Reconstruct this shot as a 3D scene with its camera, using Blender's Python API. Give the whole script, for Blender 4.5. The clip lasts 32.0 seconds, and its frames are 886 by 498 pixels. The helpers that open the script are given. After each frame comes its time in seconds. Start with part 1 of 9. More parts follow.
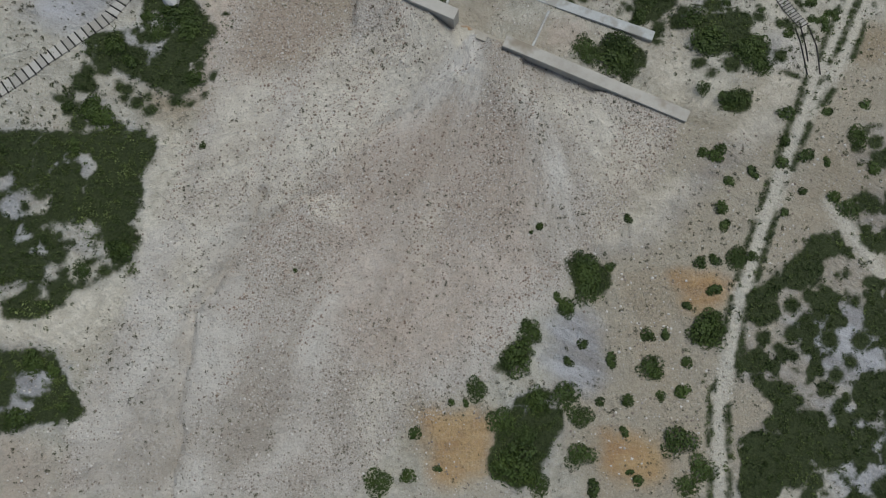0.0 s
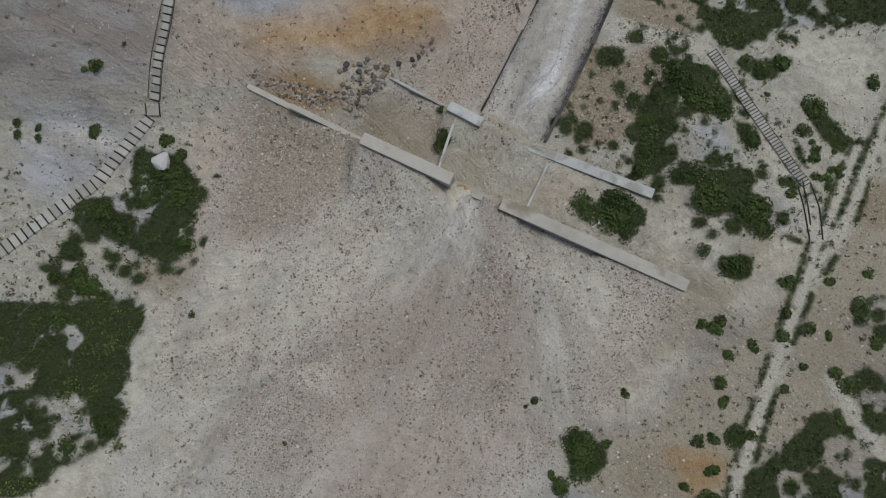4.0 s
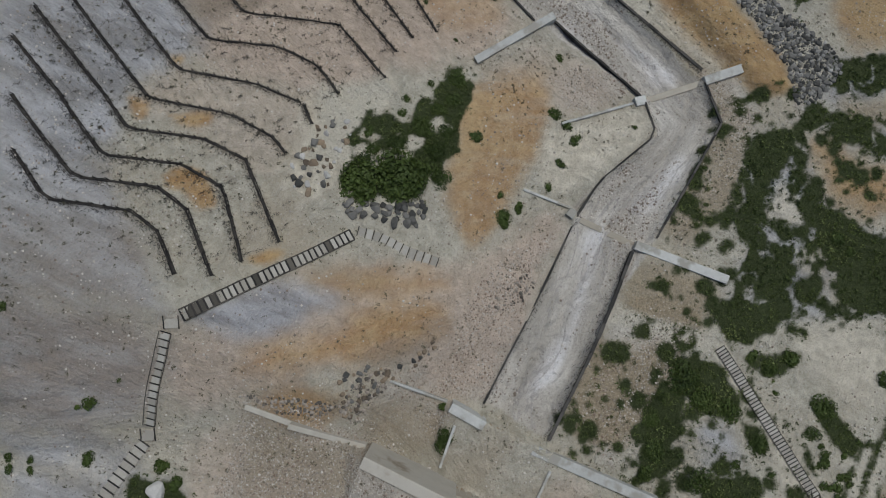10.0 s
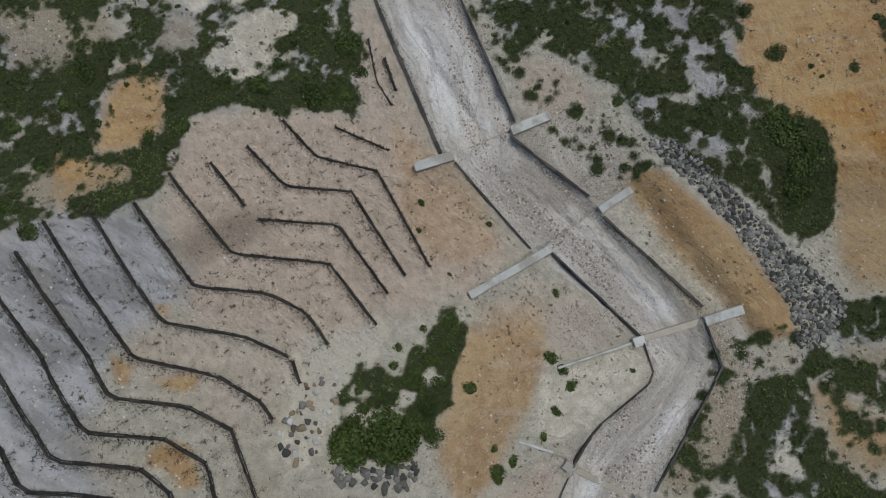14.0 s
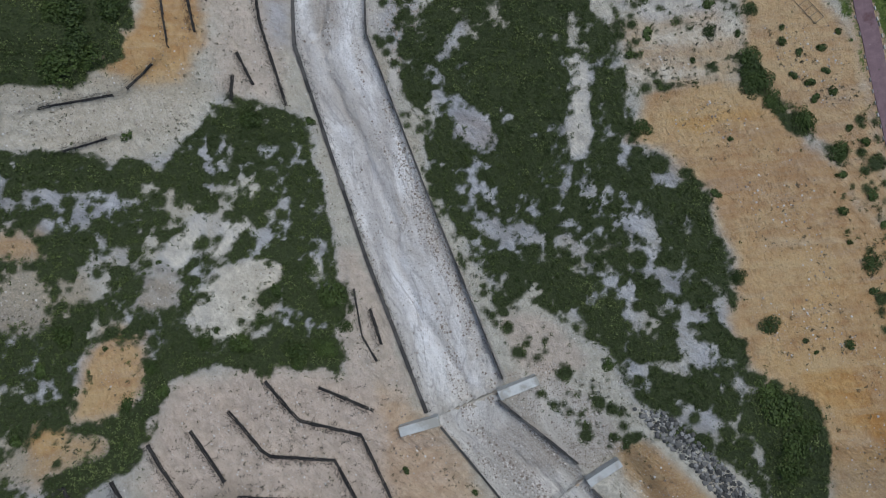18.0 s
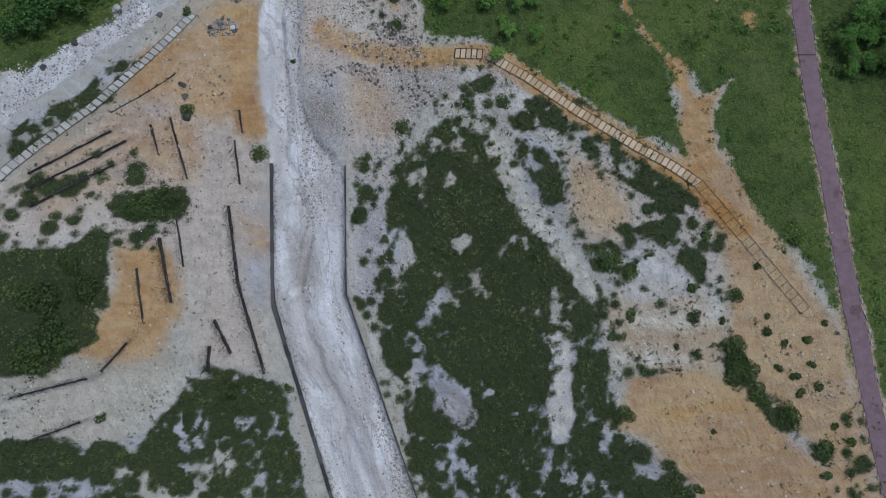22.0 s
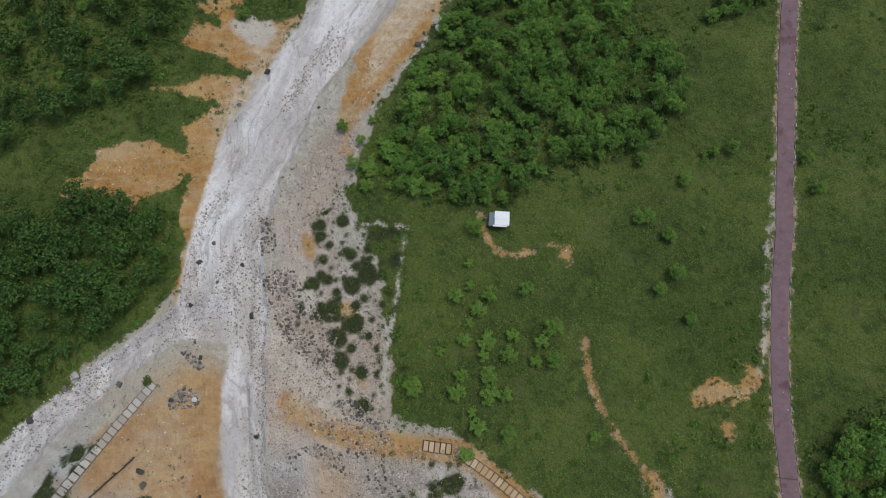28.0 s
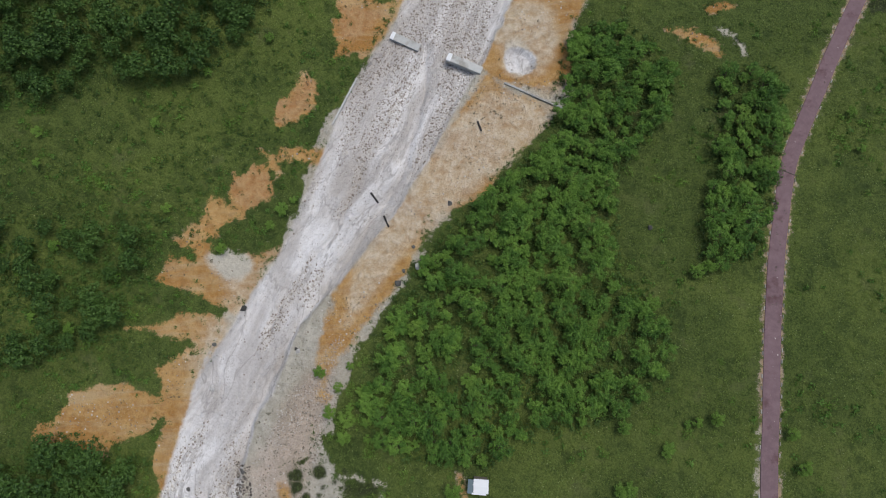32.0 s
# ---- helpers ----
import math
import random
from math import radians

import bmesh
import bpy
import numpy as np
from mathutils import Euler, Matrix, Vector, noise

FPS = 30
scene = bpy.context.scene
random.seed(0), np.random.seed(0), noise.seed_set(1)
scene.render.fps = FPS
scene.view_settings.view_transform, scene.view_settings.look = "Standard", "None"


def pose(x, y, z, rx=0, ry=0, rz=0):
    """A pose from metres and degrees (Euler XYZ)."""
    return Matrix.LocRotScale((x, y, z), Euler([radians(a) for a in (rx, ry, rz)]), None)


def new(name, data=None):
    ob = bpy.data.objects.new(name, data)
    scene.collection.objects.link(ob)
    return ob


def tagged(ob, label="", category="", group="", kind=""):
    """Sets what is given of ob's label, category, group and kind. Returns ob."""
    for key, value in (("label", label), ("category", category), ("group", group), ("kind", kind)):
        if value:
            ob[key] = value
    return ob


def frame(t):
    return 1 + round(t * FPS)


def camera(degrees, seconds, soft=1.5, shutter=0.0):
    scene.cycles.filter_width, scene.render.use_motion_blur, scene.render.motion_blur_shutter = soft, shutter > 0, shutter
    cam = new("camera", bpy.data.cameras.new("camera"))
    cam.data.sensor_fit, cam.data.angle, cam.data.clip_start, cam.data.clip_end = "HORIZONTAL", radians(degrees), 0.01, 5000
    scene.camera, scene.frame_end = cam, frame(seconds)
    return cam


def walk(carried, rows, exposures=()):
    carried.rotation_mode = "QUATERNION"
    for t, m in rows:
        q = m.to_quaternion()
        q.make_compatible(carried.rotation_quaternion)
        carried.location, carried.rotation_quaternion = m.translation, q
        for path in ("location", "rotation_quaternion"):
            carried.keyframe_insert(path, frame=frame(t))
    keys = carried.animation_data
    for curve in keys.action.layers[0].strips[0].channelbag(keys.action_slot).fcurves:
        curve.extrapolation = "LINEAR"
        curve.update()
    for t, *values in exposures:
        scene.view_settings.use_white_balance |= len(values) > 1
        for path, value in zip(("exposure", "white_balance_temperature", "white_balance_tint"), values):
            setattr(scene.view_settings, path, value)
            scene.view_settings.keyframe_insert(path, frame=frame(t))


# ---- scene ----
cam = camera(72.0, 32.0, 1.05)
ROWS = [
    (0, 0, 0, 107.832, 3.342, 2.039, -1.544),
    (0.5, 0.246, 2.848, 107.77, 3.332, 2.047, -1.394),
    (1, 0.49, 5.816, 107.767, 3.325, 2.056, -1.361),
    (1.5, 0.753, 8.795, 107.709, 3.31, 2.07, -1.27),
    (2, 1.026, 11.822, 107.614, 3.282, 2.089, -1.23),
    (2.5, 1.2, 14.845, 107.564, 3.257, 2.1, -1.158),
    (3, 1.379, 17.863, 107.467, 3.231, 2.102, -1.116),
    (3.5, 1.513, 20.898, 107.433, 3.215, 2.108, -1.048),
    (5.5, 1.375, 33.648, 107.708, 3.26, 1.932, -0.67),
    (6, 1.411, 37.127, 107.755, 3.247, 1.954, -0.673),
    (6.5, 1.403, 40.779, 107.83, 3.225, 1.97, -0.641),
    (7, 1.422, 44.518, 107.913, 3.214, 1.988, -0.609),
    (7.5, 1.455, 48.342, 107.96, 3.211, 2.006, -0.614),
    (8, 1.502, 52.197, 108.004, 3.223, 2.028, -0.56),
    (8.5, 1.551, 56.113, 108.121, 3.244, 2.051, -0.552),
    (9, 1.639, 60.238, 108.176, 3.285, 2.056, -0.563),
    (9.5, 1.709, 64.684, 108.095, 3.253, 2.072, -0.517),
    (10, 1.86, 69.237, 108.098, 3.217, 2.074, -0.461),
    (10.5, 1.999, 73.933, 108.014, 3.193, 2.076, -0.446),
    (11, 2.211, 78.521, 107.984, 3.194, 2.08, -0.398),
    (11.5, 2.303, 83.177, 108.019, 3.195, 2.075, -0.418),
    (12, 2.431, 88.019, 108.035, 3.207, 2.064, -0.443),
    (12.5, 2.543, 92.909, 107.925, 3.223, 2.039, -0.433),
    (13, 2.749, 97.949, 107.781, 3.22, 2.025, -0.355),
    (13.5, 2.901, 103.044, 107.676, 3.206, 2.013, -0.323),
    (14, 3.134, 108.17, 107.526, 3.186, 2.01, -0.258),
    (14.5, 3.3, 113.366, 107.501, 3.167, 1.988, -0.249),
    (16.5, 4.336, 134.882, 107.57, 3.297, 1.961, -0.111),
    (17, 4.771, 140.526, 107.506, 3.282, 1.967, -0.033),
    (17.5, 5.115, 146.146, 107.522, 3.272, 1.981, 0.031),
    (18, 5.486, 151.956, 107.589, 3.256, 1.982, 0.137),
    (18.5, 5.901, 157.847, 107.628, 3.249, 1.985, 0.18),
    (19, 6.278, 163.784, 107.685, 3.26, 2.014, 0.273),
    (19.5, 6.66, 169.695, 107.848, 3.288, 2.034, 0.352),
    (20, 7.063, 175.655, 108.034, 3.306, 2.045, 0.392),
    (20.5, 7.525, 181.631, 108.171, 3.307, 2.058, 0.479),
    (21, 7.96, 187.755, 108.302, 3.284, 2.058, 0.543),
    (21.5, 8.329, 193.899, 108.444, 3.25, 2.041, 0.588),
    (22, 8.759, 200.038, 108.477, 3.218, 2.004, 0.635),
    (22.5, 9.22, 206.142, 108.455, 3.194, 1.968, 0.695),
    (23, 9.6, 212.148, 108.384, 3.193, 1.948, 0.739),
    (23.5, 9.999, 218.134, 108.283, 3.192, 1.962, 0.803),
    (24, 10.279, 224.203, 108.151, 3.185, 1.961, 0.803),
    (24.5, 10.64, 230.304, 108.067, 3.177, 1.974, 0.87),
    (25, 11.019, 236.409, 107.977, 3.158, 1.972, 0.892),
    (25.5, 11.36, 242.431, 107.937, 3.123, 1.985, 0.91),
    (27.5, 13.484, 265.795, 107.939, 3.334, 2.191, 0.965),
    (28, 13.895, 271.792, 107.919, 3.28, 2.178, 0.958),
    (28.5, 14.232, 277.855, 107.911, 3.215, 2.135, 0.961),
    (29, 14.561, 283.955, 107.863, 3.173, 2.111, 0.949),
    (29.5, 14.953, 290.099, 107.826, 3.122, 2.119, 0.99),
    (30, 15.339, 296.205, 107.765, 3.093, 2.123, 1.068),
    (30.5, 15.73, 302.336, 107.766, 3.06, 2.135, 1.029),
    (31, 16.127, 308.394, 107.822, 3.044, 2.143, 1.051),
    (31.5, 16.494, 314.129, 107.886, 3.034, 2.144, 1.079),
    (32, 16.922, 320.257, 107.904, 3.041, 2.134, 1.077),
]
walk(cam, [(t, pose(x, y, z, rx, ry, rz)) for t, x, y, z, rx, ry, rz in ROWS],
     exposures=[(0, .02, 6300, 5), (3, -.08, 6350, 6), (9, -.15, 6450, 6), (14, -.1, 6450, 6), (16.5, .02, 6250, 6), (18, .09, 5900, 7), (22, .08, 5550, 8), (25, .05, 6150, 9), (28, .14, 6380, 9), (32, .25, 6500, 10)])

# world and sun: overcast
world = bpy.data.worlds.new("sky")
scene.world = world
world.use_nodes = True
wn = world.node_tree.nodes
sky = wn.new("ShaderNodeTexSky")
sky.sky_type, sky.sun_disc, sky.sun_elevation, sky.sun_rotation = "NISHITA", False, radians(65), radians(45)
sky.air_density, sky.dust_density, sky.ozone_density = 1.2, 3.0, 1.0
wn["Background"].inputs[1].default_value = 0.084
world.node_tree.links.new(sky.outputs[0], wn["Background"].inputs[0])
sun = new("sun", bpy.data.lights.new("sun", "SUN"))
sun.data.energy, sun.data.angle, sun.data.color = 1.75, radians(30), (1, .985, .95)
sun.matrix_world = pose(0, 0, 150, -19, 17, 0)

# ---- terrain ----
def knots(v, ks):
    return np.interp(v, [k[0] for k in ks], [k[1] for k in ks])
BED = [(-90, 27), (0, 23.5), (35, 20.3), (50, 16.5), (75, 12), (103, 8.2), (124, 5.5), (140, 3.6), (170, .6), (197, -1.2), (218, -3), (245, -6), (274, -9.5), (308, -11.3), (336, -14.2), (366, -18), (400, -21), (470, -28)]
AXIS = [(-90, -16), (0, -8), (35, 2), (52, 11), (78, 23), (95, 36), (112, 23), (128, 5), (147, 0), (189, -16), (206, -19), (243, -27), (279, -30), (316, -17), (336, -8), (369, 6), (470, 45)]
LEFT = [(-90, 3), (0, 4), (47, 6.6), (58, 11), (66, 12.5), (77, 10), (85, 8.2), (92, 6.8), (98, 5.6), (108, 5.6), (130, 4.5), (176, 8), (192, 13), (213, 12), (231, 11), (250, 2), (280, 1.5), (330, 4), (366, 9), (470, 9)]
RIGHT = [(-90, -.3), (20, -1), (40, -4), (60, -3), (90, 0), (120, 1.6), (127, 3.5), (143, 3.8), (176, 3.6), (218, 4), (250, 3.7), (282, 4.6), (332, 3.3), (470, 3)]
def height(x, y):
    d = x - knots(y, AXIS)
    l, r = np.maximum(0, -d - 8), np.maximum(0, d - 8)
    l, r = l / (1 + l / 140), r / (1 + r / 200)
    wl, wr = np.clip((l - 66) / 40, 0, 1), np.clip((r - 82) / 50, 0, 1)
    return knots(y, BED) + (knots(y, LEFT) * (1 - wl) + 6 * wl) * (l / 30) ** 1.3 + (knots(y, RIGHT) * (1 - wr) + 2 * wr) * (r / 30) * np.minimum(1, .4 + r / 40)


REGIONS = []
REGIONS.append(('stony', [(-28.7, 52.9), (-13.2, 46.2), (-0.1, 38.3), (8, 35.5), (32.3, 22.8), (26.4, 13.1), (18, 4.5), (11.3, -3.1), (1.7, -13.5), (-10.7, -21.5), (-16.2, -28.2), (-54.3, -26.5), (-52.4, -14.8), (-47.5, -3), (-41.1, 12.3), (-35.9, 29)]))
REGIONS.append(('white', [(4.7, 51.2), (11.4, 63.9), (19.6, 79.6), (18.7, 81.3), (33, 93), (31.6, 98.8), (14.4, 113.5), (1.8, 128.5), (-0.8, 130.3), (-26, 194.8), (-26.4, 216.9), (-25.9, 197.6), (-27.6, 222.1), (-30.5, 244.3), (-29.9, 260.7), (-29.3, 267.9), (-23.6, 267.9), (-24, 255.9), (-24.4, 244.3), (-22, 229.9), (-13.6, 221.6), (-12.6, 197.8), (-12.6, 197.9), (-1.9, 170), (12.3, 135.9), (11.1, 132.8), (24.2, 122.3), (26.3, 118.9), (41.2, 101.9), (43.5, 94.7), (32.3, 76.3), (25.9, 68.1), (14, 45.5)]))
REGIONS.append(('white', [(-29.5, 231.9), (-32.1, 250.1), (-30.7, 259.5), (-40.6, 260.4), (-52.5, 251.8), (-66.6, 235.4), (-73, 238.1), (-68.8, 240.5), (-59.8, 251.7), (-48.2, 261.3), (-42.3, 266.8), (-41.1, 277.8), (-38.3, 288), (-35.6, 299.5), (-30.6, 311.2), (-35.1, 300.3), (-28.1, 312.5), (-20, 326.2), (-15.1, 340.2), (-10, 354.8), (-4.6, 366.1), (1, 375.1), (2.7, 380.2), (5.4, 390.6), (32.1, 390.2), (23.8, 376.2), (20.4, 367.4), (16.9, 361.1), (9.1, 345.2), (1.5, 332.3), (-8.2, 319.6), (-15.6, 310.6), (-20.5, 297.4), (-22.8, 293.9), (-25.6, 282.5), (-27.4, 273.6), (-27.8, 264.9), (-25.6, 250.2), (-22.2, 232.1)]))
REGIONS.append(('ochre!', [(20.4, 361.1), (34.1, 354.5), (31.8, 350.9), (22.8, 343.9), (20.6, 338.1), (9.4, 333.5), (3, 322), (-3.3, 313.1), (-7.5, 306.4), (-10.5, 297.7), (-11.9, 304.1), (-8.1, 317.4), (2.7, 331.1), (10.3, 344), (17, 357.4)]))
REGIONS.append(('ochre!', [(20.1, 388), (43.7, 386.9), (41.3, 379.3), (37.8, 374.3), (36.4, 361.8), (25.1, 361), (20.4, 367.4), (23.8, 376.2)]))
REGIONS.append(('ochre!', [(-0.3, 380), (-6, 375.8), (-10.6, 374.1), (-11.6, 368), (-5.8, 367.3), (-0.2, 375)]))
REGIONS.append(('ochre!', [(-17.1, 362.7), (-22.4, 354.6), (-23.4, 351.4), (-21.1, 350.8), (-18, 356.1), (-14.5, 360.5)]))
REGIONS.append(('ochre!', [(-30.6, 339), (-28.7, 341.9), (-25.9, 343.3), (-23.8, 340.5), (-21.7, 337.7), (-23.3, 335.1), (-26.8, 334.5), (-29.2, 334.9), (-30.5, 336.1)]))
REGIONS.append(('rust', [(-31.7, 338.9), (-28.8, 342.6), (-26, 344.5), (-22.7, 340.6), (-20.6, 337.7), (-23.2, 333.9), (-26.7, 333.4), (-30.3, 334.9)]))
REGIONS.append(('rust', [(-30.6, 339), (-28.7, 341.9), (-25.9, 343.3), (-23.8, 340.5), (-21.7, 337.7), (-23.3, 335.1), (-26.8, 334.5), (-29.2, 334.9), (-30.5, 336.1)]))
REGIONS.append(('ochre!', [(-35.6, 337.1), (-34, 337.6), (-31.6, 334.8), (-29.2, 334.4), (-27.4, 331.2), (-31, 330.3), (-32.9, 328.5), (-37, 330.9), (-37.5, 332.2), (-35.9, 333.8)]))
REGIONS.append(('ochre!', [(-39.2, 327.2), (-36.8, 328.1), (-33.6, 327.7), (-32.7, 325.2), (-28, 324.5), (-25.1, 324.6), (-22.7, 324.6), (-24.5, 319.7), (-29.4, 315.8), (-38.3, 317.4), (-43.9, 319.5), (-41.4, 322.7), (-37.1, 323.9)]))
REGIONS.append(('ochre!', [(-46.5, 310), (-39.1, 312.3), (-31.4, 311.4), (-33.2, 305.8), (-38.8, 307.9)]))
REGIONS.append(('ochre!', [(-20.1, 346.6), (-16.9, 347.6), (-15.6, 345.9), (-11.9, 346.5), (-13.4, 343.8), (-19.2, 344.3)]))
REGIONS.append(('ochre!', [(-25.7, 346.4), (-22.5, 345.6), (-19.9, 341.5), (-21.4, 339.8), (-23.9, 343.1)]))
REGIONS.append(('path!', [(-33.8, 324.2), (-30, 326), (-26, 322.6), (-30.8, 320.3)]))
REGIONS.append(('rust', [(-23.4, 354), (-14.8, 362.9), (-14.7, 359.3), (-21.1, 349.4)]))
REGIONS.append(('ochre!', [(-39, 330.3), (-36.9, 331.5), (-32.4, 328.2), (-36.7, 327), (-39.4, 327.5)]))
REGIONS.append(('ochre!', [(-37.6, 306.9), (-42.7, 298), (-54.6, 299), (-65.9, 288), (-57.2, 287), (-52.9, 286), (-41.3, 292.6), (-41.8, 283), (-36.9, 291.6), (-35.2, 301.4)]))
REGIONS.append(('green', [(43.8, 389.5), (37.7, 371.8), (36.3, 356.9), (25.1, 343.9), (20.6, 338.1), (10.6, 332.3), (5.4, 319.9), (-5.2, 304.3), (-7.9, 291.5), (-11.3, 290.5), (-6.3, 280.4), (-1.6, 271.8), (-0.1, 261.4), (-0.7, 247.1), (7.7, 245.6), (13.8, 244.9), (23.7, 236.9), (27.5, 235.7), (37, 228.4), (46.3, 223.4), (44.8, 232.4), (46.1, 239.6), (50.6, 234.4), (55.5, 236.4), (52.2, 229.4), (52.8, 222.5), (58.6, 210.1), (65.4, 203.7), (70.3, 196.5), (71.9, 193), (73.9, 178.7), (74.9, 182.7), (93.9, 173.4), (125.7, 332.3), (137.9, 413.4), (44.5, 419.8)]))
REGIONS.append(('green', [(-73.6, 239.3), (-69.8, 242.7), (-63.5, 249.1), (-53.3, 258.6), (-43.5, 267.9), (-41.7, 277.8), (-39.5, 289.1), (-36.1, 299.4), (-30.6, 312.4), (-20.1, 327.3), (-15.7, 341.4), (-11.2, 354.7), (-5.7, 364.8), (-0.2, 375), (1.5, 381.4), (-1.2, 417.6), (-112.8, 401.4), (-122.5, 280.9)]))
REGIONS.append(('thick', [(-15, 92.1), (-12.5, 95.8), (-11.4, 92.1), (-9.8, 94.8), (-7.1, 94), (-5.1, 96.4), (-4.1, 98.1), (-2, 98.1), (-2.4, 99.9), (-0.6, 103.9), (1.2, 103.9), (1.2, 101), (2.9, 101), (1.5, 95), (1.8, 92.2), (0.4, 87.8), (-0.9, 87.5), (-1, 84.5), (-3.6, 83.3), (-6.9, 81.1), (-11.2, 83.2), (-13.4, 81.7), (-16.9, 83.5), (-17.3, 85.4), (-14.2, 86.9), (-14, 90.5)]))
REGIONS.append(('ochre!', [(54.5, 252.3), (56.5, 255.3), (60.3, 256.3), (64.1, 259.3), (66, 264.2), (65.6, 254.6), (61, 251.6), (59.3, 246), (57.6, 247.8), (60.2, 253.5)]))
REGIONS.append(('ochre!', [(56.8, 372.3), (63.4, 372.2), (67.5, 367.2), (66.4, 366), (58.9, 369.8)]))
REGIONS.append(('ochre!', [(64.2, 377.1), (70.2, 377.5), (70.1, 375.6), (64.6, 375.2)]))
REGIONS.append(('ochre!', [(20.6, 276.9), (24.6, 278.7), (26.2, 277.2), (21.6, 276.4)]))
REGIONS.append(('ochre!', [(31.7, 276), (30.7, 278.5), (33.2, 279.6), (32.9, 277)]))
REGIONS.append(('stony', [(-8.6, 52.3), (-1.1, 67.3), (8.6, 71.9), (15.9, 77.4), (11, 63.9), (4.7, 51.2), (-2.1, 51.3)]))
REGIONS.append(('stony', [(-30.4, 49.7), (-25.7, 52), (-13.4, 45.2), (-0.5, 38.7), (2.7, 32.7), (-16.3, 30.6), (-32.8, 33.1)]))
REGIONS.append(('stony', [(-23.9, 271.5), (-15.5, 282.6), (-0.1, 261.4), (-0.7, 247.1), (-15.9, 250.5), (-24.1, 258.6)]))
REGIONS.append(('white', [(-27.7, 222.2), (-29.8, 235.4), (-31.7, 243.9), (-31.1, 252.5), (-31.6, 259.7), (-40.7, 262.4), (-45.9, 260.1), (-42.1, 265.8), (-36.1, 272.9), (-25.4, 284.5), (-25.5, 275.2), (-24.3, 266), (-24.5, 260.4), (-23.4, 252.6), (-22.5, 235.6), (-19.2, 227.4), (-13.7, 222.5)]))
REGIONS.append(('scrub', [(-69.1, 213.7), (-65.1, 216.9), (-52.7, 224.6), (-40.2, 213.7), (-44.3, 204.7), (-67.5, 205.2)]))
REGIONS.append(('scrub', [(15.4, 48.7), (25.8, 65.5), (36.8, 61.9), (42, 60.1), (52, 44.8), (55.5, 29.4), (34.5, 29.7), (26.2, 37.6), (15.9, 42.4)]))
REGIONS.append(('scrub', [(28.6, 69), (38.4, 69.8), (41.1, 92.1), (49.1, 100.8), (57.2, 100.5), (68.2, 86.8), (67, 61.6), (52, 61.7), (39.5, 61.8)]))
REGIONS.append(('scrub', [(15.5, 135.9), (18.5, 140.9), (33.9, 131.8), (37.3, 127.7), (30.1, 124.3), (23.7, 125.5)]))
REGIONS.append(('scrub', [(43.2, 99.7), (56.3, 97.8), (68.7, 94.2), (66.4, 65), (34.5, 65.6), (33.5, 75.4)]))
REGIONS.append(('scrub', [(-78.4, 144.8), (-37.7, 146.6), (-42.5, 133.3), (-45.6, 127.2), (-61.1, 118), (-73.8, 116)]))
REGIONS.append(('scrub', [(-13.6, 222.4), (-1.1, 228.8), (-2.8, 214.2), (-3.4, 198), (-7.2, 186.1), (-10.7, 201.8)]))
REGIONS.append(('scrub', [(-1.4, 241.7), (13.3, 244.5), (19.5, 232.7), (44.3, 220.5), (54, 207.2), (52.6, 192.3), (32.7, 202.9), (23.3, 206.6), (17.4, 218.3), (7.3, 229.7), (1, 233)]))
REGIONS.append(('scrub', [(33.5, 207.4), (47.9, 212.9), (51.1, 202.6), (54.2, 188.8), (34.8, 183.3), (27.5, 193.4)]))
REGIONS.append(('scrub', [(-12.6, 199), (-4.5, 216.3), (0, 178), (11.9, 150.6), (23, 141.7), (13.7, 139.5), (0.2, 164), (-7.2, 184.2)]))
REGIONS.append(('scrub', [(-49.9, 35), (-33.3, 39.1), (-34.5, 27.1), (-42.6, 24.1), (-53.4, 28.1)]))
REGIONS.append(('scrub', [(-64.6, 29.7), (-46.2, 25), (-41.8, 21.8), (-45.9, 2.3), (-64.2, -2.8)]))
REGIONS.append(('scrub', [(67, 177.2), (74.9, 182.7), (80.5, 173.4), (77.5, 141.8), (71.2, 145), (66.3, 166.1)]))
REGIONS.append(('ochre!', [(-42.4, 267.9), (-40.9, 277.8), (-39.8, 289.7), (-35.6, 304.1), (-32.7, 309.4), (-33.9, 298.3), (-37, 288), (-39.7, 276.7), (-41.3, 265.2)]))
REGIONS.append(('white!', [(24.5, 368.5), (27.4, 369.7), (30.3, 367.7), (30.2, 363.9), (26.8, 362.5), (24.2, 364.8)]))
REGIONS.append(('white!', [(20.2, 377.6), (23.8, 378.8), (24.4, 374.3), (20.9, 372.5)]))
REGIONS.append(('rust', [(-10.7, 376.5), (-0.3, 378.8), (-3.6, 372.3), (-10.5, 369.3)]))
REGIONS.append(('path', [(-19.9, 100), (-9.7, 100.8), (-12.8, 94.8), (-15.9, 89.9), (-18.9, 85.1), (-22.1, 86.8)]))
REGIONS.append(('stony', [(-13.6, 222.4), (-1.1, 228.8), (-3.8, 214.1), (-3.4, 198), (-7.2, 186.1), (-8.5, 197.9), (-12.6, 197.8)]))
REGIONS.append(('stony', [(-68.3, 209.4), (-64.5, 213.4), (-53.3, 222.8), (-41, 221.4), (-40, 211.9), (-47.6, 205), (-67.5, 205.2)]))
REGIONS.append(('stony', [(-26.6, 260.7), (-14.8, 250), (-1.5, 246.2), (3, 237.2), (-3.2, 228.8), (-12.5, 222.4), (-21.4, 229.9), (-23.3, 244.3)]))
REGIONS.append(('stony', [(12.6, 137), (20.3, 137.7), (32.8, 127), (29.2, 123.4), (24.4, 119.7), (14.4, 129.8)]))
REGIONS.append(('stony', [(15.4, 103.5), (28.3, 105.3), (30.7, 99.7), (18.7, 96.2)]))
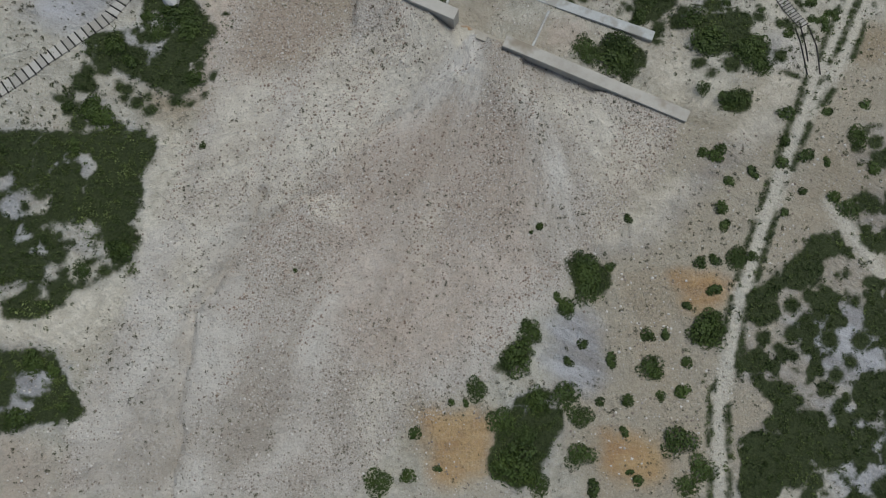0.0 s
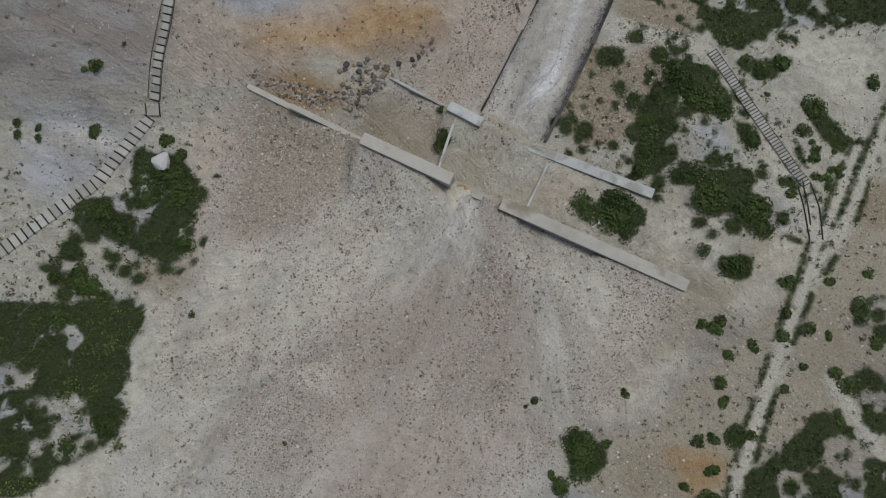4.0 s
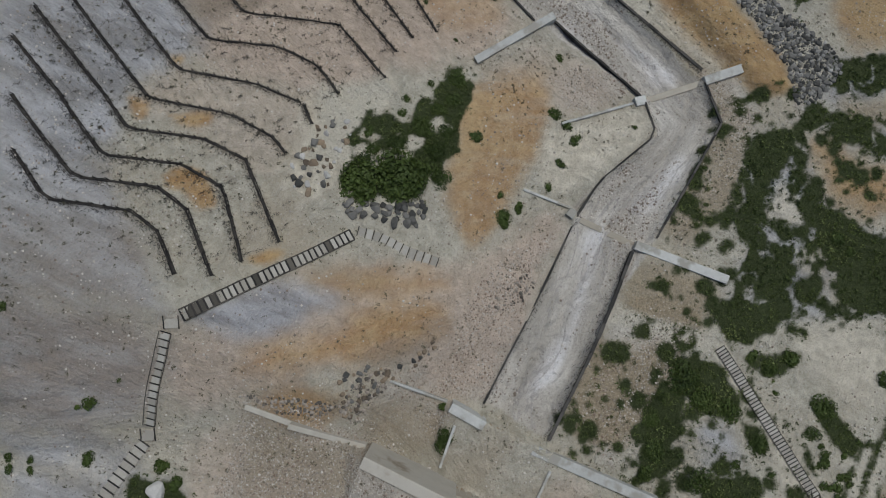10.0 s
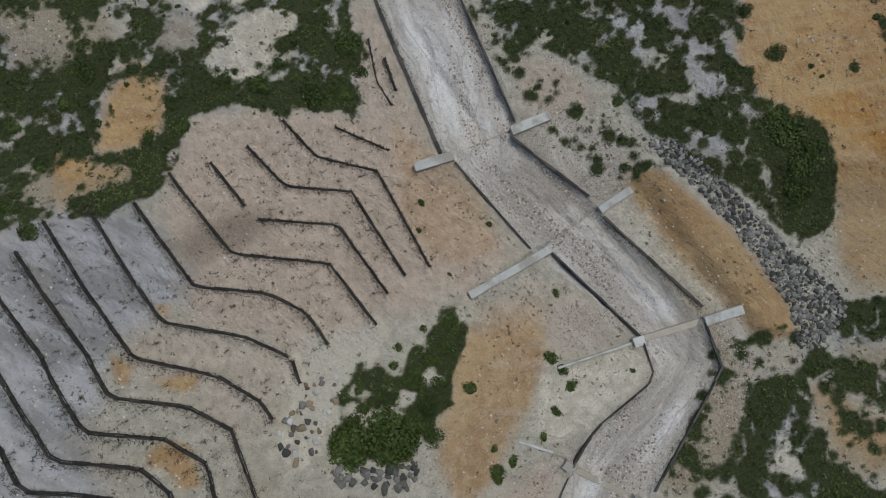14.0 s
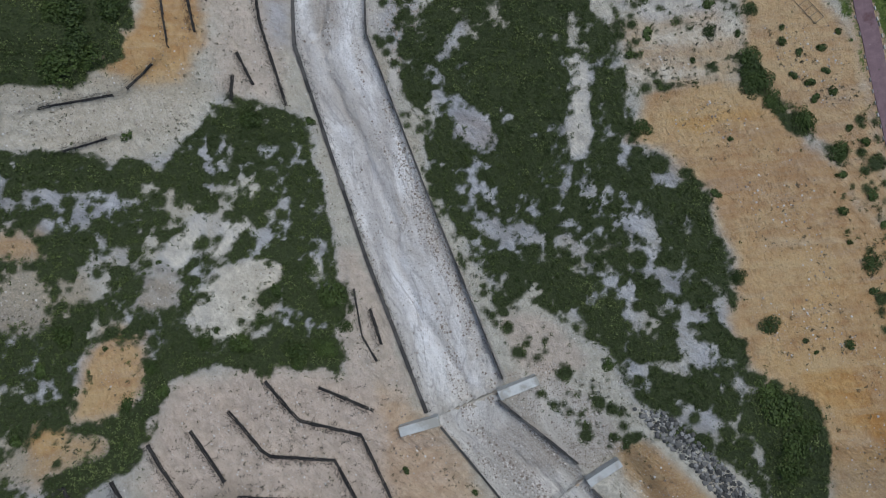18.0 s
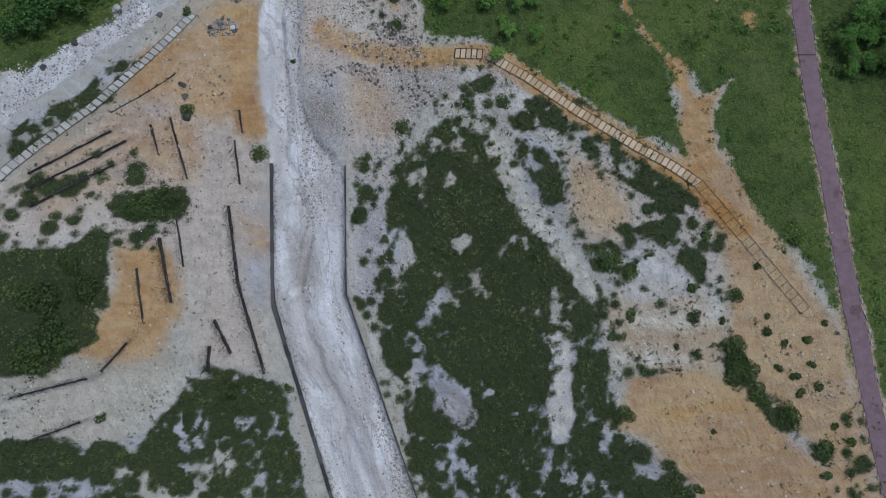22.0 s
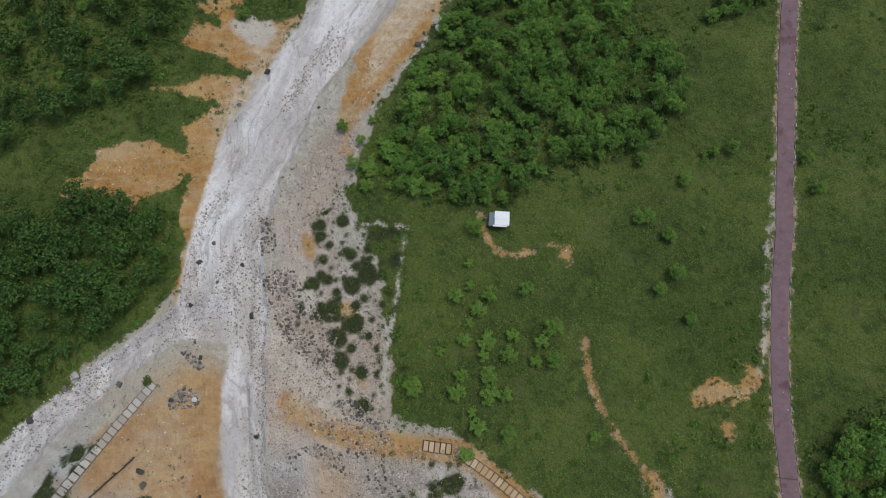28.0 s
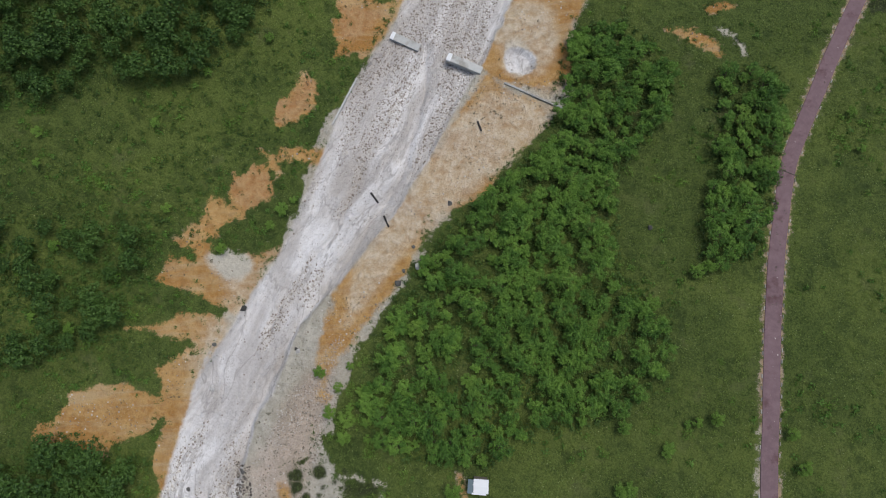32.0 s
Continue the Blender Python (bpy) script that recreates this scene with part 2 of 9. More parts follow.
REGIONS.append(('stony', [(40, 104.3), (47.1, 103.3), (49.1, 96), (44.6, 85.5), (35.3, 77.1), (43.7, 94.3)]))
REGIONS.append(('stony', [(16.3, 48.7), (25.8, 65.5), (36.8, 61.9), (32.8, 55.1), (28.2, 50.2), (23.3, 42.3)]))
REGIONS.append(('stony', [(-13.4, 52.4), (-8.6, 55.6), (-0.4, 50.4), (-2.1, 44), (-13.5, 47.5)]))
REGIONS.append(('stony', [(0.8, 240.6), (12.3, 243.5), (23.4, 232.6), (20.4, 224.4), (13.4, 228.6), (3.1, 233)]))
REGIONS.append(('white!', [(-0.9, 33.8), (1.7, 37.9), (5, 36.8), (3.2, 32.3), (0.7, 29.8), (-1, 30.8)]))
REGIONS.append(('stony', [(-11.9, 304.1), (-7.6, 308.6), (-8.2, 297.8), (-9.9, 287.3), (-15, 278.5), (-23.9, 278), (-20.2, 291), (-15.1, 299.7)]))
REGIONS.append(('path', [(-16.9, 267.3), (-14.9, 270.5), (-14.1, 266.8)]))
REGIONS.append(('path!', [(-7.2, 91.4), (-6.4, 92.2), (-4.2, 92.1), (-4.3, 90.6), (-6, 89.5), (-7, 90)]))
REGIONS.append(('path!', [(-12.9, 89), (-8.3, 89.4), (-7.7, 90.2), (-6.2, 89), (-6.3, 88.3), (-9.6, 88.4), (-10.9, 86.8), (-12, 85.5), (-12.3, 88.1)]))
REGIONS.append(('path!', [(-3.3, 93), (-3.2, 94.7), (-1.8, 95.5), (-0.8, 93.3), (-1.3, 92.6)]))
REGIONS.append(('scrub', [(-16.3, 283.6), (-11.1, 287.1), (-2.8, 283.6), (2, 280.7), (1.2, 270.1), (-1.5, 262.4), (-1, 248.5), (-5.9, 246.2), (-13.1, 255.4), (-19.3, 262.9), (-17.4, 269.7), (-15.4, 276.6)]))
REGIONS.append(('ochre!', [(-10.2, 267.1), (-7.3, 266.9), (-7.7, 264.8), (-10.1, 265.3)]))
REGIONS.append(('ochre', [(-18.2, 280.9), (-15.4, 280.4), (-15.4, 275.4), (-17.7, 276.2)]))
REGIONS.append(('ochre', [(-7.3, 255.9), (-4, 255.2), (-3.9, 252.2), (-6.5, 252.7)]))
REGIONS.append(('path!', [(-17.8, 269.9), (-14.5, 270), (-14, 266.2), (-17.2, 266.2)]))
REGIONS.append(('mat', [(-64.7, 21.8), (-54, 22.1), (-47.5, 23.3), (-43.1, 22.9), (-42, 19.7), (-43.1, 16.6), (-44.8, 12.7), (-46.3, 9.6), (-45.5, 4.3), (-47.7, 3.9), (-50.3, 5.9), (-53.1, 6.7), (-56, 4.9), (-55.7, 1.1), (-64.6, 1)]))
REGIONS.append(('mat', [(-64.4, -6.5), (-54.5, -6.8), (-52.1, -15), (-54.2, -17.2), (-64.1, -18.2)]))
REGIONS.append(('mat', [(-50.5, 34.7), (-44, 37.3), (-43.6, 43.3), (-37.6, 43.5), (-35.8, 38.4), (-35.7, 28.5), (-38.6, 27.6), (-41.6, 28.4), (-45.4, 30), (-48.4, 32.4)]))
REGIONS.append(('mat', [(-54.1, 26.4), (-48.3, 27.2), (-47.9, 22.9), (-51.2, 22.9)]))
REGIONS.append(('mat', [(38.4, -2.4), (45, 2.1), (46.9, 5.1), (51.7, 5.8), (52.7, 1.9), (55.5, -0.5), (61.5, -1.4), (58.3, -32.3), (34.5, -31.9), (36.4, -21.9), (41.2, -17.5), (37, -13), (37.7, -8.5)]))
REGIONS.append(('mat', [(55.1, 20.7), (63.1, 20.7), (62.2, 15.1), (55, 14.5)]))
REGIONS.append(('mat', [(53.9, 11.3), (61.8, 11.9), (60.5, 2.5), (54.5, 3.4)]))
REGIONS.append(('mat', [(3.3, -18.9), (7.2, -15.3), (12.6, -13.9), (13.1, -19.8), (9.9, -22.7), (9, -27.1), (3, -27)]))
REGIONS.append(('mat', [(29, -6), (36, -5.4), (35.7, -9.2), (31, -9.8)]))
REGIONS.append(('thick', [(-61.8, 0.1), (-56.8, -0), (-54.6, -1.2), (-57.4, -3), (-61.6, -2.9)]))
REGIONS.append(('thick', [(3.5, -11.5), (5.9, -7.7), (9, -6.3), (9.3, -10.1), (5.8, -12.2)]))
REGIONS.append(('thick', [(14.1, 2.8), (18, 3.5), (20.2, 1.1), (19.6, -2), (16.2, -1.9), (14.7, -0.3)]))
REGIONS.append(('thick', [(-46.1, 22.5), (-43, 22.8), (-42.4, 17.4), (-45.2, 12.7), (-51, 6.7), (-53.9, 9), (-51.8, 15.1)]))
REGIONS.append(('mat', [(47.9, 92.3), (54.1, 94), (58, 97.5), (62.1, 105.5), (72.4, 106.3), (71.9, 100.1), (64, 97.5), (71.2, 94), (70.8, 88.8), (56.6, 93.1), (56.7, 85.4), (61.4, 78.6), (69.8, 75.2), (69, 63.6), (42.1, 64.1), (46.5, 74.5), (44.2, 77.8), (43.7, 83.7)]))
REGIONS.append(('mat', [(-78, 146.9), (-57.3, 148.7), (-55.2, 140.1), (-57.7, 135.2), (-67.2, 131.2), (-62.6, 125.3), (-61.5, 120.5), (-72.7, 113.9)]))
REGIONS.append(('mat', [(-46.7, 150.3), (-42.2, 150.6), (-37.3, 142.7), (-16.6, 144.5), (-14.6, 139.4), (-27.9, 138.1), (-38.9, 138.6), (-43.3, 137.4), (-46.3, 141.3)]))
REGIONS.append(('thick', [(-56.5, 129.9), (-45.8, 130.1), (-45, 126), (-53.8, 120.6), (-60.8, 121.4), (-58.1, 124.4)]))
REGIONS.append(('thick', [(-37.3, 141.7), (-28, 142.6), (-16.6, 144), (-15.1, 139.9), (-22.2, 138.2), (-37.1, 138.7)]))
REGIONS.append(('thick', [(48.8, 93.2), (56, 94.9), (53.3, 86.3), (47.3, 85.4)]))
REGIONS.append(('thick', [(62, 105.1), (72.4, 105.9), (72, 100.6), (64.1, 98.4)]))
REGIONS.append(('thick', [(56.5, 82), (64.9, 78.6), (66.1, 71), (57.4, 71.1)]))
REGIONS.append(('bare', [(52, 85.9), (54.3, 82), (55.8, 78.2), (52.7, 77.8), (48.5, 78.2), (48.2, 80.8), (50.8, 82)]))
REGIONS.append(('bare', [(41.6, 90.6), (45.4, 94), (47.9, 93.2), (45.5, 85.4), (43.5, 80.3), (39.1, 78.6)]))
REGIONS.append(('mat', [(-77.8, 173.9), (-56.1, 172.9), (-45.5, 174), (-36.7, 185.1), (-23.6, 183.2), (-20.1, 170.5), (-16.6, 156.2), (-13.4, 148.3), (-16, 137.8), (-34.1, 137.1), (-42, 135.3), (-44.2, 124.9), (-54.8, 118.7), (-59.8, 117.9), (-58, 121.9), (-73.4, 123.7)]))
REGIONS.append(('mat', [(-7.4, 200.4), (32.5, 197.4), (32.3, 189.3), (34.9, 180.1), (35.7, 176.1), (41.1, 172.1), (45.5, 168.1), (46.2, 162.3), (50.2, 155.6), (51.7, 151.9), (48.9, 148.2), (50.9, 138.3), (57.6, 135.7), (59.8, 130.5), (61.8, 122.5), (57.3, 112.7), (52.5, 119.6), (43.6, 124.9), (33.4, 133.6), (29.2, 140.8), (25.7, 144.5), (18.4, 148.3), (12.7, 148.3), (7.9, 156.2), (3, 163.2), (-1, 171.5), (-1, 178.7), (-5.2, 187.3)]))
REGIONS.append(('thick', [(-43.3, 142.7), (-32.6, 140.8), (-25.6, 145.4), (-17.2, 148.3), (-16, 138.3), (-34.2, 137.3), (-42.9, 136.2), (-44.9, 139.9)]))
REGIONS.append(('thick', [(-71.2, 173.3), (-56.1, 172.6), (-47.2, 172.9), (-46.8, 168.4), (-55.5, 167.1), (-70.9, 168.5)]))
REGIONS.append(('thick', [(-37.6, 183.1), (-23.6, 182.1), (-22.3, 176.8), (-32.9, 176.3), (-38.4, 177.9)]))
REGIONS.append(('thick', [(-26, 155.1), (-20.3, 152.2), (-16.6, 155.2), (-14.3, 148.3), (-20, 146.4), (-25.7, 148.3)]))
REGIONS.append(('thick', [(-1.1, 196.7), (22.9, 195), (21.6, 173.7), (17.7, 166.9), (11.9, 172.1), (10, 181.4), (3, 185.9)]))
REGIONS.append(('thick', [(27.6, 189.6), (31.4, 189.3), (34.8, 177.2), (30.2, 176.4)]))
REGIONS.append(('thick', [(22.3, 154.1), (29.6, 154), (32.8, 140.9), (27.5, 142.7)]))
REGIONS.append(('thick', [(41.1, 169.2), (45.5, 167.1), (50.1, 153.8), (49, 149.2), (43.8, 152), (40.7, 161.4)]))
REGIONS.append(('thick', [(51.7, 136.5), (57.6, 135.3), (59.7, 129.6), (61.4, 122.5), (57.4, 114.4), (53.3, 121.4), (52.1, 128.6)]))
REGIONS.append(('thick', [(-51.5, 133.6), (-43.1, 138.1), (-42, 136.2), (-45.2, 129.1), (-50.2, 128.3)]))
REGIONS.append(('thick', [(-56.4, 125), (-45.4, 126.6), (-44.1, 124.5), (-54.8, 118.7), (-59.8, 118.3)]))
REGIONS.append(('bare', [(-45.1, 157.2), (-41.1, 162.7), (-38.1, 164.8), (-39.4, 157.8), (-42.2, 153)]))
REGIONS.append(('bare', [(-38, 156.4), (-34.8, 162.9), (-31.7, 164.9), (-30.5, 161), (-35.3, 155.5)]))
REGIONS.append(('bare', [(-37.3, 153), (-32.6, 156), (-26.1, 156.1), (-25, 153.2), (-30.3, 149.2), (-28.3, 146.4), (-32.6, 141.7), (-38, 142.2), (-40.8, 144.5), (-40.2, 149.7)]))
REGIONS.append(('bare', [(-49.7, 147.3), (-45, 155.8), (-40.4, 153), (-41.8, 147.3), (-47, 146.4)]))
REGIONS.append(('bare', [(-56.3, 140), (-52.9, 142.7), (-47.7, 142.7), (-45.6, 137.2), (-47.1, 131.8), (-53, 129.2), (-58.2, 129.2), (-56.9, 135.4)]))
REGIONS.append(('bare', [(-73.5, 160), (-66.8, 161.1), (-62.8, 157.4), (-64.8, 155.5), (-73.3, 155.9)]))
REGIONS.append(('bare', [(-73, 151.8), (-64.5, 152.8), (-60.9, 148.2), (-62.4, 144.1), (-72.5, 144.5)]))
REGIONS.append(('bare', [(-60.3, 152.3), (-56, 151.4), (-55, 148.2), (-59.2, 148.2)]))
REGIONS.append(('bare', [(-61.4, 128), (-51.9, 127.9), (-50.5, 125.3), (-56.1, 123.4), (-61.1, 120.3), (-67.8, 121.2)]))
REGIONS.append(('bare', [(-22.4, 157.2), (-19.6, 157.2), (-18.2, 152.7), (-20.3, 151.7)]))
REGIONS.append(('bare', [(23.1, 191.8), (26.7, 191.6), (27.5, 185.5), (27.3, 175.4), (24, 172.4), (22.6, 177.6), (23.9, 185.6)]))
REGIONS.append(('bare', [(1, 186), (6, 184.7), (6, 180.6), (2, 181.8)]))
REGIONS.append(('bare', [(4, 181.7), (10, 182.5), (11.5, 176.2), (8, 175.3), (4, 177.5)]))
REGIONS.append(('bare', [(7, 174.9), (9.5, 169.2), (10.9, 166.1), (8.5, 166.7)]))
REGIONS.append(('bare', [(6, 165.2), (11.9, 163.1), (10.9, 160.1), (7, 162.2)]))
REGIONS.append(('bare', [(13.8, 163.1), (19.1, 161.4), (17.6, 159), (13.8, 159.1)]))
REGIONS.append(('bare', [(33.1, 165.5), (37.3, 165.4), (37.9, 157.7), (34.3, 158.7)]))
REGIONS.append(('bare', [(35.9, 154.8), (38.6, 154.8), (42, 150.1), (39.4, 150.1)]))
REGIONS.append(('bare', [(-20.5, 181.1), (-18, 166.4), (-11.8, 154.3), (-6.7, 144.5), (-12.4, 146.4), (-15.7, 156.2), (-16.9, 163.3)]))
REGIONS.append(('bare', [(39.2, 146.4), (43.4, 144.6), (45.8, 138.3), (41.5, 139.1)]))
REGIONS.append(('bare', [(-54.6, 166.2), (-51.5, 166.3), (-51.1, 161.9), (-53.8, 162.3)]))
REGIONS.append(('thick', [(-72.4, 203.3), (-58, 205.9), (-54.4, 209), (-51.8, 208.2), (-50.9, 197.3), (-53.9, 189.7), (-59.4, 184.2), (-71.3, 183.8)]))
REGIONS.append(('thick', [(-53.6, 215.3), (-42.3, 217.7), (-40.9, 215.2), (-42.7, 210.8), (-50.2, 209.8), (-52.1, 211.2)]))
REGIONS.append(('thick', [(2.6, 227.4), (5.7, 229.4), (12.9, 226.9), (15.9, 218.3), (17.9, 213.2), (25.7, 205.1), (28.5, 200.2), (31.2, 196.3), (32.6, 188.6), (25.6, 196.2), (22.7, 192.3), (21.7, 176), (16, 169.1), (11.1, 180.4), (2.1, 188.1), (-4.1, 193), (-5.2, 196), (0.3, 204.2), (-5.6, 214.7), (-2.6, 223.3)]))
REGIONS.append(('mat', [(29.9, 225.4), (35.7, 226.3), (47.7, 217.8), (50.4, 214.8), (46.6, 211.9), (40.1, 214.9), (35.4, 218), (30.8, 221.2)]))
REGIONS.append(('mat', [(36.2, 210), (43.8, 211.9), (44.6, 208.9), (49.9, 204.1), (47.1, 201.2), (42.7, 206), (37.1, 207)]))
REGIONS.append(('mat', [(29.5, 207.1), (34.3, 208), (36.1, 204.1), (34.1, 199.2), (30.4, 203.1)]))
REGIONS.append(('mat', [(52.1, 186.1), (53.1, 190.8), (55.6, 185.3), (59.1, 181.7), (64.1, 176.4), (62.4, 174.5), (59, 178), (55.6, 181.6)]))
REGIONS.append(('mat', [(64.1, 175.5), (67.6, 174.7), (67.4, 171.1), (64.8, 171.9)]))
REGIONS.append(('mat', [(19, 233.2), (26.1, 235.1), (33.9, 229.5), (26.9, 226.5), (21, 228.8)]))
REGIONS.append(('mat', [(18, 225.7), (24.9, 224.4), (25.8, 214.1), (21.9, 214.2), (18.9, 219.3)]))
REGIONS.append(('bare', [(0, 193), (4, 197.1), (5, 200.1), (6, 200.1), (5.1, 195.1), (1.1, 191)]))
REGIONS.append(('bare', [(8.8, 230.3), (10.9, 232.3), (17, 224.7), (21.9, 213.2), (26.7, 207.1), (30.4, 201.1), (33.1, 195.3), (30.3, 196.3), (27.5, 202.1), (18.9, 212.2), (13.9, 222.6)]))
REGIONS.append(('bare', [(26.9, 222.8), (29.8, 223.3), (35.4, 218), (37.2, 212.9), (35.3, 209.5), (30.5, 209.5), (27.2, 213.1)]))
REGIONS.append(('bare', [(36.1, 204.1), (40.8, 208), (44.5, 204.1), (47.9, 199.3), (42.4, 198.1), (36, 197.3)]))
REGIONS.append(('bare', [(34, 195.3), (49.7, 196.9), (52.5, 197.9), (52.1, 186.1), (33.9, 185.8)]))
REGIONS.append(('bare', [(-16.3, 243.9), (-7.4, 242.4), (-2.7, 225.5), (-5.8, 222.8), (-14.4, 223.5)]))
REGIONS.append(('thick', [(32.1, 57.8), (37.3, 58.6), (41.6, 56), (42.1, 51.8), (40.9, 48.5), (35.2, 51.9), (32.5, 47.7), (30.7, 41), (27.3, 39.4), (28.3, 44.4), (31, 49.4), (32.7, 54.4)]))
REGIONS.append(('thick', [(42.7, 48.5), (46.9, 47.6), (47.3, 43.5), (43.9, 42.8)]))
REGIONS.append(('thick', [(36.2, 40.4), (43.7, 41.2), (44.7, 37.4), (42.3, 33), (36.3, 33.5)]))
REGIONS.append(('thick', [(38.7, 65.4), (44.1, 66.2), (51.2, 64.4), (47.3, 61), (44.5, 59.3), (41.1, 61.1)]))
REGIONS.append(('thick', [(19, 35.3), (23.2, 37), (29, 35.2), (28.1, 31), (20.6, 32.8)]))
REGIONS.append(('thick', [(43.6, 57.8), (52.7, 58.7), (53.4, 56.9), (47.8, 53.3)]))
REGIONS.append(('thick', [(52.9, 51.5), (56.4, 50.6), (60.2, 45.2), (58.9, 42.6), (55, 47)]))
REGIONS.append(('thick', [(42, 35.9), (45.5, 36.7), (47.9, 31.7), (43.5, 29.3)]))
REGIONS.append(('thick', [(38.6, 26.9), (43.3, 27.7), (41.9, 23.8), (38.9, 23.8)]))
REGIONS.append(('ochre!', [(-29.6, 340.9), (-24.2, 343.4), (-22.1, 347), (-14.3, 347.4), (-13.1, 344), (-23.1, 342.3), (-22.7, 335.3), (-28.2, 332.9), (-31.5, 330.5), (-32.4, 328.2), (-36.6, 325.8), (-38.9, 326.9), (-37, 333.8), (-34.4, 337.3), (-31.6, 335.1)]))
REGIONS.append(('ochre!', [(-21.3, 355.3), (-16.5, 362.2), (-14.8, 360.5), (-15.1, 354.5), (-20.1, 351.9), (-23.3, 349.3)]))
REGIONS.append(('ochre!', [(-11.7, 371.6), (-8.4, 374.5), (-9.6, 379.2), (0.9, 380.2), (-0.1, 372.6), (-5.8, 367.3), (-11.5, 366.7)]))
REGIONS.append(('ochre!', [(-43.9, 320), (-39.7, 322.4), (-34.1, 321.4), (-33.3, 324.8), (-27.7, 324.3), (-23.3, 325), (-21.1, 326.2), (-25.2, 319.3), (-29.3, 313.6), (-38.3, 316.8), (-43.3, 318.9)]))
REGIONS.append(('ochre!', [(-49.7, 310), (-41.1, 310.7), (-40.2, 313.4), (-31.5, 313), (-30.2, 310.3), (-32.1, 305.8), (-37.7, 308), (-41, 309)]))
REGIONS.append(('ochre!', [(-66, 288), (-62, 292.3), (-57.5, 292.4), (-58.8, 295.6), (-54.5, 296.8), (-54.6, 299), (-51.2, 296.8), (-41.6, 296.9), (-41.8, 301.3), (-34.4, 306.9), (-35.4, 299.1), (-37.2, 290.3), (-38.1, 286), (-39.8, 279.6), (-42.1, 286.2), (-41.3, 292.6), (-49.8, 289.3), (-52.9, 286.5), (-57.3, 287), (-59.6, 290.2)]))
REGIONS.append(('white', [(-75.1, 238.1), (-64.8, 250.4), (-51.8, 258.5), (-41.8, 267.3), (-32.3, 270.6), (-30.7, 264.2), (-47.4, 259.5), (-57.4, 250.8), (-62.6, 238.4), (-70.7, 226.6)]))
REGIONS.append(('bare', [(-55.3, 9.8), (-51, 9.7), (-47.3, 5.8), (-48.8, 4.3), (-54.6, 6)]))
REGIONS.append(('bare', [(-61.8, 13.7), (-57.6, 14.4), (-55.3, 12.1), (-58.9, 10.6), (-61.8, 10.7)]))
REGIONS.append(('bare', [(-59.3, -9.6), (-55.1, -9.8), (-55.7, -13.4), (-59.9, -13.2)]))
REGIONS.append(('green', [(-78.8, 237), (-72, 237.4), (-66.1, 246.5), (-56.8, 256.1), (-48.2, 265.4), (-44.6, 273.7), (-54.1, 280.6), (-92.1, 279.8)]))
REGIONS.append(('mat', [(-68.9, 225.7), (-61, 233.8), (-56, 241.7), (-52.6, 241.2), (-57.2, 231.9), (-62.4, 225.2), (-67.9, 220.7)]))
REGIONS.append(('thick', [(50.8, 135.1), (59.5, 134.7), (63.3, 126.3), (63, 118.3), (58.3, 113.8), (55.1, 118.5), (53.2, 124.8), (49.6, 129.5)]))
# soils, and one painted shade patch: tint, softness of its edge, amount, outline
GROUND_TONES = []
GROUND_TONES.append(('pale', 1.2, 0.8, [(-63, -2.8), (-47.3, 1.2), (-45.9, 3.5), (-44.4, -0.4), (-50.9, -7), (-54.5, -6.8), (-63, -5.8)]))
GROUND_TONES.append(('pale', 1.2, 0.8, [(-0.7, 38.1), (5.3, 38.4), (3.3, 33.6), (0.3, 27.5), (-0.8, 31.6)]))
GROUND_TONES.append(('pale', 1.2, 0.8, [(-21.6, 12.8), (-14.8, 13.1), (-17.2, 9.1), (-21.1, 10)]))
GROUND_TONES.append(('pale', 2.5, 0.55, [(-32.7, 31), (-23.5, 32), (-26.5, 19.7), (-32.5, 8.6), (-37.6, -3.7), (-40.7, -0.5), (-38.6, 9.5)]))
GROUND_TONES.append(('pale', 2.5, 0.55, [(16.5, 30.2), (19.5, 27.3), (18, 16.3), (15.4, 12.3)]))
GROUND_TONES.append(('pale', 2.5, 0.55, [(-14.2, -11.9), (-10.4, -11.2), (-11.3, -25.6), (-15.2, -25.5)]))
GROUND_TONES.append(('pale', 2.5, 0.55, [(-6.1, 9.6), (-2.9, 11.2), (-4.7, 3.3), (-6.6, 2.5)]))
GROUND_TONES.append(('pale', 2.5, 0.55, [(18.3, 9), (30.7, 15.9), (33.5, 11.8), (24.4, 4.9), (18.1, 4.3)]))
GROUND_TONES.append(('pink', 3, 0.5, [(-17.2, 21.3), (7.2, 28.9), (11.2, 9.2), (8.4, -1.7), (-1.9, -12.1), (-17.3, -11.9), (-20.4, 2.1)]))
GROUND_TONES.append(('pink', 3, 0.5, [(-62.7, -17.9), (-54.2, -18.6), (-54.1, -29.3), (-62.3, -29)]))
GROUND_TONES.append(('pink', 3, 0.5, [(-30.6, 42.1), (-17.3, 44.5), (-20.3, 34.5), (-31.2, 27.8), (-33.4, 31)]))
GROUND_TONES.append(('brown', 2, 0.22, [(-15.7, 17.2), (-4.3, 20.2), (-1, 23.4), (3.8, 22.4), (1.7, 5.5), (-4.7, 1.7), (-15.7, 5.9)]))
GROUND_TONES.append(('brown', 2, 0.22, [(-62.6, -19), (-54.5, -20.1), (-54.6, -27.2), (-62.4, -26.9)]))
GROUND_TONES.append(('brown', 2, 0.22, [(-33.8, -11.2), (-21.9, -10.9), (-25, -23.6), (-35.3, -23.1)]))
GROUND_TONES.append(('orange', 1.6, 0.65, [(-5.8, -17.6), (3.3, -17.1), (4, -20.4), (0.8, -27), (-6.4, -26.9)]))
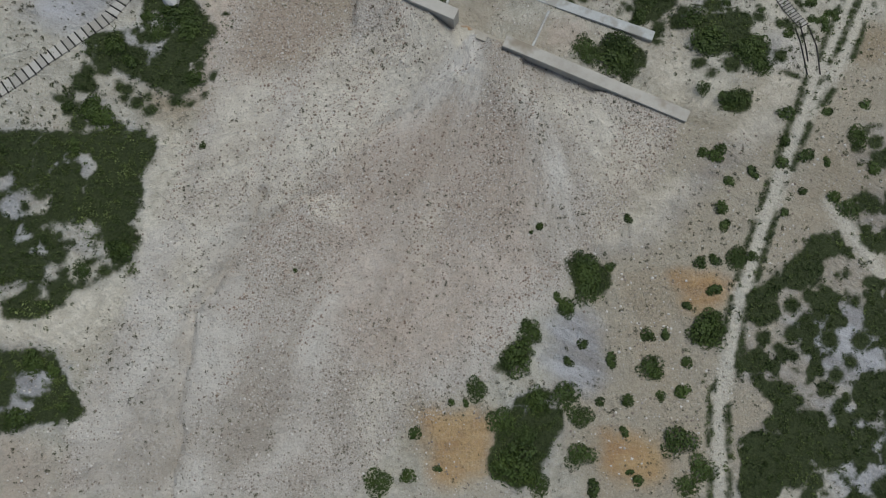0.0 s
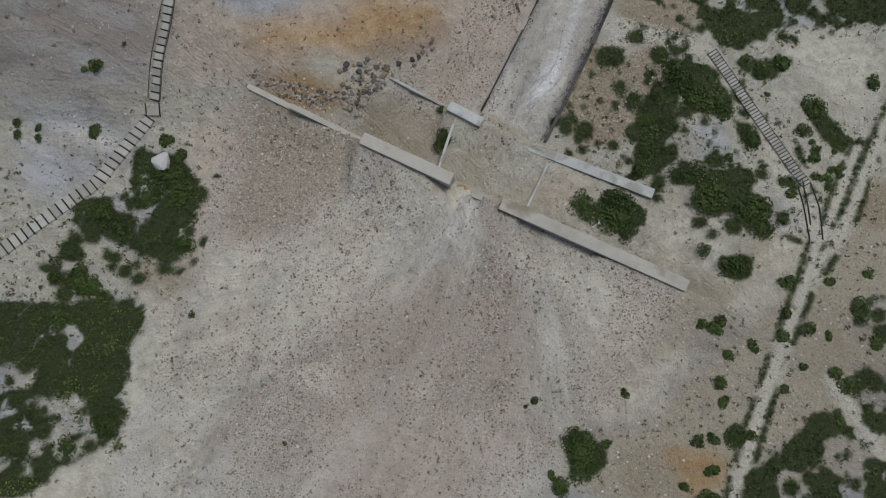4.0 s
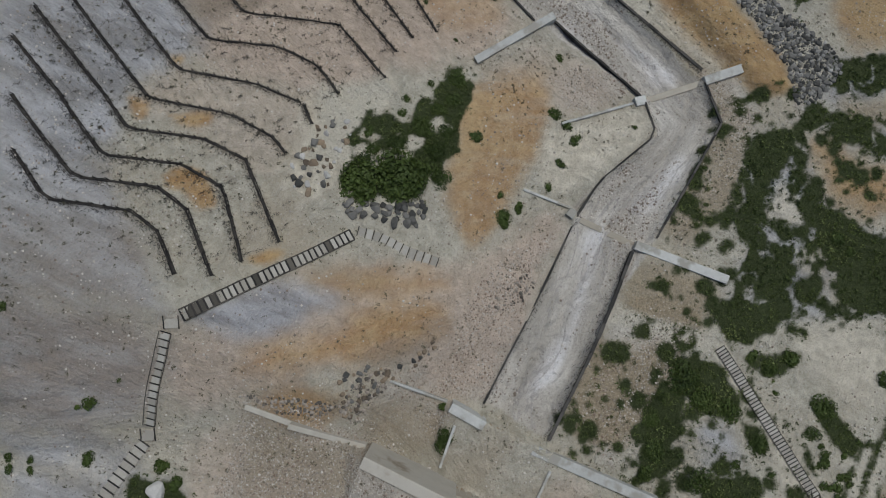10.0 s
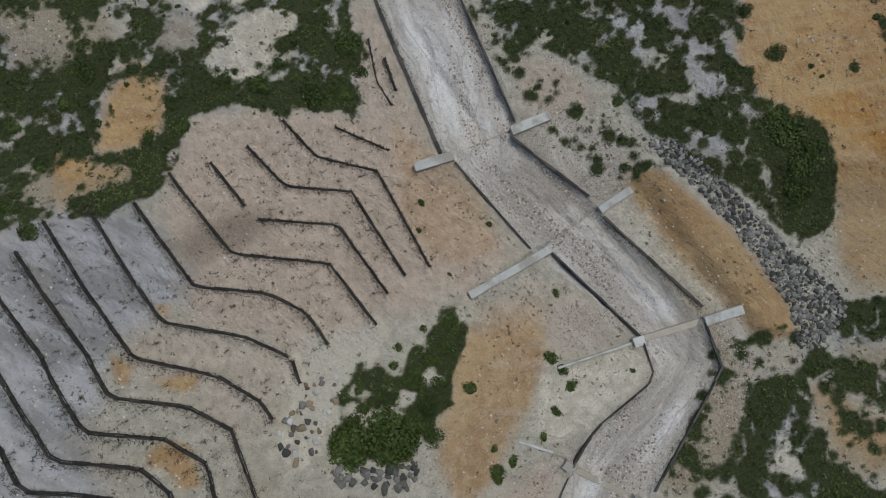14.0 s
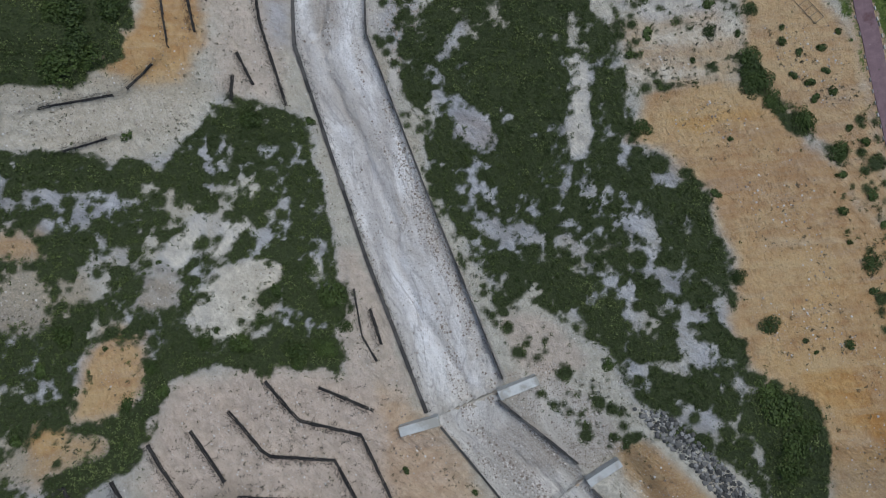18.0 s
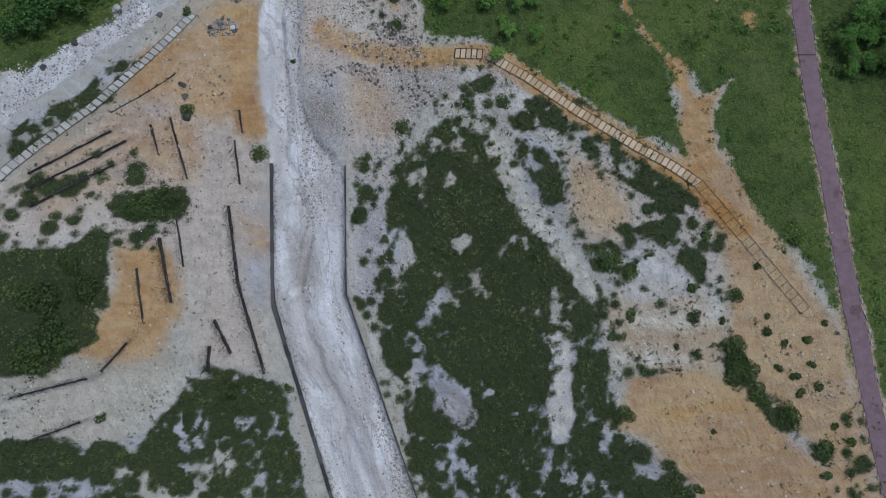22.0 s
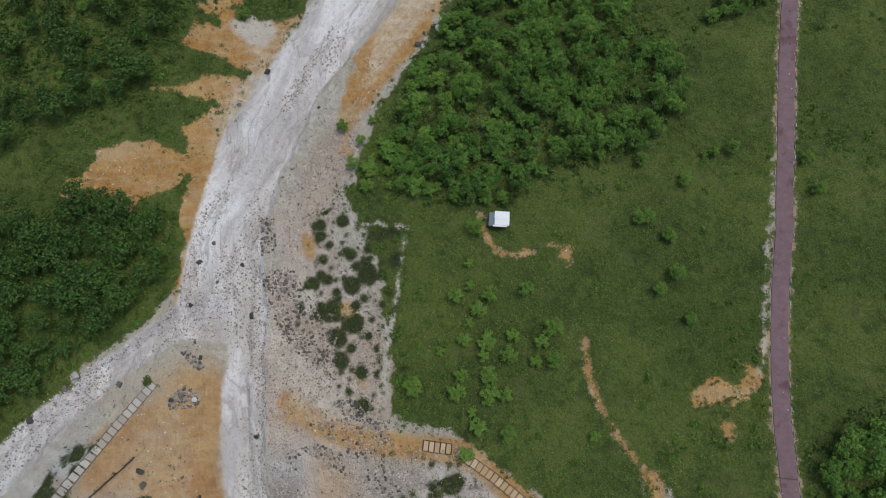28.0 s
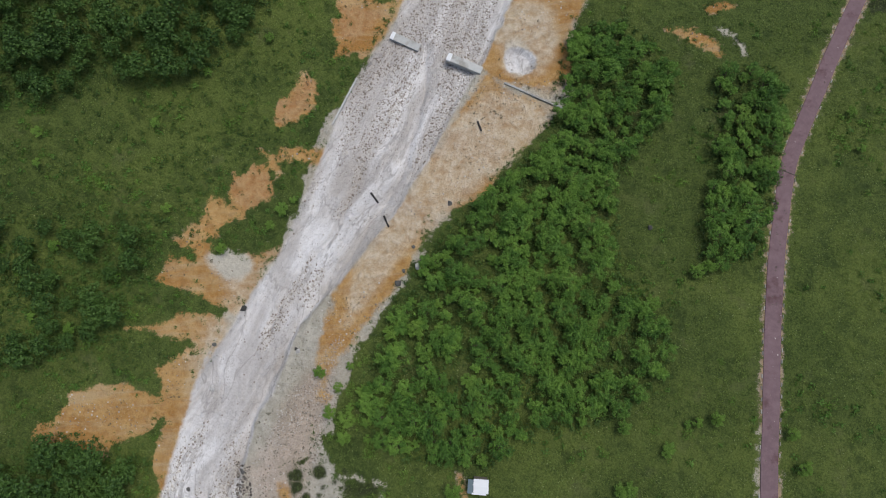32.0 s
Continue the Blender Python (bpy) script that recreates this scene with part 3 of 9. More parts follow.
GROUND_TONES.append(('orange', 1.6, 0.65, [(17.6, -19.9), (25.8, -21.6), (26.2, -27.4), (17.3, -25.8)]))
GROUND_TONES.append(('orange', 1.6, 0.65, [(28.7, 0.5), (36.4, 1.1), (36, -4.6), (28.4, -4.5)]))
GROUND_TONES.append(('tan', 2.5, 0.8, [(20.3, 2.7), (37.3, 2.2), (36.7, -5.4), (27.3, -8.2), (21.3, -6.6)]))
GROUND_TONES.append(('tan', 2.5, 0.8, [(50.1, 19.5), (55.4, 17.7), (54.1, 12.9), (49.5, 13.8)]))
GROUND_TONES.append(('tan', 2.5, 0.8, [(-8.1, -16.5), (4.9, -15.6), (5.3, -25.7), (-8.3, -25.6)]))
GROUND_TONES.append(('tan', 2.5, 0.8, [(14.6, -18.4), (29.7, -20.2), (29.2, -27.5), (14.3, -27.2)]))
GROUND_TONES.append(('tan', 2.5, 0.8, [(-44.6, 28.5), (-34.2, 28.6), (-37.9, 20.5), (-41.7, 22.1)]))
GROUND_TONES.append(('lilac', 2, 0.8, [(9.8, -4.8), (17.6, -3.5), (19.5, -11.1), (17, -16.2), (10.4, -11.6)]))
GROUND_TONES.append(('lilac', 2, 0.8, [(42.7, -5.5), (57.5, -2.9), (56, -17.9), (45.3, -11.6)]))
GROUND_TONES.append(('tan', 2, 1, [(19.4, 60.2), (31.3, 59.6), (33.5, 54.2), (27.3, 45.6), (22.1, 43.9), (15.8, 46.7)]))
GROUND_TONES.append(('tan', 2, 1, [(27.5, 68), (38.8, 66), (38.3, 59.6), (25.5, 64.3)]))
GROUND_TONES.append(('tan', 2, 1, [(58.8, 38.2), (67.6, 38.2), (64.9, 29.8), (56.6, 30)]))
GROUND_TONES.append(('pink', 2, 0.6, [(15, 40.5), (20.3, 41.3), (19.8, 34.5), (13.2, 35.4)]))
GROUND_TONES.append(('pink', 2, 0.6, [(-36.5, 48.5), (-29.7, 50.2), (-28.8, 42.2), (-33, 35.8), (-35.8, 26.6), (-38, 27.4), (-36.8, 38.2)]))
GROUND_TONES.append(('lilac', 2, 0.7, [(44.5, 35.8), (53.6, 38.3), (51.7, 30), (43.7, 30.9)]))
GROUND_TONES.append(('lilac', 2, 0.7, [(36.6, 47.1), (41.8, 48), (43.7, 40.1), (37.1, 41.9)]))
GROUND_TONES.append(('lilac', 2, 0.7, [(-58.2, 71.1), (-51.5, 70), (-49.4, 64.4), (-57.1, 61)]))
GROUND_TONES.append(('pale', 2, 0.6, [(41.7, 56.9), (52.3, 40), (51.4, 28.4), (47.1, 22.2), (40.2, 17.8), (38.4, 20.8), (46.8, 30.1), (48.8, 40.1), (39.9, 56.9)]))
GROUND_TONES.append(('pale', 2, 0.6, [(51.2, 61.5), (67.8, 65.2), (66.3, 50.6), (58.9, 48.8)]))
GROUND_TONES.append(('pale', 2, 0.6, [(28.9, 33.5), (37.9, 34.3), (41.7, 22.3), (33, 25.1)]))
GROUND_TONES.append(('orange', 0.8, 0.8, [(6.9, 36.8), (8.3, 36.3), (7.8, 33.9), (6.6, 34.4)]))
GROUND_TONES.append(('pink', 3, 0.85, [(-37.5, 63.7), (-30.6, 65.2), (-16.4, 71.6), (-3.6, 71.7), (5, 74.5), (18, 82.9), (15.7, 73.6), (8.4, 56.1), (4.7, 49.2), (-8.6, 57.5), (-16.4, 57), (-31.4, 52.7), (-38.8, 51.3)]))
GROUND_TONES.append(('pink', 3, 0.85, [(-56, 66.1), (-38.1, 64.5), (-41.2, 50.6), (-58.9, 52.2)]))
GROUND_TONES.append(('orange', 2.6, 0.72, [(-28.8, 57.8), (-25.8, 60.8), (-19.3, 61.9), (-14.7, 64.6), (-8.5, 67), (-1.1, 66.6), (-2, 62.8), (-6.9, 60.4), (-13.3, 58.1), (-19.4, 57.1)]))
GROUND_TONES.append(('orange', 2.5, 0.55, [(-19.4, 69.9), (-3.6, 71.3), (-0.2, 68.3), (-13.2, 66.6)]))
GROUND_TONES.append(('orange', 2.5, 0.55, [(-28.4, 54.2), (-16.5, 55.3), (-17.5, 48.7), (-24.3, 49.9)]))
GROUND_TONES.append(('brown', 1.6, 0.65, [(-14.8, 58.9), (-8.5, 62.1), (-1.1, 61.1), (-7, 57.4), (-13.3, 56.9)]))
GROUND_TONES.append(('brown', 1.6, 0.65, [(-27.7, 54.2), (-16.5, 53.7), (-15.2, 48.5), (-25.7, 50.8)]))
GROUND_TONES.append(('lilac', 2, 0.95, [(-35.4, 64.8), (-27.3, 69), (-19.3, 69.1), (-14.7, 67.6), (-19.2, 65.1), (-25.1, 62), (-32.1, 62.9)]))
GROUND_TONES.append(('lilac', 3, 0.8, [(-59.2, 50.7), (-42.9, 48.2), (-44.1, 43), (-51.4, 36.7), (-59.8, 37.1)]))
GROUND_TONES.append(('lilac', 3, 0.8, [(-75.2, 112.9), (-65.3, 113.2), (-49.6, 88.9), (-37.5, 67.5), (-38.7, 65.2), (-56.3, 66.8), (-61.9, 72.6)]))
GROUND_TONES.append(('pale', 3, 0.5, [(-60, 47.5), (-46.5, 45.3), (-49.2, 42.4), (-60.3, 44.4)]))
GROUND_TONES.append(('orange', 1.8, 0.7, [(1.8, 100.3), (14, 104.9), (17.1, 99.9), (14.9, 91.9), (11, 85.3), (6.4, 76.3), (2, 74.4), (-0.6, 79.6), (0.4, 91.4)]))
GROUND_TONES.append(('pale', 1.2, 0.9, [(14.9, 93.8), (31, 98.4), (32.4, 93), (18, 82.4), (12.9, 85.8)]))
GROUND_TONES.append(('orange', 0.7, 0.8, [(-48.6, 97.8), (-45.9, 97.1), (-45.7, 94.1), (-47.6, 94.7)]))
GROUND_TONES.append(('orange', 0.7, 0.8, [(-40.3, 85.8), (-36.9, 86.6), (-33.4, 82.9), (-33.2, 79.6), (-37.7, 82.1)]))
GROUND_TONES.append(('orange', 0.7, 0.8, [(-28.5, 73.1), (-24.1, 74.3), (-24, 73.1), (-27.7, 72.1)]))
GROUND_TONES.append(('orange', 0.7, 0.8, [(-41.9, 94.7), (-35.5, 95.3), (-35.3, 92.9), (-40.1, 92.5)]))
GROUND_TONES.append(('pale', 2, 0.75, [(-22, 98.6), (-14.2, 101.2), (-8.9, 97.9), (-13.9, 94.6), (-16.9, 85.3), (-19.9, 80), (-24.8, 83.3), (-23.8, 92.4)]))
GROUND_TONES.append(('tan', 2, 0.8, [(26.5, 73.6), (41.9, 68.9), (38.4, 61.1), (24.8, 64.7)]))
GROUND_TONES.append(('tan', 2, 0.8, [(36.7, 90.3), (45.5, 93.7), (47.6, 86.1), (38.9, 75.2), (32.8, 76.2)]))
GROUND_TONES.append(('tan', 2, 0.6, [(36, 111.9), (41.3, 105.9), (48.5, 95.6), (44.3, 89.9), (43.1, 95.8), (32.4, 112.1)]))
GROUND_TONES.append(('pale', 1, 0.8, [(52, 85.9), (54.3, 82), (55.8, 78.2), (52.7, 77.8), (48.5, 78.2), (48.2, 80.8), (50.8, 82)]))
GROUND_TONES.append(('tan', 2.5, 0.8, [(62.5, 126.3), (72.3, 127.7), (72.5, 107.2), (63.1, 107.3)]))
GROUND_TONES.append(('tan', 2.5, 0.8, [(63.1, 97.5), (71.6, 97.5), (71.2, 93.1), (63.6, 94)]))
GROUND_TONES.append(('tan', 2.5, 0.8, [(58.1, 90.5), (70.6, 87.1), (70, 78.6), (61.6, 80.3)]))
GROUND_TONES.append(('tan', 2.5, 0.8, [(-73, 150), (-55.6, 150.8), (-57.2, 147.7), (-72.8, 146.1)]))
GROUND_TONES.append(('orange', 1.6, 0.85, [(-56.1, 140.1), (-52.7, 145.5), (-47.3, 144.7), (-46.5, 138.3), (-48.6, 133.9), (-56.2, 132.8)]))
GROUND_TONES.append(('orange', 1.6, 0.85, [(-65.6, 128.8), (-56.9, 129.9), (-56.9, 124.9), (-61.8, 123.9)]))
GROUND_TONES.append(('orange', 1.6, 0.85, [(50.7, 146.8), (64.5, 154.9), (78.3, 154.1), (75.9, 130.3), (59.4, 132.9), (51.9, 138.9)]))
GROUND_TONES.append(('pink', 3.5, 0.95, [(-45.1, 126.5), (-40.7, 137.5), (-14.6, 139.4), (-0.9, 128.9), (13.1, 112.5), (3.7, 105.9), (-1.7, 105), (-11.2, 101.5), (-17, 98.1), (-33.3, 101.7), (-40.9, 104.3), (-37.8, 107.7), (-43.6, 116.8)]))
GROUND_TONES.append(('pink', 3, 0.5, [(-41.7, 103.4), (-17, 98.1), (-19.1, 91.6), (-24.2, 87.9), (-29, 87.1), (-39.7, 92), (-48.8, 98.5)]))
GROUND_TONES.append(('pink', 3, 0.5, [(4.6, 105), (17.7, 111.5), (28.1, 99.4), (15.1, 94.3), (5.4, 101.4)]))
# shaded patch between the terraces, painted in as brown
GROUND_TONES.append(('brown', 2.4, 0.75, [(-42.9, 113.5), (-35.3, 119.3), (-27.6, 121.3), (-27.8, 116.4), (-34.2, 112.6), (-40.3, 111.8)]))
GROUND_TONES.append(('orange', 2, 0.4, [(-8.8, 134.4), (4.8, 126.2), (10.3, 114.4), (-0.9, 110.5), (-8.3, 119.1)]))
GROUND_TONES.append(('orange', 2, 0.4, [(6.4, 104.1), (15.5, 105.8), (17, 97.7), (7, 94.4)]))
GROUND_TONES.append(('lilac', 3, 0.9, [(-73, 114.8), (-61.2, 118.6), (-49.2, 120.5), (-37.8, 107.7), (-41.7, 103.4), (-49, 100.1), (-49.4, 88.5), (-52.6, 85.1), (-62, 81.5)]))
GROUND_TONES.append(('orange', 0.7, 0.8, [(-47.8, 96.1), (-45.3, 97.2), (-44.6, 94.5), (-46.5, 93.7)]))
GROUND_TONES.append(('orange', 0.7, 0.8, [(-40.8, 85), (-38.2, 85.4), (-38, 83.1), (-40, 83.1)]))
GROUND_TONES.append(('orange', 0.7, 0.8, [(-38.1, 84.6), (-34.4, 84.1), (-34, 80.1), (-36.3, 80.1)]))
GROUND_TONES.append(('orange', 0.7, 0.8, [(-43.5, 105.1), (-40.9, 105.1), (-41.7, 103.4), (-43, 103.4)]))
GROUND_TONES.append(('lilac', 0.9, 0.95, [(-45.1, 157.2), (-41.1, 162.7), (-38.1, 164.8), (-39.4, 157.8), (-42.2, 153)]))
GROUND_TONES.append(('lilac', 0.9, 0.95, [(-38, 156.4), (-34.8, 162.9), (-31.7, 164.9), (-30.5, 161), (-35.3, 155.5)]))
GROUND_TONES.append(('lilac', 0.9, 0.95, [(-22.4, 157.2), (-19.6, 157.2), (-18.2, 152.7), (-20.3, 151.7)]))
GROUND_TONES.append(('lilac', 0.9, 0.95, [(23.1, 191.8), (26.7, 191.6), (27.5, 185.5), (27.3, 175.4), (24, 172.4), (22.6, 177.6), (23.9, 185.6)]))
GROUND_TONES.append(('lilac', 0.9, 0.95, [(-40.7, 150.1), (-37.4, 150.2), (-37.1, 141.7), (-40.3, 143.6)]))
GROUND_TONES.append(('pale', 1, 0.75, [(-37.3, 153), (-32.6, 156), (-26.1, 156.1), (-25, 153.2), (-30.3, 149.2), (-28.3, 146.4), (-32.6, 141.7), (-38, 142.2), (-40.8, 144.5), (-40.2, 149.7)]))
GROUND_TONES.append(('pale', 1, 0.75, [(-45.1, 157.2), (-41.1, 162.7), (-38.1, 164.8), (-39.4, 157.8), (-42.2, 153)]))
GROUND_TONES.append(('pale', 1, 0.75, [(-38, 156.4), (-34.8, 162.9), (-31.7, 164.9), (-30.5, 161), (-35.3, 155.5)]))
GROUND_TONES.append(('pale', 1, 0.75, [(23.1, 191.8), (26.7, 191.6), (27.5, 185.5), (27.3, 175.4), (24, 172.4), (22.6, 177.6), (23.9, 185.6)]))
GROUND_TONES.append(('pale', 1, 0.75, [(-22.4, 157.2), (-19.6, 157.2), (-18.2, 152.7), (-20.3, 151.7)]))
GROUND_TONES.append(('tan', 2, 0.7, [(-37.3, 153), (-26.1, 156.1), (-25, 153.2), (-28.3, 146.4), (-32.6, 141.7)]))
GROUND_TONES.append(('tan', 2, 0.7, [(-49.7, 147.3), (-45, 155.8), (-40.4, 153), (-41.8, 147.3), (-47, 146.4)]))
GROUND_TONES.append(('tan', 2, 0.7, [(-73.7, 161.9), (-63.1, 162.1), (-55.1, 151), (-54.9, 147.3), (-62.4, 143.6), (-72.5, 142.7)]))
GROUND_TONES.append(('tan', 2, 0.7, [(-65.9, 129.3), (-51.2, 129.2), (-49.5, 124.1), (-61, 119.5), (-69.2, 120.5)]))
GROUND_TONES.append(('lilac', 3, 0.7, [(-65.6, 165.8), (-46.7, 166.5), (-46.3, 161.6), (-61.7, 159.3)]))
GROUND_TONES.append(('lilac', 3, 0.7, [(1, 186), (12, 185.4), (12.9, 166.1), (21.5, 161.9), (18.5, 156.1), (7.9, 160.2), (1, 176.6)]))
GROUND_TONES.append(('lilac', 3, 0.7, [(30.1, 174.4), (32.8, 170.4), (38.2, 165.4), (37.9, 157.7), (42.9, 150.1), (45, 141), (47.4, 137.4), (42.2, 137.3), (38.2, 144.6), (34.1, 153), (31.6, 160.7)]))
GROUND_TONES.append(('pink', 1.2, 0.7, [(4, 181.7), (10, 182.5), (11.5, 176.2), (8, 175.3), (4, 177.5)]))
GROUND_TONES.append(('pink', 1.2, 0.7, [(11.7, 147.4), (22.1, 145.5), (26.5, 138), (18.1, 136.1), (12.6, 139.7)]))
GROUND_TONES.append(('pink', 1.2, 0.7, [(-16.7, 158.2), (-12.8, 158.3), (-7.7, 146.4), (-2.7, 131.2), (-8.2, 128.5), (-15.9, 135)]))
GROUND_TONES.append(('orange', 1.8, 0.85, [(-56.3, 140), (-52.9, 142.7), (-47.7, 142.7), (-45.6, 137.2), (-47.1, 131.8), (-53, 129.2), (-58.2, 129.2), (-56.9, 135.4)]))
GROUND_TONES.append(('orange', 2.2, 0.6, [(-61.4, 128), (-51.9, 127.9), (-50.5, 125.3), (-56.1, 123.4), (-61.1, 120.3)]))
GROUND_TONES.append(('orange', 2.2, 0.6, [(-73.5, 160), (-66.8, 161.1), (-62.8, 157.4), (-64.8, 155.5), (-73.3, 155.9)]))
GROUND_TONES.append(('orange', 1.6, 0.8, [(33, 176.2), (36.8, 182), (35.1, 185.1), (50.9, 187.4), (59.6, 180.3), (62.9, 175.3), (67.1, 171.4), (69, 163.8), (78.8, 159.9), (76.1, 125.6), (62.7, 121.6), (59.7, 129.6), (50.9, 138.3), (47.8, 145.5), (51.1, 154.7), (46.2, 162.3), (45.5, 168.1), (41.1, 173)]))
GROUND_TONES.append(('orange', 3, 1, [(36.8, 181.6), (50.7, 184), (58.7, 180.3), (50.4, 177.6), (41.3, 175.9)]))
GROUND_TONES.append(('orange', 3, 1, [(52.8, 141), (65.5, 141.1), (73.1, 134.2), (73.2, 123.7), (63, 128.9)]))
GROUND_TONES.append(('pale', 2, 0.4, [(-70.1, 181), (-50.6, 185.9), (-37.8, 183.9), (-37.7, 181), (-43.6, 175.3), (-53.9, 172.8), (-70.5, 173.2)]))
GROUND_TONES.append(('pale', 1, 0.6, [(2.5, 232.9), (6.7, 235.9), (9.8, 234.6), (8.8, 230.3), (5.7, 230)]))
GROUND_TONES.append(('pale', 1, 0.6, [(35, 195.4), (48.8, 196.4), (52.5, 198.3), (51.4, 193.1), (39.5, 192.1)]))
GROUND_TONES.append(('pale', 1, 0.6, [(33, 188.4), (40.4, 188.8), (49.5, 187.8), (44, 186.8), (33.9, 185.8)]))
GROUND_TONES.append(('pale', 2, 0.6, [(9.8, 232.4), (15.9, 224.7), (21.9, 212.2), (26.6, 206.1), (31.3, 197.3), (28.5, 201.1), (18.9, 213.2), (13.9, 222.6), (8.8, 230.3)]))
GROUND_TONES.append(('pale', 2, 0.6, [(36.1, 204.1), (40.8, 208), (44.5, 204.1), (47.9, 199.3), (42.4, 198.1), (36, 197.3)]))
GROUND_TONES.append(('pink', 3, 0.7, [(-58.7, 223.2), (-30.3, 249.4), (-25.1, 183.7), (-35.3, 184.8), (-38.9, 187.8), (-39.3, 201.7), (-52.7, 209.1), (-70.7, 202.4), (-72.5, 212.9)]))
GROUND_TONES.append(('pink', 3, 0.7, [(-16.2, 241.6), (-9.6, 241.3), (-7.2, 235.6), (-4.3, 226.6), (-5.8, 223.4), (-13.4, 225.7), (-15.9, 233.6)]))
GROUND_TONES.append(('pink', 3, 0.6, [(-16.2, 242.7), (-5.2, 241.1), (-2.7, 226.6), (-5.8, 223.4), (-13.4, 224.6), (-17, 233.6)]))
GROUND_TONES.append(('pink', 3, 0.6, [(-42.2, 214), (-37.7, 236.8), (-31.9, 187.7), (-37.9, 187.8)]))
GROUND_TONES.append(('orange', 1.6, 0.9, [(-51.6, 206.2), (-42.3, 206.7), (-40.5, 196.6), (-42.4, 187.8), (-50.8, 185), (-56.3, 187.9), (-52.5, 193.5), (-50.6, 198.3)]))
GROUND_TONES.append(('orange', 1.6, 0.9, [(-38.1, 248.2), (-32.1, 248.2), (-30.3, 237.1), (-28.6, 226.9), (-33.8, 226.7), (-37.5, 235.6)]))
GROUND_TONES.append(('orange', 2.5, 0.6, [(-53, 223.9), (-41.6, 235.4), (-39, 218.6), (-49.5, 216.7)]))
GROUND_TONES.append(('orange', 2.5, 0.6, [(-32.8, 212.5), (-26.6, 210.5), (-26.3, 205.2), (-31.3, 205.1)]))
GROUND_TONES.append(('orange', 2.5, 0.6, [(25.9, 223.4), (29.8, 223.3), (35.4, 218), (38.1, 212.9), (36.2, 209), (29.6, 209.1), (26.7, 212.1)]))
GROUND_TONES.append(('orange', 2.5, 0.6, [(34.9, 192.5), (53.2, 192.7), (52.2, 189.3), (41.3, 189.5)]))
GROUND_TONES.append(('orange', 1.6, 0.75, [(45.2, 225), (52.8, 224.9), (56.9, 216.7), (64.4, 204.1), (65.9, 197.5), (70.9, 192.9), (71.4, 185.6), (73.6, 176.6), (74.2, 161), (69.2, 161.6), (65.8, 174.6), (61.6, 176.3), (53.1, 189), (52.5, 198.3), (53.6, 204.1), (47.6, 214.8)]))
GROUND_TONES.append(('orange', 1.6, 0.75, [(35.7, 184), (52.1, 186.1), (59.9, 179), (64.9, 172.8), (67.7, 162.4), (69.1, 159.1), (47.6, 158), (45.4, 168.6), (35.6, 176.5)]))
GROUND_TONES.append(('lilac', 1.2, 0.9, [(-54.2, 220.5), (-49.2, 222), (-48.9, 218.8), (-53.1, 217.5)]))
GROUND_TONES.append(('lilac', 1.2, 0.9, [(36.1, 204.1), (40.8, 208), (44.5, 204.1), (47.9, 199.3), (42.4, 198.1), (36, 197.3)]))
GROUND_TONES.append(('lilac', 2.5, 0.7, [(-32.9, 213.6), (-27.8, 214.8), (-25.9, 195.8), (-30.4, 195.8)]))
GROUND_TONES.append(('lilac', 2.5, 0.7, [(-51.7, 229.4), (-45.7, 243.6), (-42.6, 236.4), (-48.3, 229.9)]))
GROUND_TONES.append(('lilac', 2.5, 0.7, [(-22.6, 237), (-16.2, 241.6), (-14.4, 223.5), (-22.4, 227.2)]))
GROUND_TONES.append(('lilac', 2.5, 0.7, [(-11, 219.1), (-2.4, 212.6), (-1.2, 204.2), (-6.2, 196), (-10.3, 196)]))
GROUND_TONES.append(('lilac', 2.5, 0.7, [(19, 226.8), (25.9, 225.5), (29.5, 208), (23.8, 210.1)]))
GROUND_TONES.append(('orange', 1.6, 0.9, [(-57, 298.6), (-44.8, 297.2), (-35.3, 296.5), (-42.2, 290.5), (-55.4, 288.5)]))
GROUND_TONES.append(('orange', 1.6, 0.9, [(-43.1, 325.1), (-36.2, 324.2), (-23.7, 322.2), (-31.5, 318.4), (-34.5, 312.4), (-45.6, 313.2), (-38, 317)]))
GROUND_TONES.append(('orange', 1.6, 0.9, [(-41.3, 253.7), (-31, 255.8), (-30.3, 237.6), (-36.5, 237.6), (-40.4, 245.6)]))
GROUND_TONES.append(('orange', 1.6, 0.9, [(-7.4, 319.9), (6, 333.3), (10.5, 338.1), (14, 337.9), (6.2, 324.5), (-2.5, 313.8), (-6.8, 306.7)]))
GROUND_TONES.append(('pink', 2.5, 0.7, [(-41.1, 288.3), (-34.1, 305.4), (-32.2, 311.3), (-38.3, 299.6), (-42.3, 272.7), (-45.1, 268.3)]))
GROUND_TONES.append(('pink', 2.5, 0.7, [(-23.9, 282.9), (-15.4, 294.2), (-7.3, 317.5), (-6.7, 304.4), (-12.9, 288.6), (-9.8, 271.2), (-14.1, 266.8), (-20.6, 264.5)]))
GROUND_TONES.append(('pink', 2.5, 0.7, [(-18.8, 271), (-9.9, 273.3), (1.6, 257.1), (-0.1, 247), (-9.1, 256.5), (-16, 262.5)]))
GROUND_TONES.append(('tan', 2, 0.7, [(-18.9, 295.3), (-11.3, 304.5), (-10.6, 288.6), (-14.6, 277.5), (-17.9, 275.3)]))
GROUND_TONES.append(('tan', 2, 0.7, [(-20.7, 266.6), (1.5, 263.2), (0.9, 247), (-13.4, 254.3)]))
GROUND_TONES.append(('orange', 1.2, 1, [(-29.6, 340.9), (-24.2, 342.3), (-22.8, 336.5), (-29.4, 334)]))
GROUND_TONES.append(('orange', 1.2, 1, [(-36, 336.1), (-31.6, 335.1), (-31.4, 329.4), (-36.8, 328.1)]))
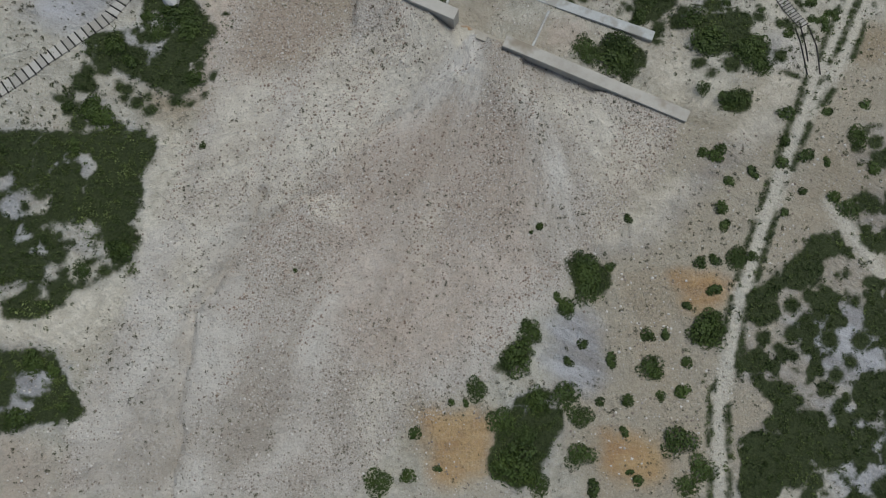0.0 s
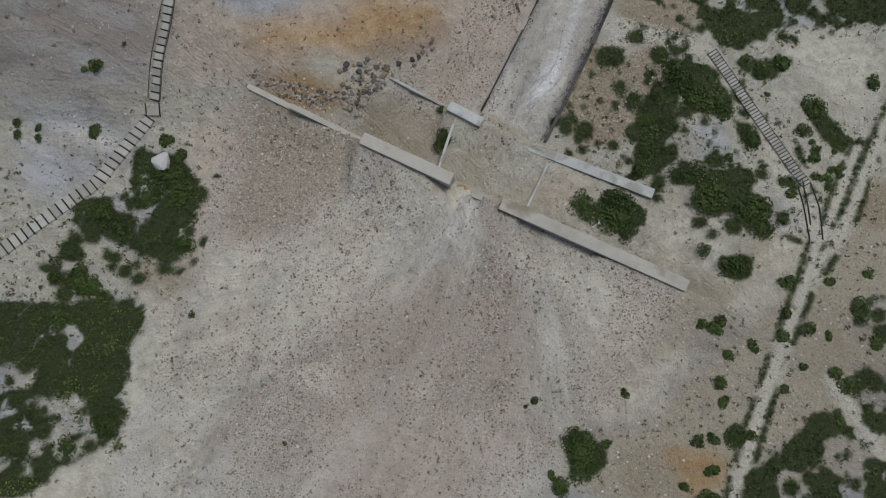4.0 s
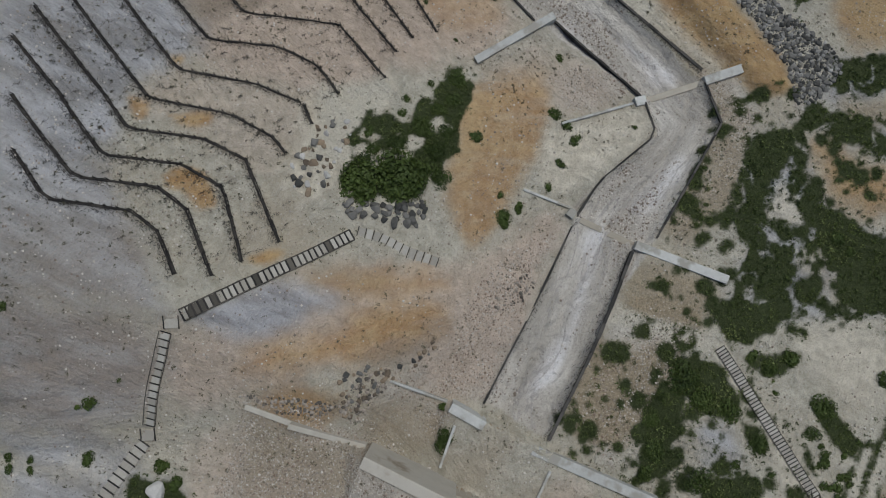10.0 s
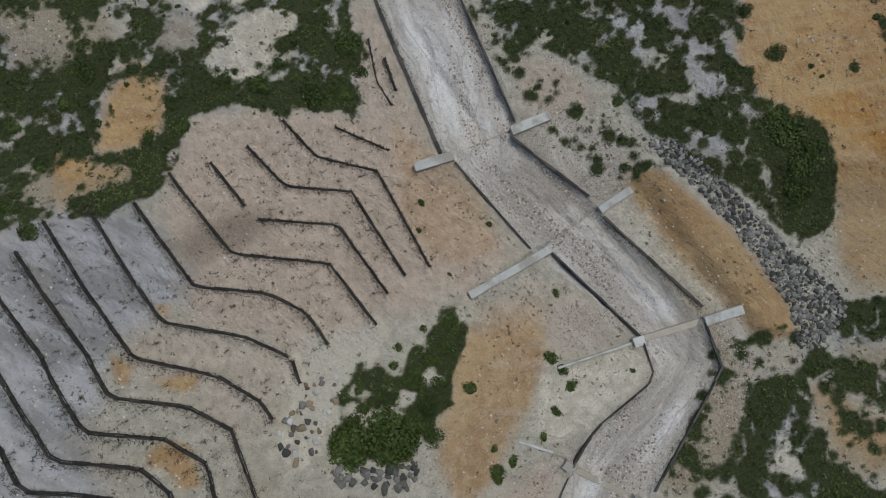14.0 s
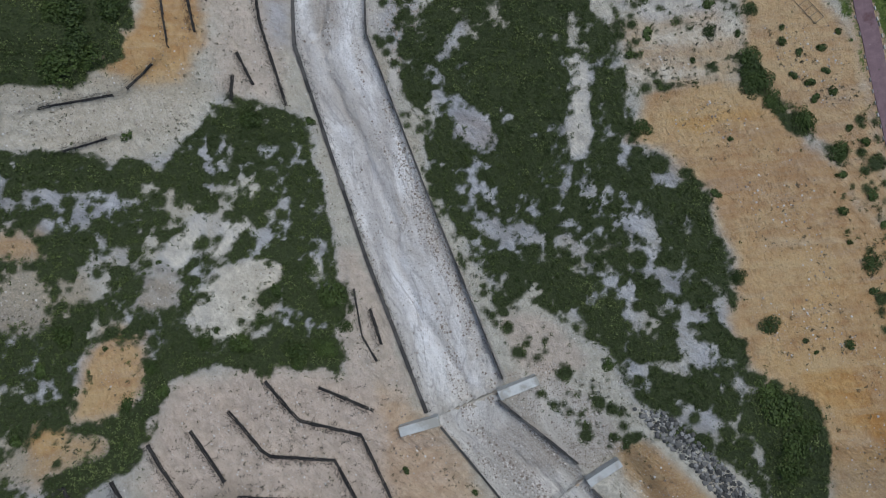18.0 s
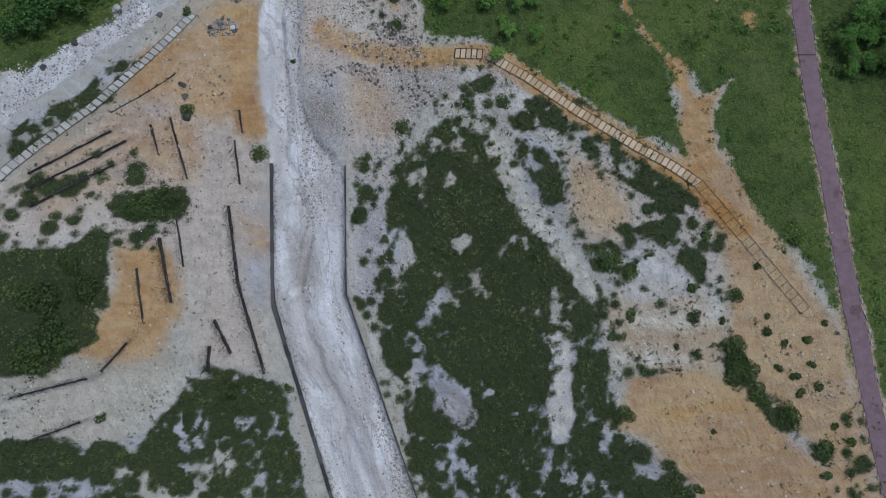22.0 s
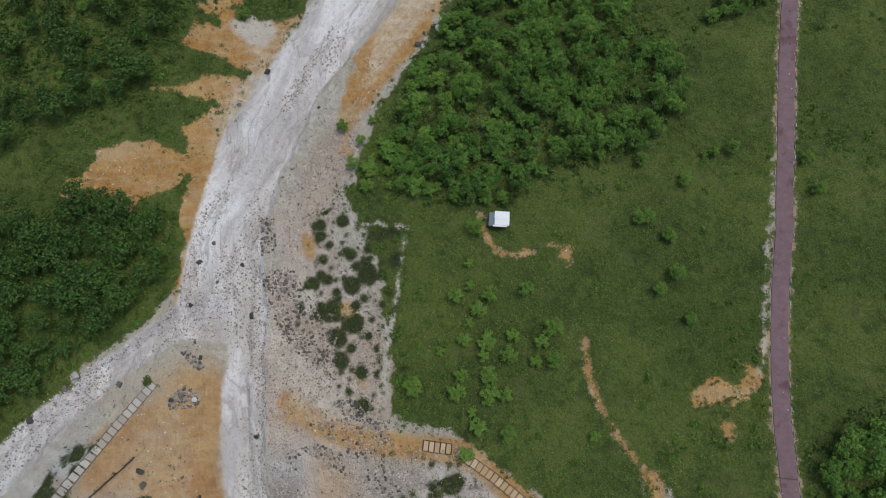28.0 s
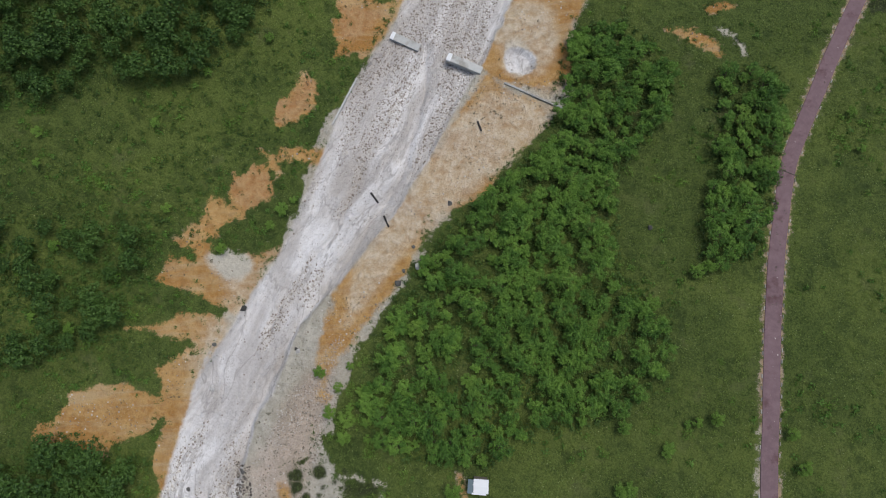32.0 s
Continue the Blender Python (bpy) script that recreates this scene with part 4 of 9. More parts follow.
GROUND_TONES.append(('orange', 1.2, 1, [(-10.7, 376.6), (-0.3, 378.8), (-1.2, 370.1), (-8.2, 368.3)]))
GROUND_TONES.append(('orange', 1.2, 1, [(-21.3, 355.3), (-15.9, 361.6), (-14.6, 355.7), (-20.1, 350.7)]))
GROUND_TONES.append(('orange', 2, 0.75, [(-6, 320.8), (4.6, 339.4), (19.3, 361.2), (35.2, 355.7), (35.1, 352.1), (20.6, 340.4), (7.3, 328.9), (1.9, 322), (-7.6, 308.6)]))
GROUND_TONES.append(('orange', 2, 0.75, [(25, 388.5), (38, 387.3), (36.3, 355.7), (28.5, 362.1), (25, 373.7)]))
GROUND_TONES.append(('orange', 2, 0.75, [(-43.9, 320), (-28.7, 321.5), (-26.2, 318.1), (-38.3, 316.8)]))
GROUND_TONES.append(('orange', 2, 0.75, [(-47.6, 310), (-30.4, 312.5), (-31.1, 308.1), (-39.8, 307.9)]))
GROUND_TONES.append(('orange', 2, 0.75, [(-58.8, 295.6), (-41.6, 296.9), (-41.2, 291.6), (-50.8, 287.1), (-57.3, 287)]))
GROUND_TONES.append(('pale', 1, 0.9, [(23.9, 371.2), (28.6, 372.3), (30.9, 365.9), (27.4, 362.1), (23.9, 364.8)]))
GROUND_TONES.append(('pale', 1, 0.9, [(19.1, 378.1), (23.3, 378.1), (23.9, 371.2), (19.7, 371.6)]))
GROUND_TONES.append(('pale', 1, 0.9, [(-33.2, 323.6), (-27.7, 324.3), (-26.4, 320.4), (-30.7, 319.2)]))
GROUND_TONES.append(('silt', 1.2, 1, [(21.4, 77.3), (24.8, 78.8), (22.9, 71.8), (20.4, 66.5), (18.9, 61.2), (16.2, 56), (12.6, 52.6), (10.9, 51.7), (13.6, 56.9), (17.2, 62.1), (19.3, 68.3)]))
GROUND_TONES.append(('silt', 1.2, 1, [(28.2, 80.7), (34.9, 88.5), (38.9, 89.3), (36, 83.6), (31.6, 80.1)]))
GROUND_TONES.append(('silt', 1.2, 1, [(31.6, 105.8), (36.1, 106.4), (37.7, 101.4), (33.1, 102.5)]))
GROUND_TONES.append(('silt', 1.2, 0.9, [(16.9, 114.3), (20.8, 115.4), (23.4, 109.6), (24.7, 103.1), (29.1, 99.4), (27.2, 99), (22.9, 104), (17.6, 110.5)]))
GROUND_TONES.append(('silt', 1.2, 0.9, [(-8.1, 154), (-3, 153.9), (-1, 144.5), (6, 138), (10.6, 132.9), (6.9, 134.2), (-2, 141.1), (-5, 145.3)]))
GROUND_TONES.append(('silt', 1.2, 0.9, [(29.1, 109.6), (33.6, 107.7), (38.7, 103), (35.1, 103)]))
GROUND_TONES.append(('silt', 1.2, 1, [(-24.3, 196.7), (-19, 191.3), (-18.8, 186.8), (-12.5, 177.3), (-8.7, 170.8), (-8.2, 167.7), (-11.3, 169.8), (-14.4, 177.1), (-20.9, 186.8), (-24.3, 193.5)]))
GROUND_TONES.append(('silt', 1.2, 1, [(-7.9, 156.3), (-0.9, 146.4), (3, 138.6), (10.7, 134.4), (5, 136.2), (-2.8, 142), (-5.8, 148.4)]))
GROUND_TONES.append(('silt', 1.2, 1, [(-4.9, 152.4), (2, 149.4), (3, 143.5), (-2.9, 146.4)]))
GROUND_TONES.append(('brown', 1.5, 0.6, [(10.6, 129.2), (19.2, 127), (22.1, 122.3), (16.3, 119.4), (10.6, 123.4)]))
GROUND_TONES.append(('brown', 1.5, 0.5, [(-7.1, 167.6), (-1, 166.4), (1, 156.3), (-2.9, 155.3), (-7.1, 160.5)]))
GROUND_TONES.append(('brown', 1.5, 0.5, [(5.9, 128.5), (12.5, 128.5), (18.1, 122), (16.2, 118.4), (10.6, 122)]))
GROUND_TONES.append(('brown', 1.5, 0.5, [(-23.6, 209.6), (-18.2, 206.4), (-16.7, 195.9), (-20.9, 193.8), (-23.2, 201.1)]))
GROUND_TONES.append(('brown', 1.5, 0.5, [(-22.5, 234.9), (-15.9, 234.7), (-14.5, 226.8), (-21.9, 227.2)]))
GROUND_TONES.append(('orange', 1, 0.9, [(44.3, 239.9), (46.5, 237), (46.8, 231.2), (44.6, 223.6), (47.2, 218.1), (53.5, 218.3), (52, 223.8), (51.9, 231.3), (54.9, 235.7), (51.1, 234.2), (48.3, 233.2), (47.5, 238), (49.1, 242), (46.3, 241.9)]))
GROUND_TONES.append(('orange', 1.4, 0.8, [(-23.6, 246.7), (-14.9, 247.8), (-1.8, 243.6), (13.9, 244.7), (18.9, 238.6), (28.8, 232.8), (46.3, 220.8), (44.4, 218), (24.8, 230.7), (14.9, 239.6), (-1.7, 240.4), (-12.5, 243.5)]))
GROUND_TONES.append(('orange', 1.4, 0.8, [(-41.1, 255.2), (-33, 256.5), (-29.4, 229.5), (-34.7, 227.5), (-39.4, 244.2)]))
GROUND_TONES.append(('lilac', 1.5, 0.7, [(-51.4, 231.5), (-44.8, 239.8), (-43.5, 244.1), (-40.4, 244.2), (-47.5, 233.5), (-48.5, 228.5)]))
GROUND_TONES.append(('lilac', 1.5, 0.7, [(35.9, 204.7), (39.6, 208.6), (43.2, 205.1), (43.1, 199.7), (35.9, 199.3)]))
GROUND_TONES.append(('pink', 2, 0.7, [(-23.8, 248.9), (0.3, 244.6), (-1.6, 239.4), (-16.6, 239.2)]))
GROUND_TONES.append(('pink', 2, 0.7, [(-63.9, 216.6), (-43.5, 237.7), (-37.3, 225.4), (-37.7, 209.8), (-56.3, 207.3)]))
GROUND_TONES.append(('pale', 2.5, 0.6, [(-20.9, 34.1), (-2, 40.8), (-0.3, 32.3), (-8.3, 26), (-25.4, 10.9), (-29.7, 11.2), (-23.9, 24.7)]))
GROUND_TONES.append(('pale', 2.5, 0.6, [(-42.4, 23.7), (-36.5, 23.5), (-36.4, 14.4), (-43.4, 5.8), (-45.5, 5.9)]))
GROUND_TONES.append(('pale', 2.5, 0.6, [(4.4, 29.1), (15.8, 28.8), (30.4, 21.7), (24.3, 10.4), (16.6, 12), (16.2, 22.6)]))
GROUND_TONES.append(('tan', 2.5, 0.7, [(-29.4, 53.3), (-16.8, 47.4), (-12.9, 40.4), (-24, 29.4), (-31.5, 28.8), (-30.4, 42.2)]))
GROUND_TONES.append(('tan', 2.5, 0.7, [(-12.7, 51.7), (-1.9, 50.4), (-1.1, 42.5), (-12.9, 44.4)]))
GROUND_TONES.append(('brown', 2, 0.28, [(-28.9, 50.2), (-16.6, 45.5), (-19.4, 35.7), (-31.5, 29.5), (-31.8, 40.5)]))
GROUND_TONES.append(('brown', 2, 0.28, [(-13, 19.1), (7.6, 29), (12.9, 18), (7.1, 6.1), (-8.3, 4.6), (-13, 10.7)]))
GROUND_TONES.append(('pale', 1.5, 0.5, [(-6, 320.8), (4.6, 339.4), (19.3, 361.2), (35.2, 355.7), (35.1, 352.1), (20.6, 340.4), (7.3, 328.9), (1.9, 322), (-7.6, 308.6)]))
GROUND_TONES.append(('pale', 1.5, 0.5, [(-33.2, 323.6), (-26.6, 324.3), (-26.3, 319.3), (-30.6, 316.9)]))
GROUND_TONES.append(('pale', 1.5, 0.5, [(20.2, 380.7), (32.1, 379.9), (35.5, 372), (31.9, 362), (23.9, 363.6)]))
GROUND_TONES.append(('tan', 3, 0.55, [(21.3, 18.7), (40.3, 26.9), (51.7, 35.8), (69.2, 35.6), (61.4, -3), (34.9, -31.9), (11.1, -31.4), (13.7, -4.9)]))
GROUND_TONES.append(('lilac', 2, 0.35, [(-75.9, 230.2), (-61.6, 251.4), (-51.1, 251), (-63.6, 226.1), (-73.2, 217.8)]))
GROUND_TONES.append(('brown', 2, 0.6, [(-8.5, 63.3), (-0.3, 64.9), (-1.1, 61.5), (-5.3, 59.9)]))
GROUND_TONES.append(('brown', 2, 0.6, [(-19.4, 69.9), (-13.3, 70.8), (-8.5, 70), (-13.2, 68.3)]))
GROUND_TONES.append(('lilac', 3, 0.65, [(-58.6, 66.8), (-38.1, 64.5), (-41.3, 49.8), (-62, 50.7)]))
GROUND_TONES.append(('pink', 2.5, 0.75, [(-65.5, 218.5), (-55.3, 229.5), (-44.8, 246.3), (-40.4, 244.2), (-39.1, 223.4), (-49.5, 215.9), (-64.4, 209.5)]))
GROUND_TONES.append(('orange', 2.5, 0.45, [(-58.3, 220), (-43.5, 237.7), (-39.1, 223.4), (-45.2, 215.8)]))
GROUND_TONES.append(('orange', 2.5, 0.45, [(-12.3, 240.3), (-8, 240.4), (-2.4, 230.1), (-7.5, 225.9), (-13, 231.9)]))
GROUND_TONES.append(('tan', 1.5, 0.5, [(-37.3, 153), (-26.1, 156.1), (-25, 153.2), (-28.3, 146.4), (-32.6, 141.7)]))
GROUND_TONES.append(('tan', 1, 1, [(30.2, 125.6), (33.7, 127.3), (37.8, 124.1), (46.1, 116.7), (54.3, 105.6), (56, 100.2), (50.1, 98.4), (46.3, 103.8), (39.6, 108.5), (33.6, 117), (30.9, 121.7)]))
GROUND_TONES.append(('orange', 1.2, 0.6, [(30.2, 125.6), (33.7, 127.3), (37.8, 124.1), (46.1, 116.7), (54.3, 105.6), (56, 100.2), (50.1, 98.4), (46.3, 103.8), (39.6, 108.5), (33.6, 117), (30.9, 121.7)]))
GROUND_TONES.append(('pale', 1.5, 0.5, [(25.4, 119.9), (30.2, 123.7), (38, 113.1), (46.3, 104.7), (42, 103.9), (33.4, 112.3)]))
GROUND_TONES.append(('orange', 3, 0.75, [(-54.5, 238.2), (-50.6, 245.6), (-42.4, 253.6), (-38.5, 256.8), (-31.9, 255.9), (-30.7, 249.5), (-29.8, 229.9), (-52.5, 231.6)]))
GROUND_TONES.append(('pink', 3, 0.75, [(-27, 270.7), (-14.3, 271.1), (1.6, 257.1), (1.1, 241.2), (-24.5, 239.6), (-23.2, 256.1)]))
GROUND_TONES.append(('pale', 3, 0.5, [(-23.7, 262.3), (-13.6, 258.4), (-4.4, 246.7), (-12.9, 246.3), (-21.9, 252)]))
GROUND_TONES.append(('pale', 3, 0.5, [(-36.3, 305.3), (-25.9, 320.9), (-17.4, 328.8), (-8.4, 334.3), (-22.9, 300.1), (-26.8, 286.3), (-37.4, 274.9)]))
GROUND_TONES.append(('orange', 3, 0.4, [(-65.5, 218.5), (-55.3, 229.5), (-44.8, 246.3), (-40.4, 244.2), (-39.1, 223.4), (-49.5, 215.9), (-64.4, 209.5)]))
GROUND_TONES.append(('tan', 2, 0.75, [(-68.7, 224.8), (-53.6, 239.6), (-44.7, 252.9), (-41.4, 248.5), (-55.3, 229.5), (-66.9, 215.8)]))
# broad, soft darkening over the slope beside the stairway
GROUND_TONES.append(('brown', 4, 0.38, [(-63.9, 76.4), (-40.4, 79.1), (-38.5, 63.9), (-41.6, 50), (-65.3, 47.5)]))
GROUND_TONES.append(('orange', 3, 0.55, [(62.5, 126.3), (75.7, 127.6), (75.9, 107.2), (63.1, 107.3)]))
GROUND_TONES.append(('orange', 3, 0.55, [(58.1, 90.5), (70.6, 87.1), (70, 78.6), (61.6, 80.3)]))
GROUND_TONES.append(('tan', 2, 0.45, [(-74.7, 186.2), (-37, 190.4), (-45.5, 174), (-56.1, 172.9), (-76.2, 174)]))
GROUND_TONES.append(('orange', 2.5, 0.5, [(33.1, 196.3), (52.5, 198.3), (53, 185.2), (34.8, 183.9)]))
GROUND_TONES.append(('pink', 2.5, 0.5, [(25.9, 224.4), (54, 213.8), (52.5, 197.4), (34.1, 196.3)]))


def lattice(seed, scale, x, y):
    """Smooth value noise, 0 to 1, with cells of that many metres."""
    g = np.random.RandomState(seed).rand(64, 64)
    c, s = math.cos(seed * 1.3), math.sin(seed * 1.3)
    u, v = (x * c + y * s) / scale + 1000, (y * c - x * s) / scale + 1000
    i, j = np.floor(u).astype(int), np.floor(v).astype(int)
    a, b = u - i, v - j
    a, b = a * a * (3 - 2 * a), b * b * (3 - 2 * b)
    i0, i1, j0, j1 = i % 64, (i + 1) % 64, j % 64, (j + 1) % 64
    return (g[i0, j0] * (1 - a) + g[i1, j0] * a) * (1 - b) + (g[i0, j1] * (1 - a) + g[i1, j1] * a) * b


def rough(seed, scale, x, y, octaves=3):
    return sum(lattice(seed + k, scale / 2 ** k, x, y) * .62 ** k for k in range(octaves)) / sum(.62 ** k for k in range(octaves))


def cushions(seed, cell, x, y, share):
    """Depth in metres inside round cushions, one at most in each cell."""
    g = np.random.RandomState(seed).rand(4, 128, 128)
    u, v = x / cell + 2000, y / cell + 2000
    i, j = np.floor(u).astype(int), np.floor(v).astype(int)
    best = np.full(x.shape, -6.0)
    for di in (-1, 0, 1):
        for dj in (-1, 0, 1):
            a, b = (i + di) % 128, (j + dj) % 128
            d = np.hypot(u - (i + di + g[0, a, b]), v - (j + dj + g[1, a, b]))
            r = np.where(g[2, a, b] < share, .24 + .42 * g[3, a, b] ** 1.5, -2.0)
            best = np.maximum(best, (r - d) * cell)
    return best


def smooth_poly(p):
    p = np.array(p, float)
    for _ in range(2):
        p = np.concatenate([p[:1], np.stack([p[:-1] * .75 + p[1:] * .25, p[:-1] * .25 + p[1:] * .75], 1).reshape(-1, 2), p[-1:]])
    return p.tolist()


def depth_in(poly, x, y):
    """Metres inside a polygon (minus: outside)."""
    best, inside = np.full(x.shape, 1e9), np.zeros(x.shape, bool)
    for (ax, ay), (bx, by) in zip(poly, poly[1:] + poly[:1]):
        ex, ey = bx - ax, by - ay
        k = np.clip(((x - ax) * ex + (y - ay) * ey) / (ex * ex + ey * ey + 1e-9), 0, 1)
        best = np.minimum(best, np.hypot(x - ax - k * ex, y - ay - k * ey))
        inside ^= ((ay > y) != (by > y)) & (x < ex * (y - ay) / (ey + 1e-12) + ax)
    return np.where(inside, best, -best)


def line_side(poly, x, y):
    """Signed metres from a line (plus: to its left), and how far along it, 0 to 1."""
    best, sign, part_ = np.full(x.shape, 1e9), np.ones(x.shape), np.zeros(x.shape)
    n = len(poly) - 1
    for i, ((ax, ay), (bx, by)) in enumerate(zip(poly, poly[1:])):
        ex, ey = bx - ax, by - ay
        k = np.clip(((x - ax) * ex + (y - ay) * ey) / (ex * ex + ey * ey + 1e-9), 0, 1)
        d = np.hypot(x - ax - k * ex, y - ay - k * ey)
        near = d < best
        best = np.where(near, d, best)
        sign = np.where(near, np.sign(ex * (y - ay) - ey * (x - ax)), sign)
        part_ = np.where(near, (i + k) / n, part_)
    return best * sign, part_


# footpaths: cover, width, line
TRAILS = []
TRAILS.append(("path", 1.6, [(24.6, 64.3), (29.9, 62.4), (35.5, 61), (40, 59.4)]))
TRAILS.append(("path", 1.9, [(52.1, 37.8), (52.3, 34.3), (52.3, 29.4)]))
TRAILS.append(("path", 1.1, [(33, -29.2), (33.7, -17.3), (37.6, -3), (41.6, 7), (46.8, 18.3), (51.8, 27.8), (58.8, 38.5), (61.8, 43.4)]))
TRAILS.append(("path", 1.1, [(50.4, 24), (56.9, 31.8), (61.6, 39.1), (69.9, 52.3)]))
TRAILS.append(("grey", 1.8, [(46, 23.5), (42.3, 20.5), (36.2, 16.1), (29.3, 9.8), (25.1, 5.9), (18, 4.5)]))
TRAILS.append(("path", .3, [(-8.7, 283.2), (-4.2, 283), (2.3, 282.4), (1.4, 275.1), (0.7, 267.6), (-0.6, 261.3), (-0.9, 251.1)]))
TRAILS.append(("ochre", .8, [(16.3, 284.8), (17.6, 280.5), (19.5, 277.9), (22.1, 276.9), (26.2, 277.7)]))
TRAILS.append(("ochre", .6, [(27.7, 279.2), (31.7, 278.9), (32.5, 275.5)]))
TRAILS.append(("ochre", .8, [(35.1, 262.4), (35.6, 256.5), (37.6, 251.2), (40.2, 246.1), (44.3, 241.2), (46.4, 235.4)]))
TRAILS.append(("ochre", 2.9, [(-18.9, 249.4), (-9.9, 244.2), (-1.3, 242.5), (14.3, 242.2), (29.1, 230.7), (47.4, 218), (55.3, 209.8)]))
TRAILS.append(("path", .6, [(66.1, 372.1), (69.8, 370.5), (71.5, 366.5)]))
TRAILS.append(("rust", 3.35, [(78.8, 155.5), (74.7, 179.9), (72.3, 197)] + [(72.4, 194.8), (70.9, 207.5), (69.2, 222.5), (68.1, 237.3)] + [(67.5, 255.1), (68.4, 273.2)] + [(71.1, 303.7), (72.4, 314.7), (74.1, 326.4)] + [(75.2, 331.7), (77.5, 343.2), (79.9, 348.8), (87.5, 365), (93.6, 377.4)]))
TRAILS.append(("path", .1, [(64.9, 257.6), (65.8, 269.1), (66.4, 278.9), (67.4, 284.8), (68.3, 295.0)]))
TRAILS.append(("path", .8, [(51.3, 10), (54.5, 4.3), (57.6, -0.5)]))


KINDS = ["stony", "white", "ochre", "grey", "green", "mat", "rust", "path"]


def cover(x, y):
    """Depth in metres inside each kind of ground."""
    out = {k: np.full(x.shape, -6.0) for k in KINDS + ["scrub", "thick"]}
    wob = (rough(11, 6, x, y, 5) - .5) * 5
    bare = np.full(x.shape, -6.0)
    for kind, poly in REGIONS:
        wipes, kind = kind.endswith("!"), kind.rstrip("!")
        px, py = [p[0] for p in poly], [p[1] for p in poly]
        near = (x > min(px) - 7) & (x < max(px) + 7) & (y > min(py) - 7) & (y < max(py) + 7)
        if near.any():
            calm = min(1, min(max(px) - min(px), max(py) - min(py)) / 11)
            if kind == "bare":
                bare[near] = np.maximum(bare[near], depth_in(smooth_poly(poly + poly[:1])[:-1], x[near], y[near]) + wob[near] * .8)
                continue
            shape = smooth_poly(poly + poly[:1])[:-1] if calm < 1 else poly
            d = depth_in(shape, x[near], y[near]) + calm * wob[near] * (1.5 if kind in ("ochre", "rust") else .25 if kind == "white" and not wipes else 1)
            out[kind][near] = np.maximum(out[kind][near], d + (1.1 if wipes and kind != "white" else 0))
            if wipes:
                bare[near] = np.maximum(bare[near], d)
    for kind, wide, poly in TRAILS:
        d = wide / 2 - np.abs(line_side(poly, x, y)[0]) + wob * .12
        out[kind] = np.maximum(out[kind], d + .6)
        bare = np.maximum(bare, d)
    out["grey"] = np.maximum(out["grey"], np.minimum(out["mat"], (rough(37, 10, x, y, 3) - .47) * 10))
    lacy = np.clip((y - 105) / 40, 0, 1)
    lobes = np.maximum(cushions(61, 3.4, x, y, .5), cushions(62, 2.0, x, y, .35))
    body = (rough(31, 3.6, x, y, 3) * (1 - lacy * .4) + rough(41, 1.5, x, y, 3) * lacy * .4 - .462 - .02 * lacy) * 9
    out["mat"] = np.minimum(out["mat"], np.maximum(body, lobes))
    small = np.maximum(cushions(63, 3.0, x, y, .3), cushions(64, 1.7, x, y, .34))
    out["mat"] = np.maximum(out["mat"], np.minimum(out["scrub"], small + (rough(36, 7, x, y, 2) - .5) * 1.2))
    away = np.maximum.reduce([-84 - x, x - 100, -40 - y, y - 392]) + wob * 3
    out["green"] = np.maximum(out["green"], np.minimum(away, np.clip(y - 190 + wob * 6, -6, 6)))
    out["mat"] = np.maximum(out["mat"], np.minimum(away, np.maximum((rough(47, 30, x, y, 5) - .5) * 30, lobes)))
    out["thick"] = np.minimum(out["thick"], np.maximum((rough(45, 5, x, y, 4) - .31) * 10, lobes))
    out["mat"] = np.maximum(out["mat"], out["thick"])
    for kind, wide, poly in TRAILS[2:4]:
        d = np.abs(np.abs(line_side(poly, x, y)[0]) - 1.25)
        out["mat"] = np.maximum(out["mat"], np.minimum(.4 - d, (rough(48, 3.5, x, y, 3) - .42) * 8))
    kept = np.maximum(cushions(65, 2.4, x, y, .22), cushions(66, 1.4, x, y, .3)) - .1
    out["mat"], out["green"] = np.minimum(out["mat"], np.maximum(-bare, np.where(bare < 2.2, kept, -6))), np.minimum(out["green"], -bare)
    return out


TINTS = ["orange", "pink", "lilac", "pale", "tan", "brown", "cobble", "silt"]


def tints(x, y):
    """Share of each ground tint, 0 to 1."""
    out = {k: np.zeros(x.shape) for k in TINTS}
    wob = (rough(15, 5, x, y, 5) - .5) * 2.0
    for kind, soft, amount, poly in GROUND_TONES:
        px, py = [p[0] for p in poly], [p[1] for p in poly]
        m = soft * 2 + 1
        near = (x > min(px) - m) & (x < max(px) + m) & (y > min(py) - m) & (y < max(py) + m)
        if near.any():
            k = np.clip((depth_in(smooth_poly(poly + poly[:1])[:-1], x[near], y[near]) + wob[near] * soft) / (2 * soft) + .5, 0, 1)
            out[kind][near] = np.maximum(out[kind][near], amount * k * k * (3 - 2 * k))
    return out


def spread(lo, hi, step, far):
    core = np.arange(lo, hi + step / 2, step)
    out, s, v = [], step, hi
    while v < far:
        s *= 1.35
        v += s
        out.append(v)
    a = np.array(out)
    return np.concatenate([(lo - (a - hi))[::-1], core, a])



# walls, dams and fences, as lines on the plan
WALL_LEFT = [(4.5, 50.8), (11.4, 63.7), (19.6, 79.6)] + [(23.7, 85.6), (33, 93), (31.5, 98.6)]
WALL_LEFT_LOW = [(31.4, 99.3), (17.2, 113.4)]
WALL_LEFT_MID = [(14.1, 113.8), (1.6, 128.5)]
WALL_LEFT_FAR = [(-0.8, 130.3), (-11.5, 156.1), (-22, 185.3), (-25.8, 195.8)] + [(-25.9, 197.6), (-27.6, 222.1)]
WALL_RIGHT = [(14.2, 45.5), (21, 58.6), (28.1, 74)]
